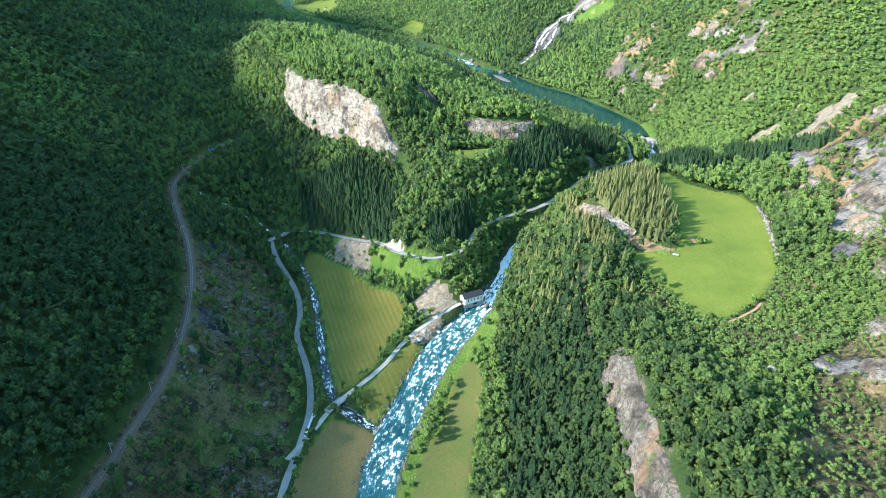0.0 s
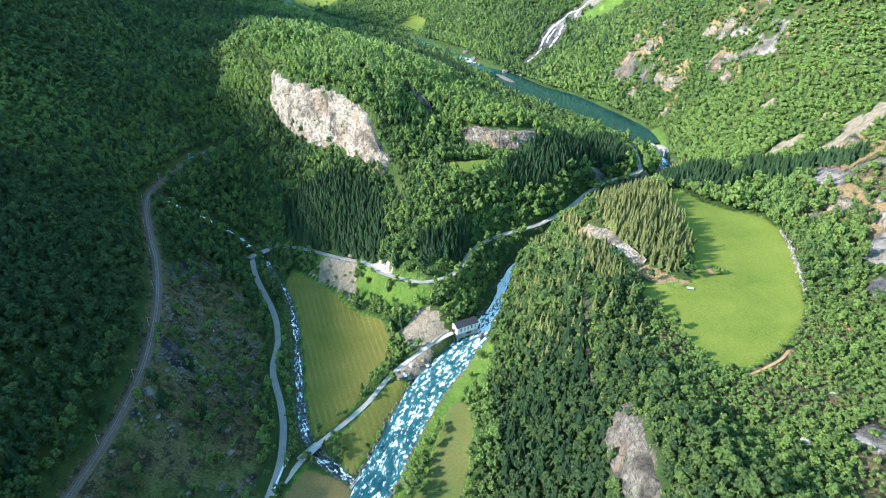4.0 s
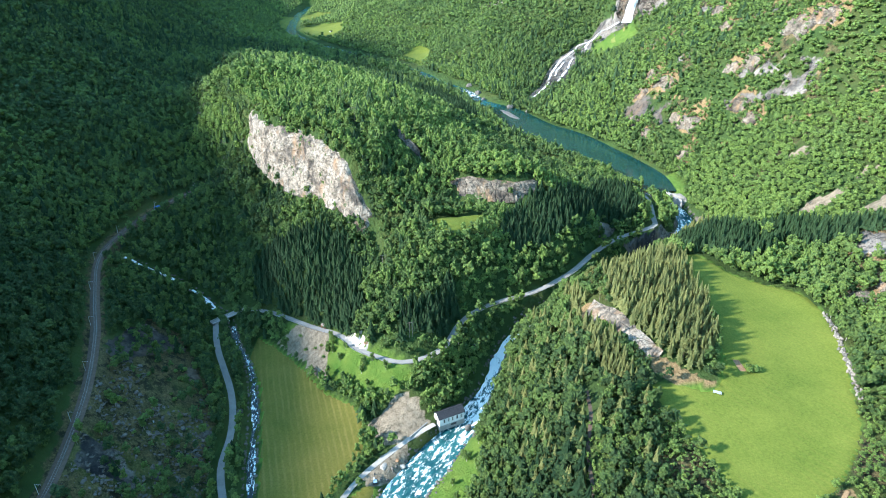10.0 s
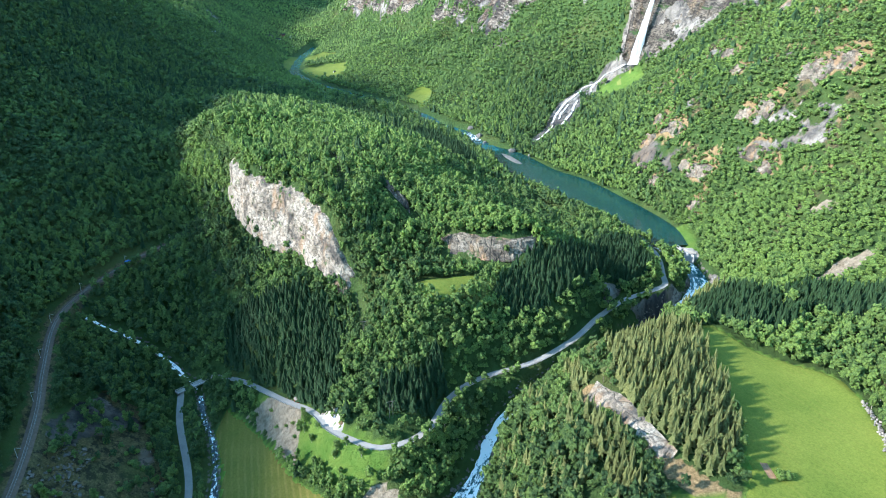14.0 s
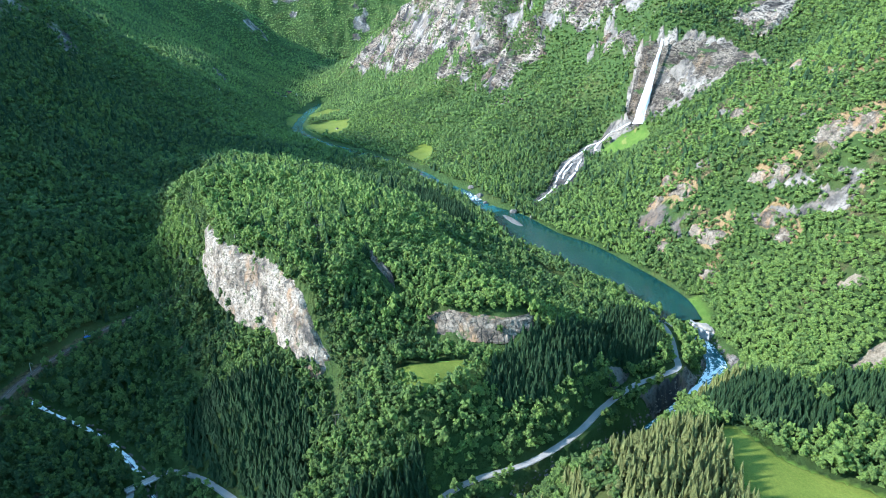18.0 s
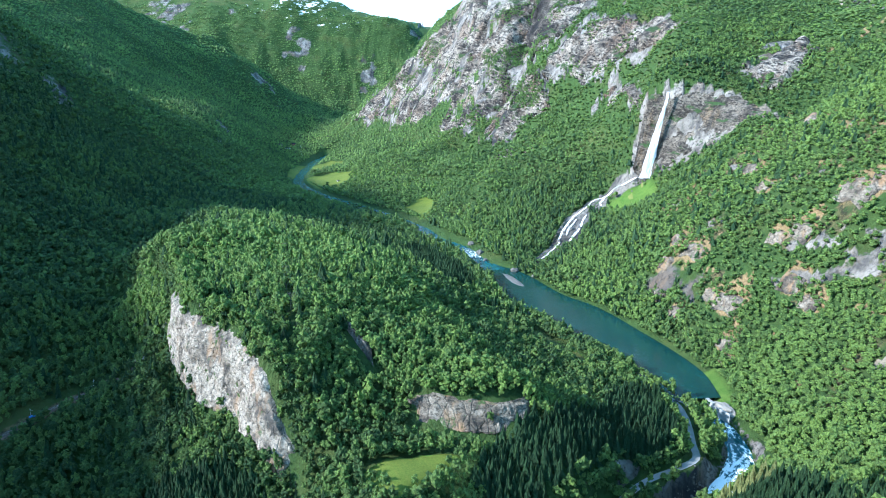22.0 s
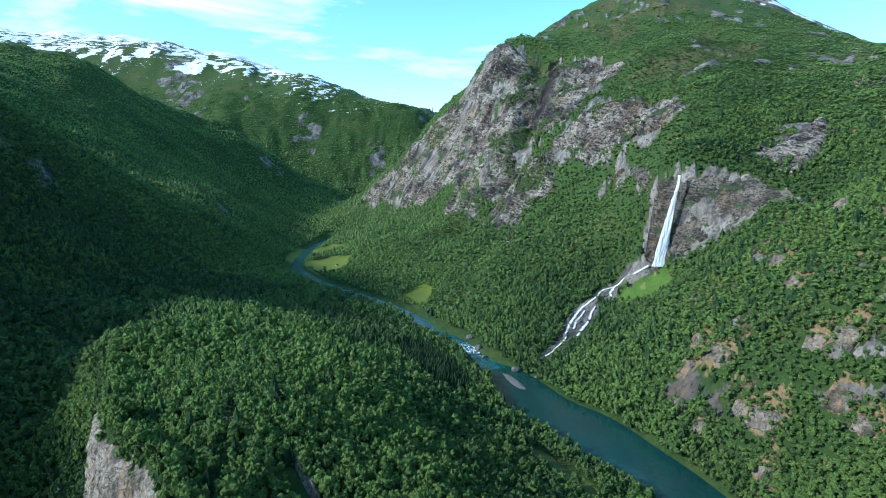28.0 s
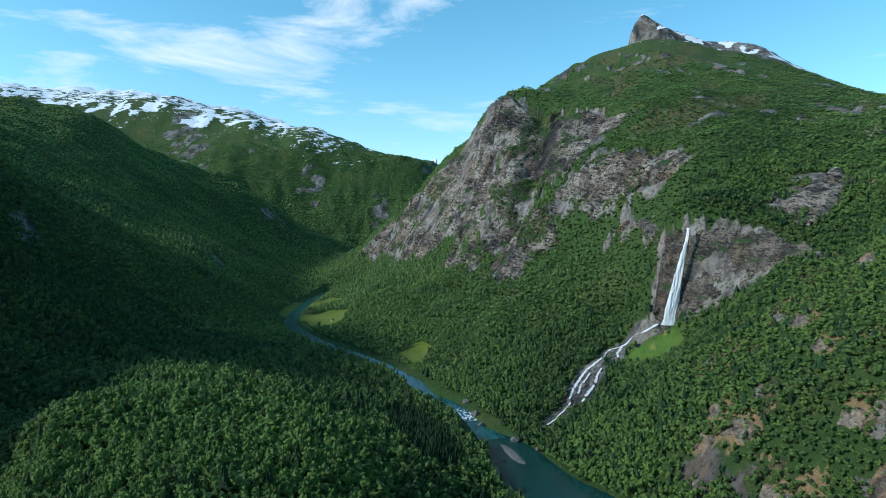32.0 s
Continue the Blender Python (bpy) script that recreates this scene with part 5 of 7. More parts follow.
def broadleaf(r, puffs, size):
    """Crown of a core and many uneven tufts of foliage standing out of it, some 9 m tall and 5 m across."""
    at = np.array([0.25 * r.normal(), 0.25 * r.normal(), 5.1 + 0.5 * r.random()])
    span = np.array([1.9, 1.9, 3.0]) * (0.85 + 0.3 * r.random(3))
    v = OCT_V * (1 + 0.3 * (r.random((6, 1)) - 0.5)) * span * 0.86
    out = [(v + at, OCT_F)]
    for i in range(puffs):
        up_ = 1 - 1.45 * (i + 0.5 * r.random()) / puffs
        a = i * 2.4 + 0.7 * r.random()
        flat = np.sqrt(max(0.0, 1 - up_ * up_))
        d = np.array([flat * np.cos(a), flat * np.sin(a), up_])
        c = at + d * span * (0.72 + 0.42 * r.random())
        d = d + (0, 0, 0.35)
        d /= np.linalg.norm(d)
        u = np.cross(d, r.normal(0, 1, 3))
        u /= np.linalg.norm(u) + 1e-6
        w = np.cross(d, u)
        g = size * (0.65 + 0.7 * r.random(4))
        ring = [c + e * g_ - d * 0.35 * size for e, g_ in zip((u, w, -u, -w), g)]
        out.append((np.array(ring + [c + d * size * (0.45 + 0.5 * r.random())]), OCT_F[:4]))
    return join(out)


def far_crown(r):
    """A single pointed crown, for woods far away."""
    v = OCT_V[:5] * (1 + 0.45 * (r.random((5, 1)) - 0.4)) * (1.7, 1.7, 3.6 + 2.2 * r.random())
    return v + (0, 0, 2.2 + r.random()), OCT_F[:4]


def spruce(r, tiers, sides=10):
    """Conical crown of drooping, jagged tiers, about 14 m tall and 5 m across."""
    out = []
    for i in range(tiers):
        f = i / tiers
        rad, z, h = 2.6 * (1 - f) ** 0.85 + 0.25, 1.2 + 11.5 * f, 14.0 / tiers * 1.75
        a = np.arange(sides) * 6.2832 / sides + r.random() * 2
        rr = rad * (0.72 + 0.5 * r.random(sides)) * np.where(np.arange(sides) % 2, 0.62, 1.08)
        rim = np.c_[rr * np.cos(a), rr * np.sin(a), z + np.where(np.arange(sides) % 2, 0.35, -0.45) * (0.6 + r.random(sides))]
        v = np.vstack([rim, [[0.15 * r.normal(), 0.15 * r.normal(), min(z + h, 14.3)]], [[0, 0, z + 0.6]]])
        k = np.arange(sides)
        j = (k + 1) % sides
        out.append((v, np.vstack([np.c_[k, j, np.full(sides, sides)], np.c_[j, k, np.full(sides, sides + 1)]]) if tiers < 3 else np.c_[k, j, np.full(sides, sides)]))
    return join(out)


def scatter(spacing, lo, hi, seed):
    r = np.random.default_rng(seed)
    xs, ys = np.arange(lo[0], hi[0], spacing), np.arange(lo[1], hi[1], spacing)
    X, Y = [a.ravel() for a in np.meshgrid(xs, ys, indexing="ij")]
    X = X + (r.random(len(X)) - 0.5) * spacing * 0.95
    Y = Y + (r.random(len(Y)) - 0.5) * spacing * 0.95
    return X, Y, r


def stand(name, mat, templates, x, y, z, scale, tall, r, tone, **tags):
    """Many trees in one mesh: each a turned and scaled copy of one of the shapes."""
    pick = r.integers(0, len(templates), len(x))
    V, F, T, U, n = [], [], [], [], 0
    hue = np.clip(0.42 + 0.9 * fbm(x + 900, y, 38, 3) + 0.5 * (r.random(len(x)) - 0.5), 0, 1) ** 1.5
    hue *= np.where((x > -300) & (x < 40) & (y > 200) & (y < 640), 0.3, 1.0)
    for i, (v, f) in enumerate(templates):
        m = np.where(pick == i)[0]
        if not len(m):
            continue
        a = r.random(len(m)) * 6.2832
        c, s = np.cos(a), np.sin(a)
        lean = r.normal(0, 0.03, (2, len(m), 1))
        vx = (v[None, :, 0] * c[:, None] - v[None, :, 1] * s[:, None]) * scale[m][:, None] + lean[0] * v[None, :, 2] + x[m][:, None]
        vy = (v[None, :, 0] * s[:, None] + v[None, :, 1] * c[:, None]) * scale[m][:, None] + lean[1] * v[None, :, 2] + y[m][:, None]
        vz = v[None, :, 2] * tall[m][:, None] + z[m][:, None]
        V.append(np.stack([vx, vy, vz], -1).reshape(-1, 3))
        F.append((f[None] + (n + np.arange(len(m)) * len(v))[:, None, None]).reshape(-1, 3))
        T.append(np.repeat(tone[m], len(v)))
        U.append(np.repeat(hue[m], len(v)))
        n += len(m) * len(v)
    if V:
        mesh_object(name, np.vstack(V), np.vstack(F), mat, smooth=False, attrs={"tone": np.concatenate(T), "hue": np.concatenate(U)}, kind="stuff", category="trees", **tags)


SPRUCE_STANDS = [[(-235, 215), (-205, 205), (-165, 200), (-138, 170), (-130, 120), (-140, 100), (-158, 118), (-180, 140), (-212, 168), (-235, 185)],
                 [(-30, 178), (-5, 205), (20, 225), (60, 260), (95, 330), (128, 335), (126, 262), (108, 245), (70, 225), (45, 200), (20, 178), (-10, 170)],
                 [(174, 158), (201, 168), (220, 140), (244, 98), (250, 70), (230, 72), (210, 106), (168, 120)],
                 [(102, 130), (126, 108), (148, 102), (163, 116), (168, 158), (150, 190), (118, 172)],
                 [(-60, 112), (-80, 85), (-105, 80), (-100, 105), (-70, 130)],
                 [(-75, 780), (-30, 700), (-10, 600), (-40, 560), (-90, 650), (-110, 760)]]
PINE_STANDS = [[(34, 100), (60, 130), (95, 118), (92, 60), (80, 10), (60, -20), (44, -4), (30, 40)], [(-15, 110), (15, 105), (25, 30), (30, -60), (10, -90), (-20, -60), (-40, -10), (-30, 60)],
               [(128, 205), (110, 185), (120, 160), (150, 180), (150, 200)]]
RIVER_WOOD = [(-52, -30), (-5, -30), (0, -80), (-12, -140), (-30, -200), (-45, -260), (-95, -260), (-78, -180), (-66, -120), (-58, -70)]


def grown(x, y):
    """How the places are covered: rock, turf, distance to water and ways, and the stands they lie in."""
    bare = np.maximum.reduce([sample(COVER[k], x, y) for k in ("turf", "scree", "snow")])
    hilly = (x < 45) & (y < 440)
    bare = np.maximum(bare, np.where(hilly, sample(inner, x, y), sample(COVER["rock"], x, y)))
    ok = np.ones(len(x), bool)
    for k, room in (("up", 13), ("lake", 0.3), ("down", 2.0), ("creek", 2.6)):
        d, e = near_line(x, y, SMOOTH[k], 60)
        ok &= d - e[:, 1] > room
    for k, room in (("rail", 7.0), ("valley", 4.5), ("hill", 4.0), ("track", 4)):
        ok &= near_line(x, y, SMOOTH[k], 20)[0] > room
    s = np.zeros(len(x), bool)
    fx, fy = x + 7 * fbm(x, y, 12, 2), y + 7 * fbm(x + 60, y, 12, 2)
    for p_ in SPRUCE_STANDS:
        s |= inside(fx, fy, p_)
    p = np.zeros(len(x), bool)
    for p_ in PINE_STANDS:
        p |= inside(x, y, p_)
    return bare, sample(COVER["heath"], x, y), ok, s, p & ~s


POLES = [(-197, 435), (-171, 346), (-152, 290), (-118, 150), (-96, 88)]
LINE_CLEAR = np.c_[np.array(POLES[1:4], float), np.zeros(3)]
r0 = np.random.default_rng(3)
BROAD_T = [broadleaf(r0, 8, 1.15) for _ in range(20)]
BROAD_M = [broadleaf(r0, 3, 1.6) for _ in range(14)]
BROAD_F = [broadleaf(r0, 1, 1.7) for _ in range(12)]
BROAD_G = [far_crown(r0) for _ in range(14)]
SPRUCE_T = [join([spruce(r0, 5), trunk(0.22, 0.1, 4, 3)]) for _ in range(6)]
SPRUCE_F = [spruce(r0, 3, 8) for _ in range(5)]
PINE_T = [join([spruce(r0, 6, 8), trunk(0.2, 0.1, 4, 3)]) for _ in range(8)]

BANDS = [((-430, -310), (310, 430), 3.65, 11, "near"), ((-760, 430), (520, 1000), 4.5, 12, "middle"), ((-800, -400), (-430, 430), 5.0, 13, "middle"),
         ((310, -300), (640, 430), 5.0, 14, "middle"), ((-900, 1000), (700, 1700), 6.4, 21, "far"), ((-1700, 1700), (1300, 2750), 8.0, 15, "dots"), ((-1700, 1000), (-900, 1700), 8.5, 22, "dots"),
         ((-1700, 300), (-760, 1000), 8.0, 16, "far"), ((520, 430), (1300, 1000), 7.0, 17, "far"), ((700, 1000), (1300, 1700), 8.5, 23, "dots"),
         ((-430, -420), (310, -310), 8.0, 18, "middle"), ((-2700, 2750), (-250, 4150), 12.0, 19, "dots"), ((-2400, 1250), (-1700, 2750), 12.0, 20, "dots")]
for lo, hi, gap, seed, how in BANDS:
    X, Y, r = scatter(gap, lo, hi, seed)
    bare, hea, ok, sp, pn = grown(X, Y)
    ok &= near_line(X, Y, np.c_[np.array(RIM, float), np.zeros(len(RIM))], 40)[0] > 7.5
    ok &= near_line(X, Y, LINE_CLEAR, 20)[0] > 3.2
    ok &= near_line(X, Y, FOREST_TRACK, 20)[0] > 3.0
    ok &= near_line(X, Y, MEADOW_PATH, 20)[0] > 3.6
    for run in RUNS:
        ok &= near_line(X, Y, run, 20)[0] > 8
    for edge in (KNOLL_FOOT, RIB_FOOT):
        ok &= near_line(X, Y + 5, edge, 20)[0] > 6.0
    Z = height(X, Y)
    lush = fbm(X, Y, 45, 3)
    live = ok & (bare + 0.25 * r.random(len(X)) < 0.6) & (r.random(len(X)) > 0.06 + np.where((X > 175) & (Y > 100) & (Y < 1000), 0.3, np.where(inside(X, Y, LEFT_SLOPE), 0.5, 0.85)) * hea + 0.15 * (lush < -0.35))
    live &= Z < 760 + 160 * lush
    live &= r.random(len(X)) > 0.42 * ease(X, 0, 40) * (1 - ease(Y, -80, 0))
    live &= ~inside(X, Y, OPEN_NEAR) | (r.random(len(X)) < 0.08)
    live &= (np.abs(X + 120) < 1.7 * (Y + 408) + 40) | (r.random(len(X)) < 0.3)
    live &= ~inside(X, Y, LEFT_SLOPE) | ((lush > -0.25) & (r.random(len(X)) < 0.42))
    live &= ~((np.minimum.reduce([np.hypot(X - ox + 0.5 * s_, Y - oy + 0.3 * s_) / s_ for ox, oy, s_ in OUTCROPS])) < 0.75)
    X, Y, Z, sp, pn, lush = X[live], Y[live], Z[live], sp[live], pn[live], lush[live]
    rv = r.random(len(X))
    dense = np.zeros(len(X), bool)
    for p_ in SPRUCE_STANDS:
        dense |= inside(X + 7 * fbm(X, Y, 12, 2), Y + 7 * fbm(X + 60, Y, 12, 2), p_)
    pn &= ((X > 12) & (Y > -20))
    if how == "middle":
        sp |= (rv < 0.07) & (Y > 500)
    if how == "near":
        sp |= (rv < 0.04) & (X < -100)
    bank = inside(X + 9 * fbm(X, Y, 14, 2), Y, RIVER_WOOD)
    sp |= bank & (rv < 0.22)
    k = gap / 3.5
    tall = (0.80 + 0.55 * r.random(len(X)) + 0.16 * lush) * (1.0 if how == "near" else 1.05) * np.where(Z > 450, 0.62, 1.0) 
    wide = (0.72 + 0.38 * r.random(len(X)) + 0.10 * lush) * k
    grow = np.exp(0.20 * r.normal(0, 1, len(X)))
    tall, wide = tall * grow ** 0.9, wide * grow
    # shade of the left valley side is put into the leaf tone, by place
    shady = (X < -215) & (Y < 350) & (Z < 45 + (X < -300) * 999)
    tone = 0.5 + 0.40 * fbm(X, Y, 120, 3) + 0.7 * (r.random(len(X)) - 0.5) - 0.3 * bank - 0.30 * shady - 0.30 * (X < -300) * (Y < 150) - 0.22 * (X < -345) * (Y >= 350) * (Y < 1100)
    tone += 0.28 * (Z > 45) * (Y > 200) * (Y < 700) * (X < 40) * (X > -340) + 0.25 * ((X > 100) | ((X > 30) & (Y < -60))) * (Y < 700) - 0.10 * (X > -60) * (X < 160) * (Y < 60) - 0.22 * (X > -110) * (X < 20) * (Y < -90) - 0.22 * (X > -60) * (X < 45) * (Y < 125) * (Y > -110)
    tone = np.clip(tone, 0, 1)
    b = ~sp & ~pn
    sp &= ~dense
    pn &= False
    scrub = np.maximum(ease(X, 0, 40) * (1 - ease(Y, -80, 0)), 0.7 * ease(X, 175, 240) * ease(Y, -100, 100))
    tall, wide = tall * (1 - 0.45 * scrub), wide * (1 - 0.22 * scrub * (Y < 0) - 0.05 * scrub) * (1.1 if how == "near" else 1.0)
    tb, ts = {"near": (BROAD_T, SPRUCE_T), "middle": (BROAD_M, SPRUCE_F), "far": (BROAD_F, SPRUCE_F), "dots": (BROAD_G, SPRUCE_F)}[how]
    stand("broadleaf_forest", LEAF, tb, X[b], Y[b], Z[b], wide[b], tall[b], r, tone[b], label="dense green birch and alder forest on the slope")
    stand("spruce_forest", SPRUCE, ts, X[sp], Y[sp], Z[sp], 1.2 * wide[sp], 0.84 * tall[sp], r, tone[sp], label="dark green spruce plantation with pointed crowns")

# low scrub between the trees of the near slope and of the right bank
SCRUB_TONE = {"near": 0.72, "strip": 0.3, "end": 0.4}
for which, lo, hi, gap in (("near", (-6, -300), (180, -40), 2.3), ("strip", (-156, 190), (-108, 246), 2.0), ("end", (-350, 315), (-240, 470), 2.3)):
    X, Y, r = scatter(gap, lo, hi, 91)
    if which == "near":
        bare, _, ok, _, _ = grown(X, Y)
        ok &= (bare < 0.4) & (sample(COVER["rock"], X, Y) < 0.35) & (near_line(X, Y, MEADOW_PATH, 20)[0] > 2.5) & (r.random(len(X)) > 0.45 * inside(X, Y, OPEN_NEAR) + 0.15)
    elif which == "end":
        ok = inside(X, Y, [(-340, 462), (-326, 432), (-296, 386), (-266, 338), (-252, 312), (-246, 314), (-258, 344), (-284, 390), (-314, 440), (-330, 464)])
    else:
        ok = inside(X, Y, [(-154, 228), (-140, 210), (-126, 192), (-112, 196), (-126, 224), (-142, 244)])
    X, Y = X[ok], Y[ok]
    size = (0.26 + 0.26 * r.random(len(X))) if which == "near" else 0.42 + 0.35 * r.random(len(X))
    stand("scrub", LEAF, BROAD_M, X, Y, height(X, Y) - 0.3, 1.25 * size, size, r, np.clip(SCRUB_TONE[which] + 0.45 * fbm(X, Y, 30, 2) + 0.5 * (r.random(len(X)) - 0.4), 0, 1), label="low green juniper and birch scrub on heath")

# bushes and low birches on the ledges of the mountain walls
ledge_at = np.vstack(LEDGES)
r = np.random.default_rng(77)
size = 0.75 + 0.6 * r.random(len(ledge_at))
stand("ledge_bushes", LEAF, BROAD_F, ledge_at[:, 0], ledge_at[:, 1], ledge_at[:, 2] - 2.0, 1.5 * size, size, r, np.clip(0.15 + 0.5 * r.random(len(size)), 0, 1), label="low green birches and bushes on rock ledges")

# planted spruce stands, set closer
for lo, hi, gap, seed in (((-45, -95), (155, 210), 4.0, 63), ((-240, 95), (305, 340), 3.6, 61), ((-115, 555), (-5, 785), 4.2, 62)):
    X, Y, r = scatter(gap, lo, hi, seed)
    bare, hea, ok, sp, pn = grown(X, Y)
    piny = seed == 63
    keep = r.random(len(X)) < np.where((X > 12) & (Y > -20), 0.95, 0.16)
    ok &= near_line(X, Y, np.c_[np.array(RIM, float), np.zeros(len(RIM))], 40)[0] > 6.0
    ok &= near_line(X, Y, FOREST_TRACK, 20)[0] > 3.0
    ok &= (pn & keep if piny else sp) & (bare < 0.5) & (near_line(X, Y, LINE_CLEAR, 20)[0] > 3.2)
    X, Y = X[ok], Y[ok]
    lush = fbm(X, Y, 45, 3)
    size = 0.80 + 0.38 * r.random(len(X)) + 0.15 * lush
    if piny:
        stand("pine_forest", PINE, PINE_T, X, Y, height(X, Y), 0.95 * size, 0.98 * size, r, np.clip(0.5 + 0.6 * fbm(X, Y, 40, 3) + 0.6 * (r.random(len(X)) - 0.5), 0, 1), label="olive-brown pine wood with open crowns")
        continue
    stand("spruce_forest", SPRUCE, SPRUCE_T if gap < 4 else SPRUCE_F, X, Y, height(X, Y), 1.18 * size, 0.92 * size, r, np.clip(0.35 + 0.25 * (X > 160) + 0.5 * fbm(X, Y, 60, 3) + 0.4 * (r.random(len(X)) - 0.5), 0, 1), label="dark green spruce plantation with pointed crowns")

# ---- things: helpers ----


def part(name, bm, mat, parent=None, label="", smooth=False):
    """Links a bmesh as one mesh object, under a thing or a part where one is given."""
    me = bpy.data.meshes.new(name)
    bmesh.ops.recalc_face_normals(bm, faces=bm.faces)
    bm.to_mesh(me)
    bm.free()
    if smooth:
        me.polygons.foreach_set("use_smooth", np.full(len(me.polygons), True))
    me.materials.append(mat)
    ob = new(name, me)
    ob.parent = parent
    return tagged(ob, label)


def thing(name, at, turn, label, category, group=""):
    """An empty at a thing's base, turned about the vertical; its parts are built round the origin."""
    ob = new(name)
    ob.matrix_world = pose(*at, 0, 0, turn)
    return tagged(ob, label, category, group)


def box(size, at=(0, 0, 0), turn=(0, 0, 0), bevel=0.0, bm=None):
    b = bmesh.new()
    bmesh.ops.create_cube(b, size=1, matrix=Matrix.Diagonal((*size, 1)))
    if bevel:
        bmesh.ops.bevel(b, geom=b.edges[:], offset=bevel, segments=1, affect="EDGES")
    bmesh.ops.transform(b, matrix=pose(*at, *turn), verts=b.verts)
    if bm is None:
        return b
    me = bpy.data.meshes.new("tmp")
    b.to_mesh(me)
    b.free()
    bm.from_mesh(me)
    bpy.data.meshes.remove(me)
    return bm


def rod(a, b, r, sides=6, r2=None):
    a, b = Vector(a), Vector(b)
    bm = bmesh.new()
    m = Matrix.Translation((a + b) / 2) @ (b - a).to_track_quat("Z", "Y").to_matrix().to_4x4()
    bmesh.ops.create_cone(bm, cap_ends=True, segments=sides, radius1=r, radius2=r if r2 is None else r2, depth=(b - a).length, matrix=m)
    return bm


def stone_mesh(seed, size=(1, 1, 0.8), detail=2):
    """A rounded, chipped boulder."""
    bm = bmesh.new()
    bmesh.ops.create_icosphere(bm, subdivisions=detail, radius=1)
    for v in bm.verts:
        k = 1 + 0.35 * noise.noise(v.co * 1.4 + Vector((seed * 7.1, 0, 0))) + 0.12 * noise.noise(v.co * 4 + Vector((0, seed * 3.3, 0)))
        v.co = Vector((v.co.x * size[0], v.co.y * size[1], v.co.z * size[2])) * k
    return bm


def ground_z(x, y):
    return float(height(x, y)[0])


WHITE_PAINT = simple("white_render", (0.55, 0.55, 0.53), (0.78, 0.78, 0.76), 0.6, 0.8, bumpd=0.01)
SLATE = simple("dark_slate", (0.024, 0.026, 0.031), (0.050, 0.053, 0.060), 0.8, 0.8, spec=0.1)
DARK_GLASS = simple("window_glass", (0.012, 0.015, 0.018), (0.035, 0.04, 0.045), 0.5, 0.08, bumpd=0, spec=0.6)
WOOD = simple("weathered_wood", (0.12, 0.10, 0.08), (0.28, 0.24, 0.20), 1.2)
RED_WOOD = simple("red_painted_wood", (0.16, 0.05, 0.035), (0.30, 0.10, 0.07), 1.0)
DARK_STEEL = simple("dark_steel", (0.03, 0.03, 0.032), (0.09, 0.09, 0.09), 1.0, 0.5, 0.5)
FILM_WHITE = simple("white_bale_film", (0.70, 0.72, 0.72), (0.86, 0.87, 0.86), 0.8, 0.35, bumpd=0.03)
BLUE = simple("blue_tarpaulin", (0.02, 0.10, 0.32), (0.05, 0.20, 0.50), 0.8, 0.5)
CAR_WHITE = simple("white_car_paint", (0.68, 0.68, 0.68), (0.80, 0.80, 0.80), 0.5, 0.25, bumpd=0)
CAR_DARK = simple("dark_car_paint", (0.02, 0.025, 0.03), (0.05, 0.055, 0.06), 0.5, 0.25, bumpd=0)
CAR_RED = simple("red_car_paint", (0.30, 0.05, 0.03), (0.42, 0.08, 0.05), 0.5, 0.3, bumpd=0)
RUBBER = simple("rubber", (0.012, 0.012, 0.012), (0.03, 0.03, 0.03), 2, 0.8)
BRUSH = simple("cut_brushwood", (0.16, 0.085, 0.045), (0.34, 0.20, 0.11), 0.8)
SPRAY = simple("water_spray", (0.50, 0.50, 0.50), (0.72, 0.72, 0.72), 0.4, 0.8, bumpd=0.3)

# ---- the power house by the river ----


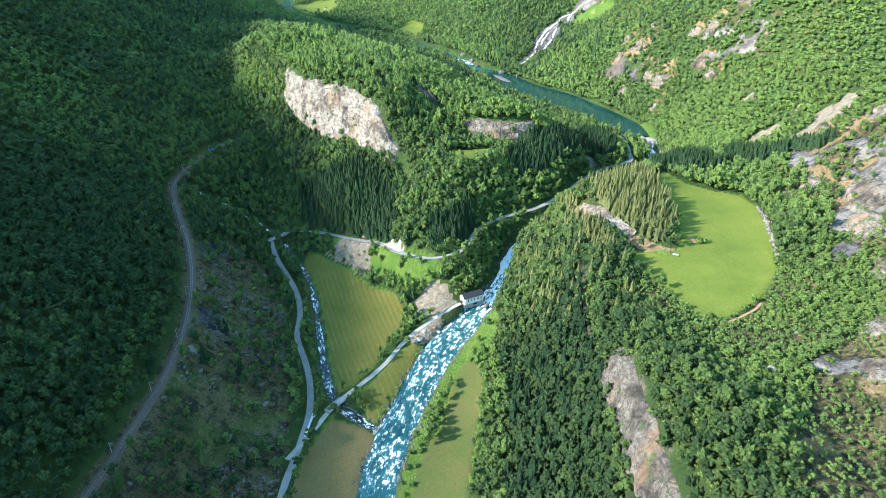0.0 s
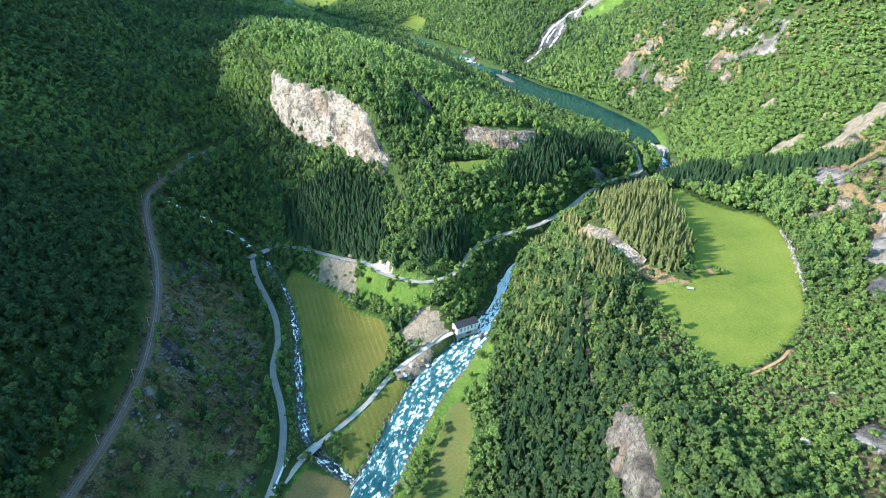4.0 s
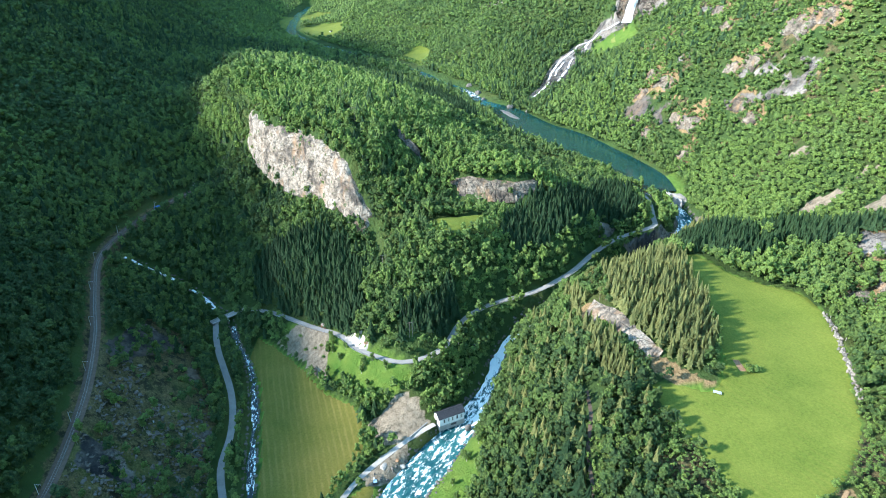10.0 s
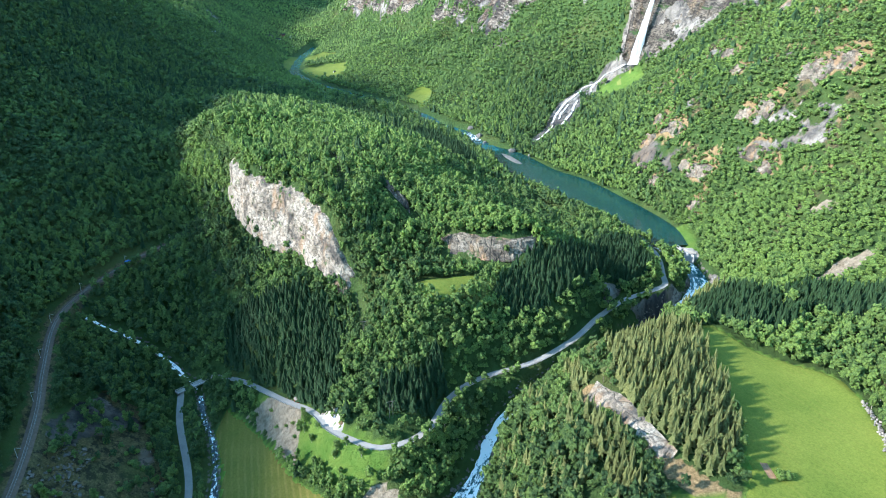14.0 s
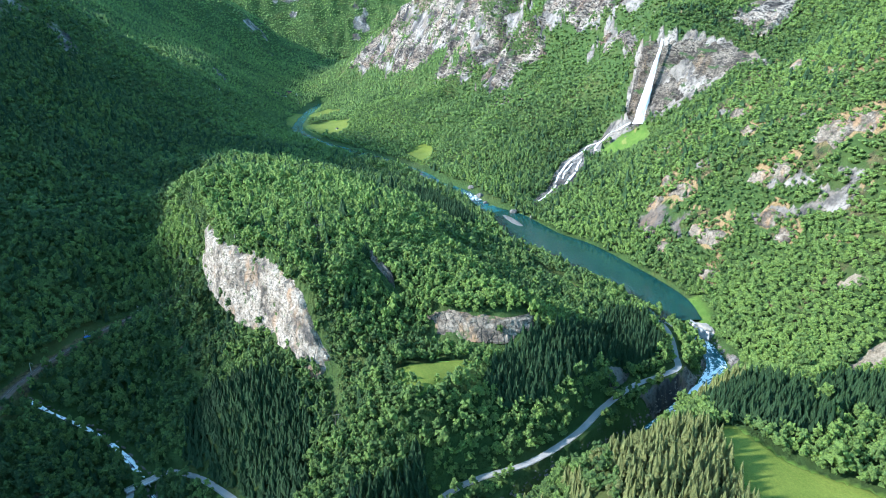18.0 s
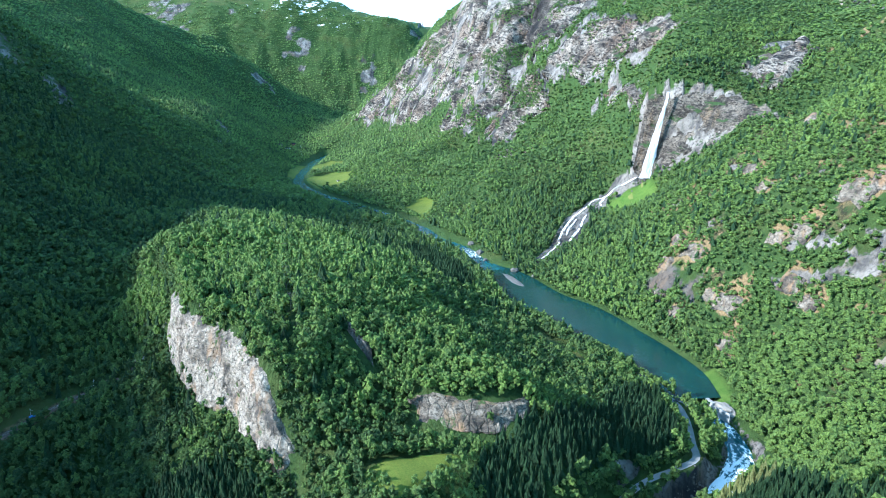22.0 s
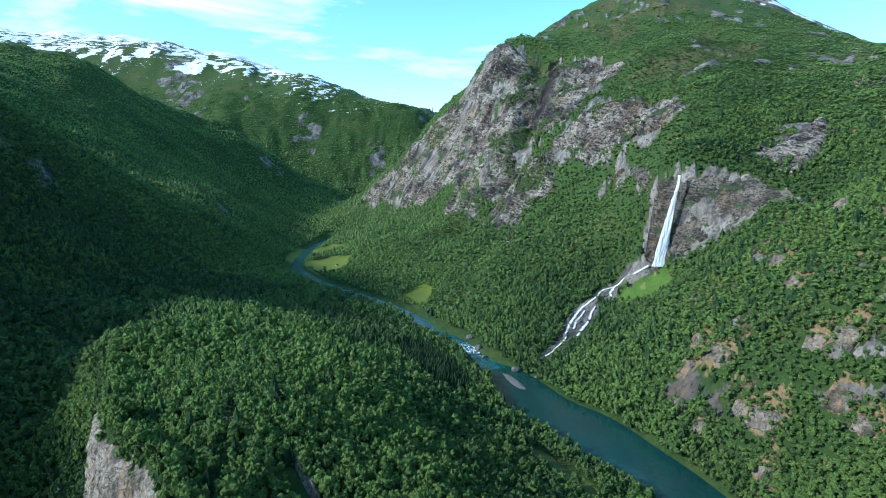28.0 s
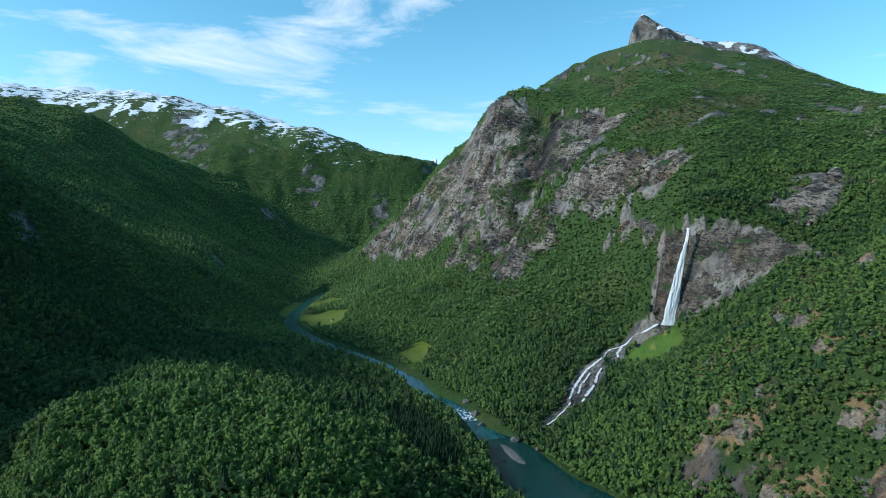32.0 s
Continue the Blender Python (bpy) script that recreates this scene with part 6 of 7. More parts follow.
def power_house():
    L, W, H, R = 18.4, 8.2, 6.0, 2.6
    ph = thing("power_house", (-70.2, 44.2, -47.2), 25.5, "white rendered power house with dark slate roof beside the river", "building")
    part("foundation", box((L + 0.5, W + 0.5, 4.0), (0, 0, -1.9), bevel=0.1), CONCRETE, ph, "grey concrete base in the water")
    for sgn in (-1, 1):
        part("wall", box((L, 0.4, H), (0, sgn * (W / 2 - 0.2), H / 2)), WHITE_PAINT, ph)
        bm = bmesh.new()
        x0 = sgn * (L / 2 - 0.2)
        pts = [(-W / 2 + 0.4, 0), (W / 2 - 0.4, 0), (W / 2 - 0.4, H), (0, H + R - 0.15), (-W / 2 + 0.4, H)]
        ring = [[bm.verts.new((x0 + d, y, z)) for y, z in pts] for d in (-0.2, 0.2)]
        bm.faces.new(ring[0][::-1])
        bm.faces.new(ring[1])
        for i in range(5):
            bm.faces.new((ring[0][i], ring[0][(i + 1) % 5], ring[1][(i + 1) % 5], ring[1][i]))
        part("gable_wall", bm, WHITE_PAINT, ph)
    ang = math.degrees(math.atan2(R, W / 2))
    ln = math.hypot(R, W / 2) + 0.7
    for sgn in (-1, 1):
        roof = part("roof", box((L + 1.2, ln, 0.22), (0, sgn * (W / 4 + 0.2), H + R / 2 - 0.05), (-sgn * ang, 0, 0)), SLATE, ph, "dark slate roof slope")
        for i in range(7):
            part("roof_batten", box((0.12, ln, 0.06), (-L / 2 + i * L / 6, sgn * (W / 4 + 0.2), H + R / 2 + 0.09), (-sgn * ang, 0, 0)), SLATE, roof)
    part("ridge_cap", box((L + 1.2, 0.5, 0.15), (0, 0, H + R + 0.12), bevel=0.04), SLATE, ph)
    for i, x in enumerate(np.linspace(-L / 2 + 3.4, L / 2 - 2.2, 5)):
        win = new("window")
        win.parent = ph
        win.location = (x, -W / 2 - 0.02, 3.3)
        bm = box((1.15, 0.12, 2.0))
        bmesh.ops.create_cone(bm, cap_ends=True, segments=16, radius1=0.575, radius2=0.575, depth=0.12, matrix=pose(0, 0, 1.0, 90, 0, 0))
        part("pane", bm, DARK_GLASS, win, "dark arched glass")
        part("sill", box((1.45, 0.3, 0.12), (0, -0.1, -1.08)), CONCRETE, win)
        for k in (-0.62, 0.62):
            part("frame", box((0.1, 0.18, 2.0), (k, -0.03, 0)), WHITE_PAINT, win)
    for i in range(10):
        part("pilaster", box((0.35, 0.16, H - 0.3), (-L / 2 + 0.4 + i * (L - 0.8) / 9, -W / 2 - 0.06, H / 2)), WHITE_PAINT, ph)
    door = part("door", box((0.1, 2.4, 3.0), (-L / 2 - 0.03, 0.4, 1.5)), DARK_STEEL, ph, "dark steel double door")
    part("handle", box((0.06, 0.08, 0.3), (-L / 2 - 0.11, 0.6, 1.3)), GALV, door)
    for y in (-2.0, 2.4):
        part("gable_window", box((0.1, 0.8, 1.4), (-L / 2 - 0.03, y, 4.2)), DARK_GLASS, ph)
    # no hole is cut: a dark box gives the outlet its shade by colour
    part("tailrace_shade", box((4.0, 0.4, 1.6), (1.0, -W / 2 - 0.22, -0.9)), DARK_GLASS, ph, "dark panel standing for the shaded outlet opening above the water")
    pier = thing("outlet_pier", (-58.0, 38.6, -50.5), 25, "weathered rock pier beside the power house", "rock")
    part("body", stone_mesh(4, (2.3, 1.9, 3.4)), STONE, pier, smooth=True)


power_house()

# concrete kerb wall beside the track
kerb = thing("retaining_wall", (-90.5, 33.2, -47.4), 50, "pale concrete wall below the gravel heap", "wall")
part("wall", box((17, 0.5, 1.5), (0, 0, 0.6), bevel=0.06), CONCRETE, kerb)
part("coping", box((17.2, 0.7, 0.16), (0, 0, 1.42), bevel=0.03), CONCRETE, kerb)


def excavator(x, y, turn):
    e = thing("excavator", (x, y, ground_z(x, y) + 0.1), turn, "small white and dark tracked excavator on the gravel yard", "excavator")
    for sgn in (-1, 1):
        bm = box((3.4, 0.55, 0.8), (0, sgn * 1.05, 0.4), bevel=0.25)
        part("track", bm, RUBBER, e)
    part("turntable", rod((0, 0, 0.7), (0, 0, 1.0), 0.9, 16), DARK_STEEL, e)
    body = part("upper_body", box((3.0, 2.3, 1.1), (-0.5, 0, 1.55), bevel=0.15), CAR_WHITE, e)
    part("counterweight", box((0.7, 2.3, 0.9), (-2.1, 0, 1.5), bevel=0.2), DARK_STEEL, body)
    cab = part("cab", box((1.5, 1.0, 1.5), (0.35, 0.6, 2.6), bevel=0.12), CAR_WHITE, e)
    part("cab_window", box((1.2, 1.04, 0.8), (0.4, 0.6, 2.8)), DARK_GLASS, cab)
    part("boom", box((3.6, 0.35, 0.5), (2.3, -0.2, 2.9), (0, -32, 0), 0.05), DARK_STEEL, e)
    part("stick", box((2.4, 0.28, 0.35), (4.5, -0.2, 2.9), (0, 50, 0), 0.04), DARK_STEEL, e)
    bm = box((0.8, 1.0, 0.7), (5.2, -0.2, 1.4), (0, 25, 0), 0.12)
    part("bucket", bm, DARK_STEEL, e)


excavator(-116.6, -3.6, 100)
for i, (x, y, s) in enumerate(((-108, -5, 1.2), (-106, -2.5, 0.8), (-112, 7, 1.5), (-104, 12, 1.0), (-101, 10, 1.3))):
    g = thing("spoil_heap", (x, y, ground_z(x, y) - 0.2), 40 * i, "low heap of broken timber and soil on the yard", "heap", "heaps on the yard")
    part("mound", stone_mesh(i + 20, (2.0 * s, 1.3 * s, 0.8 * s), 3), BRUSH if i % 2 else GRAVEL, g)

# ---- white silage bales beside the road ----
bale_src = None
for row in range(24):
    f = row / 23
    x, y = -188.6 - 5.4 * f, -60.5 - 33.0 * f
    for k in range(2 if row < 12 else 1):
        m = pose(x + 1.35 * k * (1 - f), y - 0.25 * k, ground_z(x, y), 0, 0, 8 + 6 * math.sin(row * 3.1 + k))
        if bale_src is None:
            bale_src = thing("silage_bale", (0, 0, 0), 0, "round silage bale wrapped in white film on the verge", "bale", "silage bales")
            bm = rod((0, 0, 0), (0, 0, 1.25), 0.64, 14)
            bmesh.ops.bevel(bm, geom=[e_ for e_ in bm.edges if abs(e_.verts[0].co.z - e_.verts[1].co.z) < 0.01], offset=0.12, segments=2, affect="EDGES")
            part("bale", bm, FILM_WHITE, bale_src)
            part("film_end", rod((0, 0, 1.25), (0, 0, 1.27), 0.42, 12), FILM_WHITE, bale_src)
            bale_src.matrix_basis = m
        else:
            copy_thing(bale_src, m)

# ---- bridges ----


def bridge(name, a, b, width, label, rails=True):
    a, b = Vector(a), Vector(b)
    d = b - a
    ob = thing(name, tuple((a + b) / 2), math.degrees(math.atan2(d.y, d.x)), label, "bridge")
    n = d.length
    part("deck", box((n, width, 0.5), (0, 0, -0.2), bevel=0.05), CONCRETE, ob)
    for sgn in (-1, 1):
        part("abutment", box((1.2, width + 0.6, 5), (sgn * (n / 2 - 0.3), 0, -2.6)), STONE, ob)
        if rails:
            par = part("parapet", box((n, 0.18, 0.12), (0, sgn * (width / 2 - 0.1), 1.0)), GALV, ob)
            part("rail", box((n, 0.08, 0.1), (0, sgn * (width / 2 - 0.1), 0.55)), GALV, par)
            for i in range(int(n / 2) + 1):
                part("post", box((0.1, 0.1, 1.0), (-n / 2 + 0.2 + i * (n - 0.4) / int(n / 2), sgn * (width / 2 - 0.1), 0.5)), GALV, par)
    return ob


bridge("road_bridge", (-264, 160, -44.85), (-248, 176, -42.9), 5.2, "short concrete road bridge over the white side stream")
bridge("farm_bridge", (-182, -72, -61.3), (-172, -59, -60.5), 5.0, "narrow bridge carrying the gravel track over the stream")
bridge("footbridge", (-149, -92, -64.6), (-143, -82, -64.3), 1.6, "small grey footbridge at the mouth of the stream")

# ---- guard rails along the hill road ----


def guard_rail(line, offset, label):
    p = np.asarray(line, float)
    d = np.gradient(p[:, :2], axis=0)
    d /= np.hypot(d[:, 0], d[:, 1])[:, None]
    q = np.c_[p[:, :2] + np.c_[d[:, 1], -d[:, 0]] * offset, p[:, 2]]
    ob = tagged(new("guard_rail"), label, "guard rail", "guard rails")
    ob.location = tuple(q[0])
    o = Vector(q[0])
    bm = bmesh.new()
    rows_ = []
    for v in q:
        c = Vector(v) - o
        rows_.append([bm.verts.new(c + Vector((0, 0, h))) for h in (0.35, 0.60, 0.90)])
    for r1, r2 in zip(rows_[:-1], rows_[1:]):
        for k in range(2):
            bm.faces.new((r1[k], r2[k], r2[k + 1], r1[k + 1]))
    bmesh.ops.solidify(bm, geom=bm.faces[:], thickness=0.08)
    part("beam", bm, GALV, ob)
    post_me = None
    for v in q:
        if post_me is None:
            src = part("post", box((0.12, 0.12, 1.2), (0, 0, 0.1)), GALV, ob)
            post_me = src.data
        else:
            src = new("post", post_me)
            src.parent = ob
        src.location = Vector(v) - o
    return ob


hl = smooth_line(ROAD_HILL, 4)
arc = np.argmin(np.hypot(hl[:, 0] + 84, hl[:, 1] - 76))
mid_ = np.argmin(np.hypot(hl[:, 0] + 160, hl[:, 1] - 118))
first = np.argmin(np.hypot(hl[:, 0] + 243, hl[:, 1] - 178))
guard_rail(hl[first:mid_], 2.7, "galvanised guard rail on the outer edge of the road")
guard_rail(hl[mid_ + 2:arc + 1], 2.7, "pale galvanised guard rail round the road bend")
high_ = np.argmin(np.hypot(hl[:, 0] - 59, hl[:, 1] - 196))
guard_rail(hl[arc + 8:high_], 2.7, "galvanised guard rail above the river gorge")

# ---- vehicles ----


def car(x, y, z, turn, paint, label, name="car", long=4.4, tall=1.5):
    c = thing(name, (x, y, z), turn, label, "car")
    part("body", box((long, 1.8, 0.75), (0, 0, 0.7), bevel=0.18), paint, c)
    top = part("cabin", box((long * 0.55, 1.6, tall - 0.95), (-0.2, 0, 1.05 + (tall - 0.95) / 2), bevel=0.16), paint, c)
    part("side_window", box((long * 0.45, 1.63, 0.35), (-0.2, 0, 1.3)), DARK_GLASS, top)
    part("windscreen", box((0.06, 1.35, 0.42), (long * 0.275 - 0.2, 0, 1.3), (0, -30, 0)), DARK_GLASS, top)
    for sx in (-1, 1):
        for sy in (-1, 1):
            w = part("wheel", rod((sx * long * 0.31, sy * 0.72, 0.34), (sx * long * 0.31, sy * 0.92, 0.34), 0.34, 12), RUBBER, c)
            part("rim", rod((sx * long * 0.31, sy * 0.9, 0.34), (sx * long * 0.31, sy * 0.94, 0.34), 0.2, 10), GALV, w)
        part("headlight" if sx > 0 else "tail_light", box((0.06, 1.5, 0.14), (sx * long / 2, 0, 0.8)), GALV if sx > 0 else CAR_RED, c)
    return c


car(-133, 97.5, -21.7, 130, CAR_DARK, "dark parked car at the roadside lay-by")
drape("lay_by", [(-148, 110), (-138, 108), (-129, 100), (-126, 92), (-131, 87), (-141, 97)], GRAVEL, 0.5, 3.0, label="pale gravel lay-by beside the hill road", category="lay-by")
for i, (x, y, s) in enumerate(((-136.5, 101.5, 1.3), (-134, 100, 1.0), (-138, 99.8, 0.9))):
    g = thing("gravel_pile", (x, y, ground_z(x, y)), 30 * i, "bright heap of white gravel on the lay-by", "heap", "gravel heaps")
    part("mound", stone_mesh(40 + i, (2.4 * s, 1.6 * s, 0.7 * s), 3), SPRAY, g)
g = thing("brush_pile", (-128.5, 93.5, ground_z(-128.5, 93.5)), 20, "rusty brown heap of cut branches by the road", "heap")
part("mound", stone_mesh(51, (2.0, 1.5, 1.2), 3), BRUSH, g)
hut = thing("hut", (-164.5, 127.5, ground_z(-164.5, 127.5)), -40, "small red-brown wooden hut above the road", "hut")
part("wall", box((4.2, 3.2, 2.4), (0, 0, 1.1)), RED_WOOD, hut)
for sgn in (-1, 1):
    part("roof", box((4.8, 2.3, 0.14), (0, sgn * 0.95, 2.75), (-sgn * 32, 0, 0)), WOOD, hut)
part("door", box((0.8, 0.08, 1.8), (0.6, -1.63, 0.95)), WOOD, hut)

# ---- railway ----
rl = smooth_line(RAIL, 6)
ddr = np.gradient(rl[:, :2], axis=0)
ddr /= np.hypot(ddr[:, 0], ddr[:, 1])[:, None]
nrm = np.c_[ddr[:, 1], -ddr[:, 0]]
for off in (-0.72, 0.72):
    ribbon("rail", np.c_[rl[:, :2] + nrm * off, rl[:, 2]], 0.09, STEEL, 0.55, 1, kind="structure", label="worn steel rail of the single track", category="rail")
sl = smooth_line(RAIL, 1.0)
dds = np.gradient(sl[:, :2], axis=0)
dds /= np.hypot(dds[:, 0], dds[:, 1])[:, None]
sv, sf = [], []
for i, (pt, dd_) in enumerate(zip(sl, dds)):
    n_ = np.array([dd_[1], -dd_[0]])
    c4 = [pt[:2] + n_ * a_ * 1.25 + dd_ * b_ * 0.13 for a_, b_ in ((-1, -1), (1, -1), (1, 1), (-1, 1))]
    sv += [(*c, pt[2] + 0.45) for c in c4] + [(*c, pt[2] + 0.15) for c in c4]
    k = 8 * i
    sf += [(k, k + 1, k + 2, k + 3), (k, k + 4, k + 5, k + 1), (k + 1, k + 5, k + 6, k + 2), (k + 2, k + 6, k + 7, k + 3), (k + 3, k + 7, k + 4, k)]
mesh_object("sleepers", sv, sf, SLEEPER, smooth=False, kind="stuff", label="concrete sleepers in the ballast bed", category="sleepers")


def mast(x, y, z, turn):
    m = thing("catenary_mast", (x, y, z), turn, "slim grey overhead line mast beside the railway", "mast", "catenary masts")
    part("pole", rod((0, 0, -1), (0, 0, 7.2), 0.13, 6, 0.09), GALV, m)
    part("bracket", rod((0, 0, 6.6), (2.9, 0, 6.4), 0.05, 5), GALV, m)
    part("stay", rod((0, 0, 7.1), (2.4, 0, 6.5), 0.03, 5), GALV, m)
    part("insulator", rod((2.6, 0, 6.0), (2.6, 0, 6.4), 0.07, 6), CONCRETE, m)
    return m


mast_src, acc = None, 0.0
for i in range(1, len(rl)):
    acc += float(np.hypot(*(rl[i, :2] - rl[i - 1, :2])))
    if acc > 45:
        acc = 0
        at = rl[i, :2] + nrm[i] * 3.0
        t_ = math.degrees(math.atan2(-nrm[i][1], -nrm[i][0]))
        if mast_src is None:
            mast_src = mast(*at, rl[i, 2], t_)
        else:
            copy_thing(mast_src, pose(*at, rl[i, 2], 0, 0, t_))
wire = np.c_[rl[:, :3]]
ribbon("contact_wire", wire, 0.025, DARK_STEEL, 6.2, 1, kind="structure", label="thin contact wire above the railway", category="wire")

portal = thing("tunnel_portal", (-299.5, 350, 17.5), 62, "grey concrete snow shed at the railway tunnel mouth", "tunnel")
for sgn in (-1, 1):
    part("wall", box((12, 0.8, 6), (3, sgn * 3.6, 3)), CONCRETE, portal)
part("roof", box((12.5, 8.6, 0.6), (3, 0, 6.2), (4, 0, 0), 0.05), CONCRETE, portal)
part("lintel", box((0.8, 8, 1.4), (-3, 0, 5.4)), CONCRETE, portal)
# near-black panel across the bore, in place of the shade inside
part("tunnel_shade", box((0.4, 6.4, 5.6), (8.6, 0, 2.8)), DARK_GLASS, portal, "near-black panel standing for the shade inside the tunnel")

van = thing("rail_works_vehicle", (-317.5, 311.5, 16.5), 60, "white and red works vehicle standing on the railway", "vehicle")
part("body", box((6.0, 2.3, 1.9), (0.5, 0, 1.9), bevel=0.15), CAR_WHITE, van)
part("cab", box((1.9, 2.3, 1.7), (-3.4, 0, 1.8), bevel=0.2), CAR_RED, van)
part("cab_window", box((0.8, 2.34, 0.6), (-3.6, 0, 2.2)), DARK_GLASS, van)
for sx in (-3.0, 2.2):
    for sy in (-1, 1):
        part("wheel", rod((sx, sy * 0.75, 0.55), (sx, sy * 1.05, 0.55), 0.5, 12), RUBBER, van)
wag = thing("flat_wagon", (-340, 273, 12.9), 62, "flat wagon covered with a bright blue tarpaulin", "wagon")
part("frame", box((8.6, 2.3, 0.4), (0, 0, 1.0)), DARK_STEEL, wag)
part("tarpaulin", box((7.8, 2.2, 1.1), (0, 0, 1.75), bevel=0.25), BLUE, wag)
for sx in (-3.0, 3.0):
    for sy in (-1, 1):
        part("wheel", rod((sx, sy * 0.65, 0.55), (sx, sy * 0.8, 0.55), 0.42, 12), DARK_STEEL, wag)
tank = thing("water_tank", (-327, 291.5, ground_z(-327, 291.5)), 0, "small white tank beside the railway", "tank")
part("body", rod((0, 0, 0), (0, 0, 1.7), 0.9, 14), FILM_WHITE, tank)
part("lid", rod((0, 0, 1.7), (0, 0, 1.9), 0.5, 12, 0.3), FILM_WHITE, tank)

# ---- the dam ----
dam = thing("dam", (158, 328.5, 0), 13, "low grey concrete weir across the lake outlet", "dam")
bm = bmesh.new()
prof = [(-3.5, -9), (-1.6, -0.4), (-0.6, 0.05), (0.8, -0.3), (2.6, -9)]
rows_ = [[bm.verts.new((x, -y, z)) for y, z in prof] for x in (-11, 11)]
for k in range(4):
    bm.faces.new((rows_[0][k], rows_[1][k], rows_[1][k + 1], rows_[0][k + 1]))
bm.faces.new(rows_[0])
bm.faces.new(rows_[1][::-1])
part("weir", bm, simple("wet_concrete", (0.05, 0.055, 0.055), (0.13, 0.135, 0.13), 0.4, 0.35), dam)
for x in (-12.5, 12.2):
    part("abutment", box((2.6, 9, 11), (x, 0, -3.6), bevel=0.12), CONCRETE, dam)
gate = thing("gate_platform", (143.5, 325.5, 0.6), 13, "concrete intake platform with railings and gate hut", "platform")
part("slab", box((10, 7, 1.0), (0, 0, 0.4), bevel=0.06), CONCRETE, gate)
part("pier", box((9.4, 6.4, 10), (0, 0, -5)), CONCRETE, gate)
part("gate_hut", box((2.6, 2.2, 2.3), (-3, 1.2, 2.0), bevel=0.05), WOOD, gate)
part("hut_roof", box((3.0, 2.6, 0.18), (-3, 1.2, 3.25), (8, 0, 0)), SLATE, gate)
part("gate_frame", box((0.4, 3.0, 2.6), (4.3, 0, 2.0)), WHITE_PAINT, gate)
for sgn in (-1, 1):
    rail_ = part("railing", box((10, 0.08, 0.08), (0, sgn * 3.4, 1.9)), GALV, gate)
    for i in range(6):
        part("post", box((0.08, 0.08, 1.0), (-4.9 + i * 1.96, sgn * 3.4, 1.4)), GALV, rail_)
boom = thing("debris_boom", (137, 337, 0.1), 128, "thin pale boom floating on the lake", "boom")
part("beam", rod((-11, 0, 0.1), (11, 0, 0.1), 0.22, 6), GALV, boom)
for i in range(6):
    part("float", rod((-9 + i * 3.6, -0.4, 0), (-9 + i * 3.6, 0.4, 0), 0.35, 8), FILM_WHITE, boom)
quay = thing("shore_wall", (129, 343, 0.4), 128, "long concrete wall on the lake shore", "wall")
part("wall", box((34, 0.8, 4.5), (0, 0, -0.9), bevel=0.05), CONCRETE, quay)
part("coping", box((34, 1.1, 0.2), (0, 0, 1.4), bevel=0.04), CONCRETE, quay)
wingw = thing("wing_wall", (172.5, 318, -3), 108, "white concrete wing wall below the weir", "wall")
part("wall", box((22, 0.9, 8), (0, 0, 0.4), (0, 6, 0), 0.08), CONCRETE, wingw)
outc = thing("pale_rock_outcrop", (178, 322, -2.5), 20, "pale bare rock shoulder beside the weir", "rock")
part("body", stone_mesh(61, (6.5, 12, 5), 4), PALE_ROCK, outc)

# ---- stones: lake boulders, meadow wall, river banks ----
BOULDERS = [(46, 709, 0, 7.5), (71, 681, 0, 6), (1, 795, 3, 8), (-12, 835, 6, 7), (8, 762, 1, 5), (118, 640, 5, 6), (60, 760, 7, 7), (30, 800, 9, 9), (120, 700, 12, 7)]
for i, (x, y, z, s) in enumerate(BOULDERS):
    b_ = thing("boulder", (x, y, max(z, ground_z(x, y)) + 0.1 * s), 53 * i, "large grey-brown boulder at the water's edge", "boulder", "boulders by the lake")
    part("rock", stone_mesh(70 + i, (0.75 * s, 0.6 * s, 0.55 * s), 3), STONE, b_)
bar_v = [(27, 702), (34, 698), (42, 684), (49, 664), (55, 640), (53, 636), (46, 640), (38, 655), (31, 678)]
bm = bmesh.new()
ring = [bm.verts.new((x, y, -0.3)) for x, y in bar_v]
inner = [bm.verts.new((41 + 0.55 * (x - 41), 668 + 0.62 * (y - 668), 0.75)) for x, y in bar_v]
for i in range(len(ring)):
    j = (i + 1) % len(ring)
    bm.faces.new((ring[i], ring[j], inner[j], inner[i]))
bm.faces.new(inner)
gb = part("gravel_bar", bm, STONE)
tagged(gb, "pale gravel bar at the head of the lake", "gravel bar", kind="structure")

wall_line = smooth_line([(160, 40, 0), (157, 25, 0), (149, 3, 0), (141, -20, 0), (134, -38, 0)], 0.85)
stone_set = []
for i in range(6):
    bm = stone_mesh(90 + i, (0.75, 0.6, 0.5), 1)
    me = bpy.data.meshes.new("stone")
    bm.to_mesh(me)
    bm.free()
    me.materials.append(PALE_ROCK if i % 2 else STONE)
    stone_set.append(me)
fw = tagged(new("field_wall"), "tumbled wall of pale field stones along the meadow", "stone wall")
fw.location = (148, 0, 35)
r = np.random.default_rng(5)
for k, pt in enumerate(wall_line):
    for j in range(2):
        x, y = pt[0] + r.normal(0, 0.8), pt[1] + r.normal(0, 0.4)
        s = new("stone", stone_set[r.integers(0, 6)])
        s.parent = fw
        q_ = 0.8 + 0.9 * r.random()
        s.matrix_basis = pose(x - 148, y, ground_z(x, y) + 0.25 + 0.4 * j - 35, *(360 * r.random(3))) @ Matrix.Diagonal((q_, q_, q_, 1))

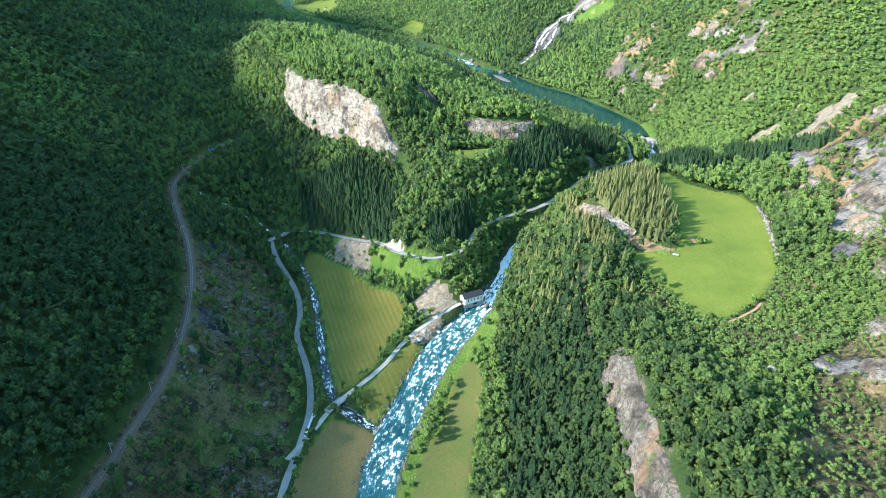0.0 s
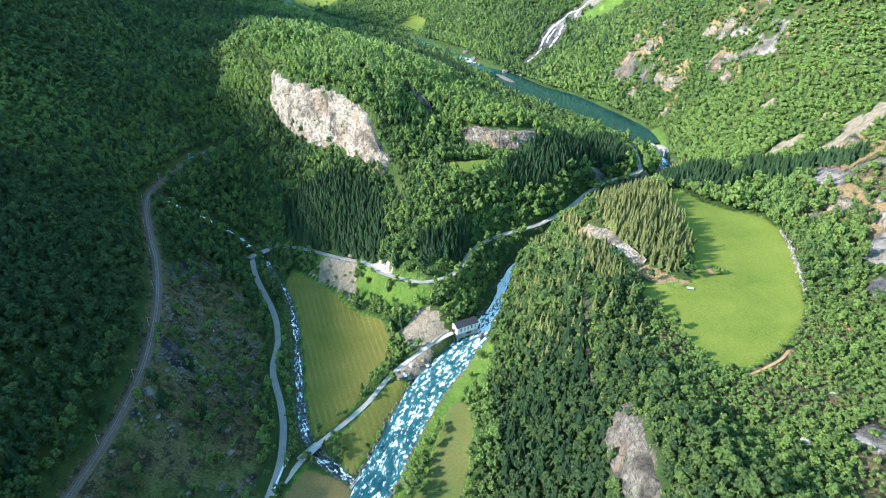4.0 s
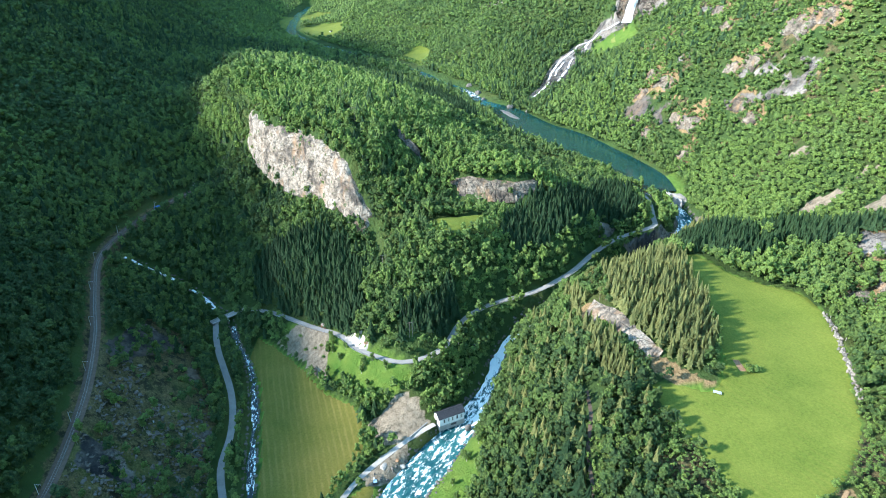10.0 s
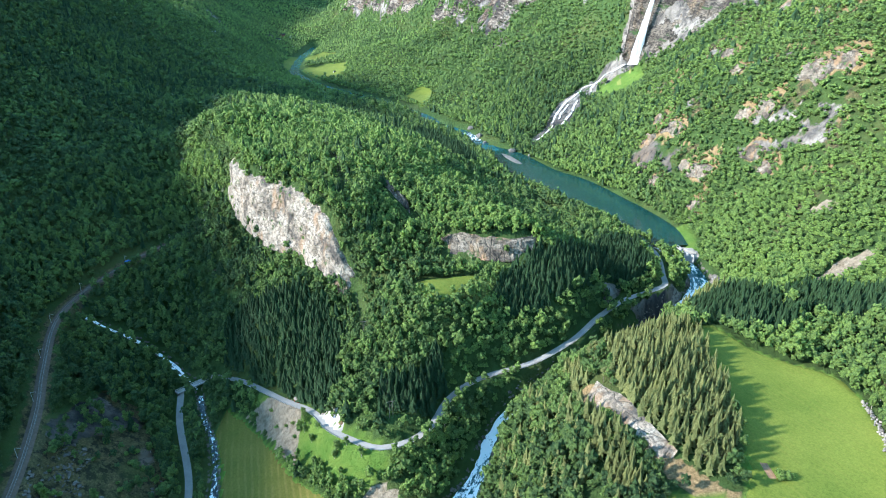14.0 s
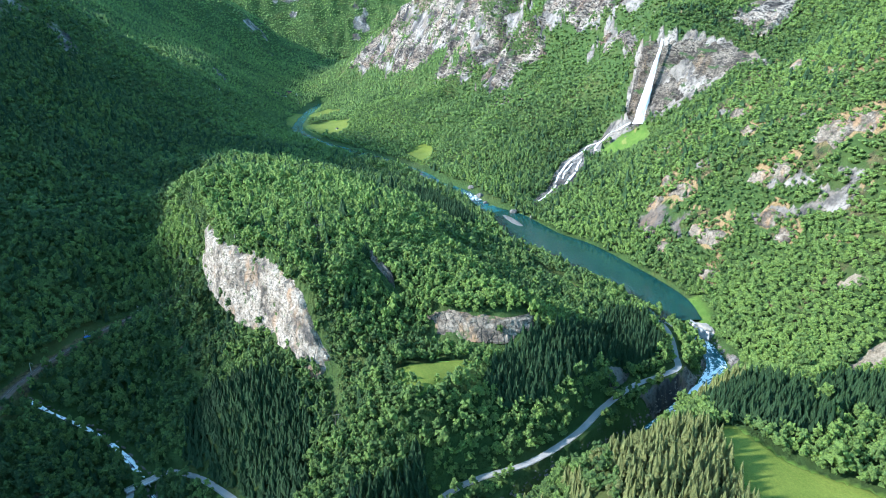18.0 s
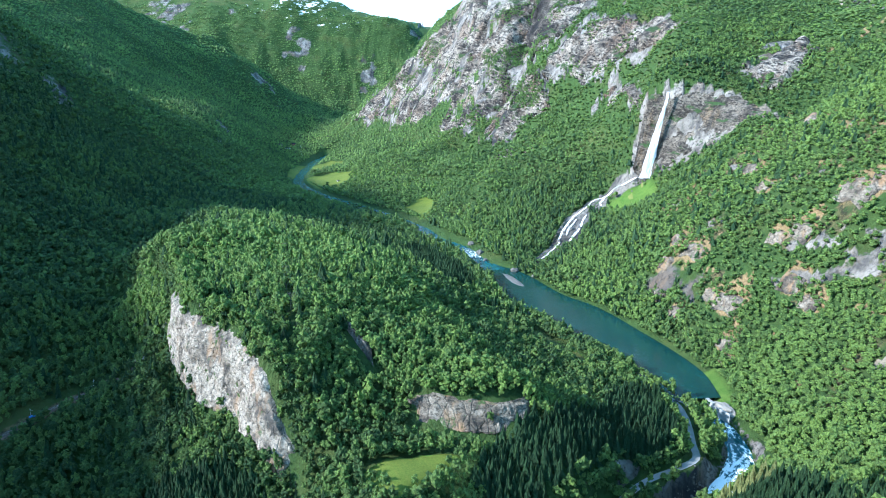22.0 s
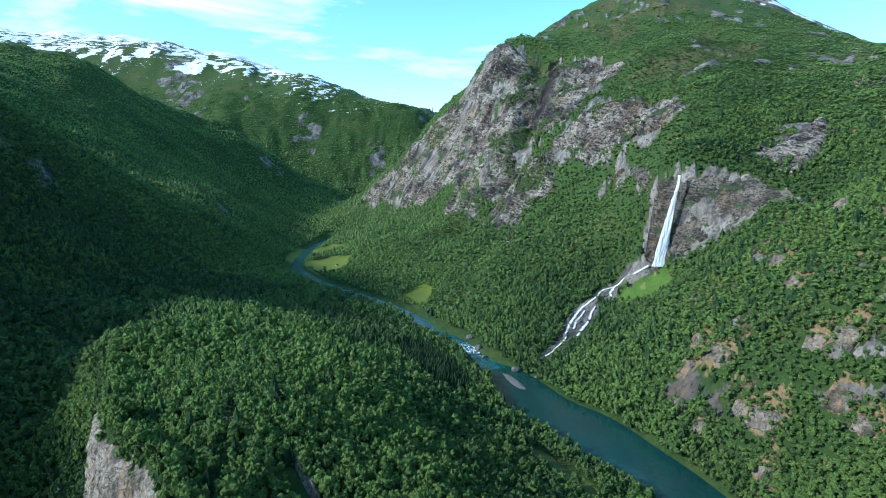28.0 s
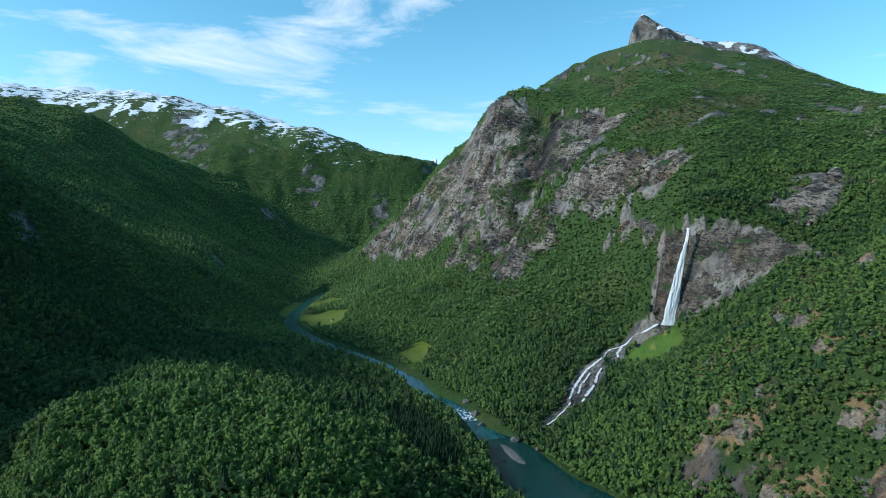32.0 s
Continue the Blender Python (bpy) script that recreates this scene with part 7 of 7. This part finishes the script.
sheds = thing("cattle_shelter", (66, -28, ground_z(66, -28)), -25, "small pale low shelter on the meadow edge", "shelter")
part("roof", box((4.2, 1.8, 0.12), (0, 0, 1.3), (10, 0, 0)), GALV, sheds)
for sx in (-1.9, 1.9):
    for sy in (-0.75, 0.75):
        part("leg", box((0.12, 0.12, 1.4), (sx, sy, 0.6)), WOOD, sheds)
drape("bare_patch", [(83, -2), (87, 1), (91, -5), (90, -12), (86, -13), (84, -8)], BRUSH, 0.42, 3.0, label="bare dry orange patch in the meadow", category="bare soil")

# boulders and rubble on the river banks, joined
rb_v, rb_f, n0 = [], [], 0
r = np.random.default_rng(9)
base = [(np.array([v.co[:] for v in m.vertices]), np.array([p.vertices[:] for p in m.polygons])) for m in stone_set]
for line, width, count in ((SMOOTH["down"], 1.15, 2200), (SMOOTH["creek"], 1.0, 700)):
    for _ in range(count):
        i = r.integers(0, len(line) - 1)
        d = line[i + 1, :2] - line[i, :2]
        d = d / (np.hypot(*d) + 1e-9)
        side_ = r.choice((-1, 1))
        off = line[i, 3] * (1 + 0.10 * r.normal()) + 0.6
        x, y = line[i, :2] + d * 5 * r.random() + np.array([d[1], -d[0]]) * side_ * off
        v, f = base[r.integers(0, 6)]
        s = (0.6 + 1.3 * r.random() ** 2) * width
        t = r.random() * 6.28
        v = v @ np.array([[np.cos(t), -np.sin(t), 0], [np.sin(t), np.cos(t), 0], [0, 0, 1]]) * s + (x, y, max(ground_z(x, y), line[i, 2] - 0.3))
        rb_v.append(v)
        rb_f.append(f + n0)
        n0 += len(v)
mesh_object("bank_stones", np.vstack(rb_v), np.vstack(rb_f), SLOPE_ROCK, smooth=False, kind="stuff", label="grey boulders and rubble along the water's edge", category="stones")

# ---- the waterfall and its cascade ----


def water_strand(parent, line, wob, seed, lift=1.0, name="strand"):
    """One strand of white water: a ragged, bulging band along x, y, z, half width."""
    rr = np.random.default_rng(seed)
    o = np.array(parent.location)
    across_, towards = np.array([0.72, -0.69, 0.0]), np.array([-0.62, -0.65, 0.44])
    p = smooth_line(line, 2.5)
    v, f = [], []
    for i, q_ in enumerate(p):
        w = q_[3] * (0.75 + 0.5 * rr.random())
        c = q_[:3] - o + np.array([wob * rr.normal(), wob * rr.normal(), lift])
        v += [c - 1.0 * w * across_, c - 0.35 * w * across_ + 0.12 * w * towards, c + 0.35 * w * across_ + 0.12 * w * towards, c + w * across_]
        if i:
            k = 4 * i
            f += [(k - 4 + j, k - 3 + j, k + 1 + j, k + j) for j in range(3)]
    return mesh_object(name, v, f, FALL, parent=parent)


fall = tagged(new("waterfall"), "tall white waterfall plunging down a dark rock wall", "waterfall")
fall.location = (264, 868, 117)
FALL_LINE = np.array([(291.5, 873, 243, 0.9), (288, 869, 228, 1.3), (283.5, 868, 208, 2.0), (277.5, 868, 181, 3.0), (271, 867, 146, 4.4), (266.5, 866, 122, 5.6), (264, 864, 112, 6.2)])
rs = np.random.default_rng(77)
for k in range(90):
    side, skip = float(rs.normal(0, 0.62)), int(rs.integers(0, 5)) if k > 14 else 0
    line = [(x - 3.3 + side * spread, y - 10.5 - 1.2 * rs.random() * spread ** 0.5, z, (0.45 + 0.10 * spread) * (0.4 + 0.9 * rs.random())) for x, y, z, spread in FALL_LINE[skip:]]
    water_strand(fall, line, 0.6, 200 + k, 0.0)
casc = tagged(new("cascade"), "white stream tumbling over dark boulders below the waterfall", "cascade")
casc.location = (211, 900, 72)
for k, run in enumerate(RUNS):
    run = smooth_line(run, 3)
    line = np.c_[run[:, :2], height(run[:, 0], run[:, 1]), run[:, 2]]
    water_strand(casc, line, 0.5, 300 + k, 1.8)
r = np.random.default_rng(21)
for k in range(46):
    run = RUNS[int(r.integers(0, 6))]
    a, b = run[k % (len(run) - 1)], run[k % (len(run) - 1) + 1]
    t = r.random()
    x, y = a[0] + (b[0] - a[0]) * t + r.normal(0, 7), a[1] + (b[1] - a[1]) * t + r.normal(0, 7)
    s = 1.6 + 4.2 * r.random() ** 2
    b_ = thing("cascade_boulder", (x, y, ground_z(x, y)), 360 * r.random(), "dark boulder among the white water of the cascade", "boulder", "boulders of the cascade")
    part("rock", stone_mesh(400 + k, (s, 0.8 * s, 0.8 * s), 2), STONE, b_)
left_fall = tagged(new("side_fall"), "thin white stream falling through the shaded forest", "waterfall")
left_fall.location = (-530, 288, ground_z(-530, 288))
run = smooth_line([(-560, 296, 2.2), (-548, 291, 3.0), (-535, 287, 3.4), (-520, 276, 3.6), (-510, 270, 2.6)], 2.5)
water_strand(left_fall, np.c_[run[:, :2], height(run[:, 0], run[:, 1]), run[:, 2]], 0.4, 350, 5.0)

# rubble on the rocky slope between railway and road, joined
r = np.random.default_rng(31)
x, y = r.uniform(-290, -200, 9000), r.uniform(-220, 70, 9000)
m = inside(x, y, LEFT_SLOPE) & (fbm(x, y, 26, 3) + 0.5 * fbm(x, y, 60, 2) > -0.25 + 0.3 * r.random(9000)) & (near_line(x, y, SMOOTH["rail"], 20)[0] > 5)
x, y = x[m][:2400], y[m][:2400]
z = height(x, y)
V, F, n0 = [], [], 0
for i in range(len(x)):
    v, f = base[i % 6]
    s = (0.5 + 2.6 * r.random() ** 2.5)
    t = r.random() * 6.28
    k_ = r.uniform(0.5, 1.4, 3) * (1, 0.8, 0.6)
    V.append((v * k_ + 0.12 * r.normal(0, 1, v.shape)) @ np.array([[np.cos(t), -np.sin(t), 0.2], [np.sin(t), np.cos(t), 0.25], [-0.2, -0.25, 1]]) * s + (x[i], y[i], z[i]))
    F.append(f + n0)
    n0 += len(v)
mesh_object("slope_boulders", np.vstack(V), np.vstack(F), SLOPE_ROCK, smooth=False, kind="stuff", label="grey boulders scattered on the heather slope", category="stones")
for i, (bx, by, s) in enumerate(((58, -168, 2.6), (30, -150, 1.8), (-228, -60, 3.2), (-222, -75, 2.4), (-236, -110, 3.0), (-215, 60, 2.0), (40, -110, 1.6), (88, -140, 2.0))):
    b_ = thing("slope_boulder", (bx, by, ground_z(bx, by) + 0.2 * s), 70 * i, "large weathered boulder lying on the open slope", "boulder", "boulders on the slopes")
    part("rock", stone_mesh(500 + i, (s, 0.8 * s, 0.7 * s), 3), PALE_ROCK if bx > 0 else STONE, b_)

# outcrops on the sunny slope: low crags along the contour, standing out of the hillside
r = np.random.default_rng(41)
for i, (ox, oy, s_) in enumerate(OUTCROPS):
    gx_, gy_ = float(height(ox + 4, oy)[0] - height(ox - 4, oy)[0]), float(height(ox, oy + 4)[0] - height(ox, oy - 4)[0])
    n_ = math.hypot(gx_, gy_) + 1e-6
    ux, uy = gx_ / n_, gy_ / n_
    top_, foot_ = [], []
    for k in np.linspace(-1.25, 1.25, 6):
        cx, cy = ox + uy * k * s_, oy - ux * k * s_
        lift = 0.35 * s_ * (1 - 0.6 * k * k / 1.5) * r.uniform(0.6, 1.2)
        hi_, lo_ = 0.35 * s_, -0.55 * s_ * r.uniform(0.7, 1.2)
        top_.append((cx + ux * hi_, cy + uy * hi_, float(height(cx + ux * hi_, cy + uy * hi_)[0]) + lift))
        foot_.append((cx + ux * lo_, cy + uy * lo_, float(height(cx + ux * lo_, cy + uy * lo_)[0]) - 0.5))
    cliff_face("rock_outcrop", np.array(top_), np.array(foot_), CLIFF_WARM, 1.4, 7, "bare brown and pale rock crag on the wooded sunny slope", 12, 1.3, 2000 + 61 * i, "", "outcrop", "rock outcrops")

# ---- single trees and bushes in the open ----


def crown_mesh(r, kind):
    pieces = []
    if kind == "broad":
        for i in range(7):
            a = i * 2.4 + r.random()
            d = 1.3 * (i > 0) * (0.6 + 0.5 * r.random())
            at = np.array([d * np.cos(a), d * np.sin(a), 3.4 + 0.75 * i + 0.5 * r.random()])
            big = (1.45 - 0.09 * i) * (0.85 + 0.3 * r.random())
            pieces += [clump(r, at, big, 0.95), leaves(r, at, np.array([1.25 * big, 1.25 * big, 1.2 * big]), 26, 0.55)]
    elif kind == "bush":
        for i in range(4):
            a = i * 1.7 + r.random()
            at = np.array([1.0 * np.cos(a), 1.0 * np.sin(a), 1.0 + 0.5 * r.random()])
            pieces += [clump(r, at, 1.1, 0.8), leaves(r, at, np.array([1.3, 1.3, 1.1]), 22, 0.45)]
    elif kind == "spruce":
        pieces.append(spruce(r, 9, 9))
    else:
        for i in range(6):
            a = i * 2.4 + r.random()
            d = 1.3 * (i > 0) * (0.5 + 0.6 * r.random())
            at = np.array([d * np.cos(a), d * np.sin(a), 10.9 - 1.0 * i + 0.5 * r.random()])
            pieces += [clump(r, at, 0.95 + 0.1 * i, 0.65), leaves(r, at, np.array([1.3, 1.3, 0.8]), 24, 0.5)]
    return join(pieces)


def tree(kind, seed, label, category):
    r = np.random.default_rng(seed)
    name = {"broad": "birch_tree", "bush": "bush", "spruce": "spruce_tree", "pine": "pine_tree"}[kind]
    ob = tagged(new(name), label, category, {"broad": "single birches", "bush": "bushes", "spruce": "single spruces", "pine": "single pines"}[kind])
    h = {"broad": 5.5, "bush": 1.0, "spruce": 12.5, "pine": 10.5}[kind]
    bark = BIRCH_BARK if kind == "broad" else BARK
    if kind != "bush":
        v, f = trunk(0.22, 0.07, h, 7, (0.2, 0.1), -0.6)
        mesh_object("trunk", v, f, bark, parent=ob)
    if kind in ("broad", "pine"):
        for i in range(3):
            a = 2.1 * i + r.random()
            z0 = h * (0.45 + 0.15 * i)
            part("limb", rod((0.05, 0.05, z0), (1.3 * math.cos(a), 1.3 * math.sin(a), z0 + 1.2), 0.08, 5, 0.03), bark, ob)
    v, f = crown_mesh(r, kind)
    mesh_object("crown", v, f, {"broad": LEAF, "bush": LEAF, "spruce": SPRUCE, "pine": PINE}[kind], parent=ob, smooth=False, attrs={"tone": np.full(len(v), 0.35 + 0.6 * r.random()), "hue": np.full(len(v), r.random())})
    return ob


PLOTS = [("bush", [(165, -125), (180, -60), (195, 10), (205, 65), (255, 110), (265, -20), (245, -145), (205, -180)], 60, 0.6, 1.6), ("broad", [(165, -125), (180, -60), (195, 10), (205, 65), (255, 110), (265, -20), (245, -145), (205, -180)], 24, 0.5, 0.9),
         ("bush", [(0, -112), (18, -118), (22, -170), (8, -195), (0, -150)], 26, 0.7, 1.5), ("broad", [(2, -112), (18, -118), (24, -170), (10, -195), (4, -150)], 14, 0.6, 0.95),
         ("broad", LEFT_SLOPE, 58, 0.6, 1.15), ("bush", LEFT_SLOPE, 50, 0.5, 1.2),
         ("broad", [(-158, 122), (-130, 90), (-100, 74), (-92, 58), (-122, 56), (-150, 78), (-160, 90)], 26, 0.6, 1.0), ("bush", [(-205, 150), (-160, 122), (-150, 100), (-170, 100)], 10, 0.6, 1.0),
         ("broad", [(-100, 64), (-82, 68), (-66, 84), (-52, 112), (-38, 118), (-30, 128), (-28, 112), (-44, 86), (-62, 62), (-84, 54)], 60, 0.8, 1.25),
         ("broad", [(-148, 232), (-136, 216), (-122, 196), (-110, 200), (-126, 226), (-142, 246)], 34, 0.7, 1.0),
         ("bush", [(8, 66), (16, 56), (22, 40), (30, 20), (38, 2), (34, -6), (24, 14), (14, 36)], 34, 0.9, 1.9),
         ("bush", [(-62, 96), (-50, 118), (-20, 132), (8, 142), (40, 164), (66, 194), (92, 216), (120, 236), (124, 252), (104, 244), (74, 224), (46, 200), (20, 176), (-20, 156), (-56, 140)], 70, 0.8, 1.7),
         ("broad", [(-30, 118), (6, 134), (40, 156), (72, 188), (110, 222), (132, 236), (126, 228), (92, 200), (52, 164), (20, 138), (-16, 122)], 46, 0.6, 0.95),
         ("broad", [(-84, -30), (-64, 10), (-50, 30), (-46, 10), (-60, -30)], 10, 0.6, 1.0), ("bush", [(-122, -90), (-100, -58), (-84, -30), (-92, -50), (-112, -95), (-132, -170), (-138, -165)], 22, 0.6, 1.1),
         ("broad", [(160, 45), (158, 20), (140, -30), (160, -35), (185, 10), (185, 60)], 26, 0.6, 1.0), ("bush", [(20, -200), (130, -180), (160, -100), (80, -115), (20, -130)], 30, 0.6, 1.4),
         ("spruce", [(100, 128), (122, 126), (128, 150), (104, 152)], 26, 0.75, 1.05), ("pine", [(20, 70), (36, 20), (60, -16), (80, 10), (90, 70), (60, 120), (30, 110)], 60, 0.75, 1.05),
         ("broad", [(-232, 300), (-150, 232), (-110, 250), (-150, 330), (-215, 390)], 70, 0.8, 1.1), ("spruce", [(-5, 190), (40, 205), (105, 262), (115, 320), (60, 265)], 40, 0.8, 1.1)]
LABELS = {"broad": ("single leafy birch with a pale stem on open ground", "tree"), "bush": ("low rounded green bush on open ground", "bush"),
          "spruce": ("dark green spruce with a pointed crown", "tree"), "pine": ("olive-green pine with a bare brown stem", "tree")}
models = {}
for p_i, (kind, poly, count, lo, hi) in enumerate(PLOTS):
    r = np.random.default_rng(600 + p_i)
    q_ = np.array(poly, float)
    done = 0
    while done < count:
        x, y = r.uniform(q_[:, 0].min(), q_[:, 0].max()), r.uniform(q_[:, 1].min(), q_[:, 1].max())
        if not inside(np.array([x]), np.array([y]), q_)[0]:
            continue
        done += 1
        far_off = min(float(near_line(np.array([x]), np.array([y]), SMOOTH[k], 60)[0][0]) - room for k, room in (("hill", 4), ("valley", 3.5), ("track", 3.5), ("rail", 4.5), ("down", 9), ("creek", 4)))
        if far_off < 0:
            continue
        key = (kind, int(r.integers(0, 4)))
        s = r.uniform(lo, hi)
        m = pose(x, y, ground_z(x, y), 0, 0, 360 * r.random()) @ Matrix.Diagonal((s, s, s * r.uniform(0.9, 1.15), 1))
        if key not in models:
            models[key] = tree(kind, 700 + 10 * key[1] + len(kind), *LABELS[kind])
            models[key].matrix_basis = m
            models[key]["placed"] = 1
            del models[key]["placed"]
        else:
            src = models[key]
            keep_s = src.scale.copy()
            src.scale = (1, 1, 1)
            copy_thing(src, m)
            src.scale = keep_s
lone = tree("bush", 811, "round green bush standing alone in the meadow", "bush")
lone.matrix_basis = pose(92, -11.2, ground_z(92, -11.2)) @ Matrix.Diagonal((1.7, 1.7, 1.7, 1))

# ---- power line over the hill ----
tops = []
for i, (x, y) in enumerate(POLES):
    z = ground_z(x, y)
    nx, ny = POLES[min(i + 1, 4)][0] - POLES[max(i - 1, 0)][0], POLES[min(i + 1, 4)][1] - POLES[max(i - 1, 0)][1]
    t = math.degrees(math.atan2(ny, nx)) + 90
    pl = thing("power_pole", (x, y, z), t, "wooden twin-leg power pole with a crossarm", "power pole", "power poles")
    for sx in (-1.1, 1.1):
        part("leg", rod((sx, 0, -1), (sx, 0, 13), 0.16, 6, 0.11), WOOD, pl)
    part("crossarm", box((5.4, 0.2, 0.25), (0, 0, 12.4)), WOOD, pl)
    part("brace", rod((-1.1, 0, 8), (1.1, 0, 11.5), 0.06, 5), WOOD, pl)
    for sx in (-2.4, 0, 2.4):
        part("insulator", rod((sx, 0, 11.7), (sx, 0, 12.3), 0.09, 6), DARK_GLASS, pl)
    a = radians(t)
    tops.append([Vector((x + sx * math.cos(a), y + sx * math.sin(a), z + 11.7)) for sx in (-2.4, 0, 2.4)])
for k in range(3):
    pts = []
    for a, b in zip(tops[:-1], tops[1:]):
        for u in np.linspace(0, 1, 14)[:-1]:
            v = a[k].lerp(b[k], u)
            pts.append((v.x, v.y, v.z - 4 * 0.02 * (b[k] - a[k]).length * u * (1 - u), 0.03))
    cable = ribbon("power_cable", pts, None, DARK_STEEL, 0.0, 1, label="thin bare power cable over the forest", category="cable", group="power cables")

# ---- farms at the head of the valley ----


def farmhouse(x, y, turn, paint, s=1.0, label="white wooden farmhouse in the shaded valley"):
    h = thing("farmhouse", (x, y, ground_z(x, y) - 0.3), turn, label, "house", "farm buildings")
    L, W, H = 13 * s, 8 * s, 5.2 * s
    part("wall", box((L, W, H), (0, 0, H / 2)), paint, h)
    for sgn in (-1, 1):
        part("roof", box((L + 1, W * 0.68, 0.3), (0, sgn * W * 0.26, H + W * 0.2), (-sgn * 38, 0, 0)), SLATE, h)
        bm = bmesh.new()
        a = [bm.verts.new((sgn * L / 2 * 0.995, yy, zz)) for yy, zz in ((-W / 2, H), (W / 2, H), (0, H + W * 0.4))]
        bm.faces.new(a)
        bmesh.ops.solidify(bm, geom=bm.faces[:], thickness=0.2)
        part("gable", bm, paint, h)
    part("chimney", box((0.9, 0.9, 2.2), (L * 0.15, 0, H + W * 0.45)), STONE, h)
    part("door", box((1.2, 0.1, 2.2), (0, -W / 2 - 0.04, 1.3)), WOOD, h)
    for i in (-0.32, -0.16, 0.18, 0.34):
        w = part("window", box((1.2, 0.08, 1.4), (i * L, -W / 2 - 0.03, H * 0.62)), DARK_GLASS, h)
        part("frame", box((1.5, 0.06, 0.12), (i * L, -W / 2 - 0.06, H * 0.62 + 0.75)), WHITE_PAINT, w)


for i, (x, y, paint, s) in enumerate(((-632, 2085, WHITE_PAINT, 1.1), (-636, 2185, RED_WOOD, 1.2), (-612, 2207, WHITE_PAINT, 1.0), (-580, 2070, WHITE_PAINT, 0.7), (-655, 2072, WOOD, 1.1), (-600, 2120, WHITE_PAINT, 0.8),
                                    (-683, 1576, WHITE_PAINT, 0.9), (-670, 1615, RED_WOOD, 0.8), (-1006, 1379, WOOD, 1.0), (-990, 1390, WHITE_PAINT, 0.8), (-832, 1613, WHITE_PAINT, 0.9), (-350, 1520, WHITE_PAINT, 0.5))):
    farmhouse(x, y, 37 * i, paint, s, {WHITE_PAINT: "white wooden farmhouse with a dark roof", RED_WOOD: "red wooden barn with a dark roof", WOOD: "weathered grey wooden barn on the hillside"}[paint])
for poly in ([(-660, 2060), (-615, 2050), (-560, 2075), (-585, 2130), (-640, 2140)], [(-705, 1570), (-680, 1555), (-640, 1590), (-650, 1612)], [(-1040, 1370), (-1000, 1350), (-930, 1330), (-940, 1350), (-1000, 1400)]):
    drape("farm_field", poly, TURF2, 1.0, 12, label="green farm field on the valley side", category="field")
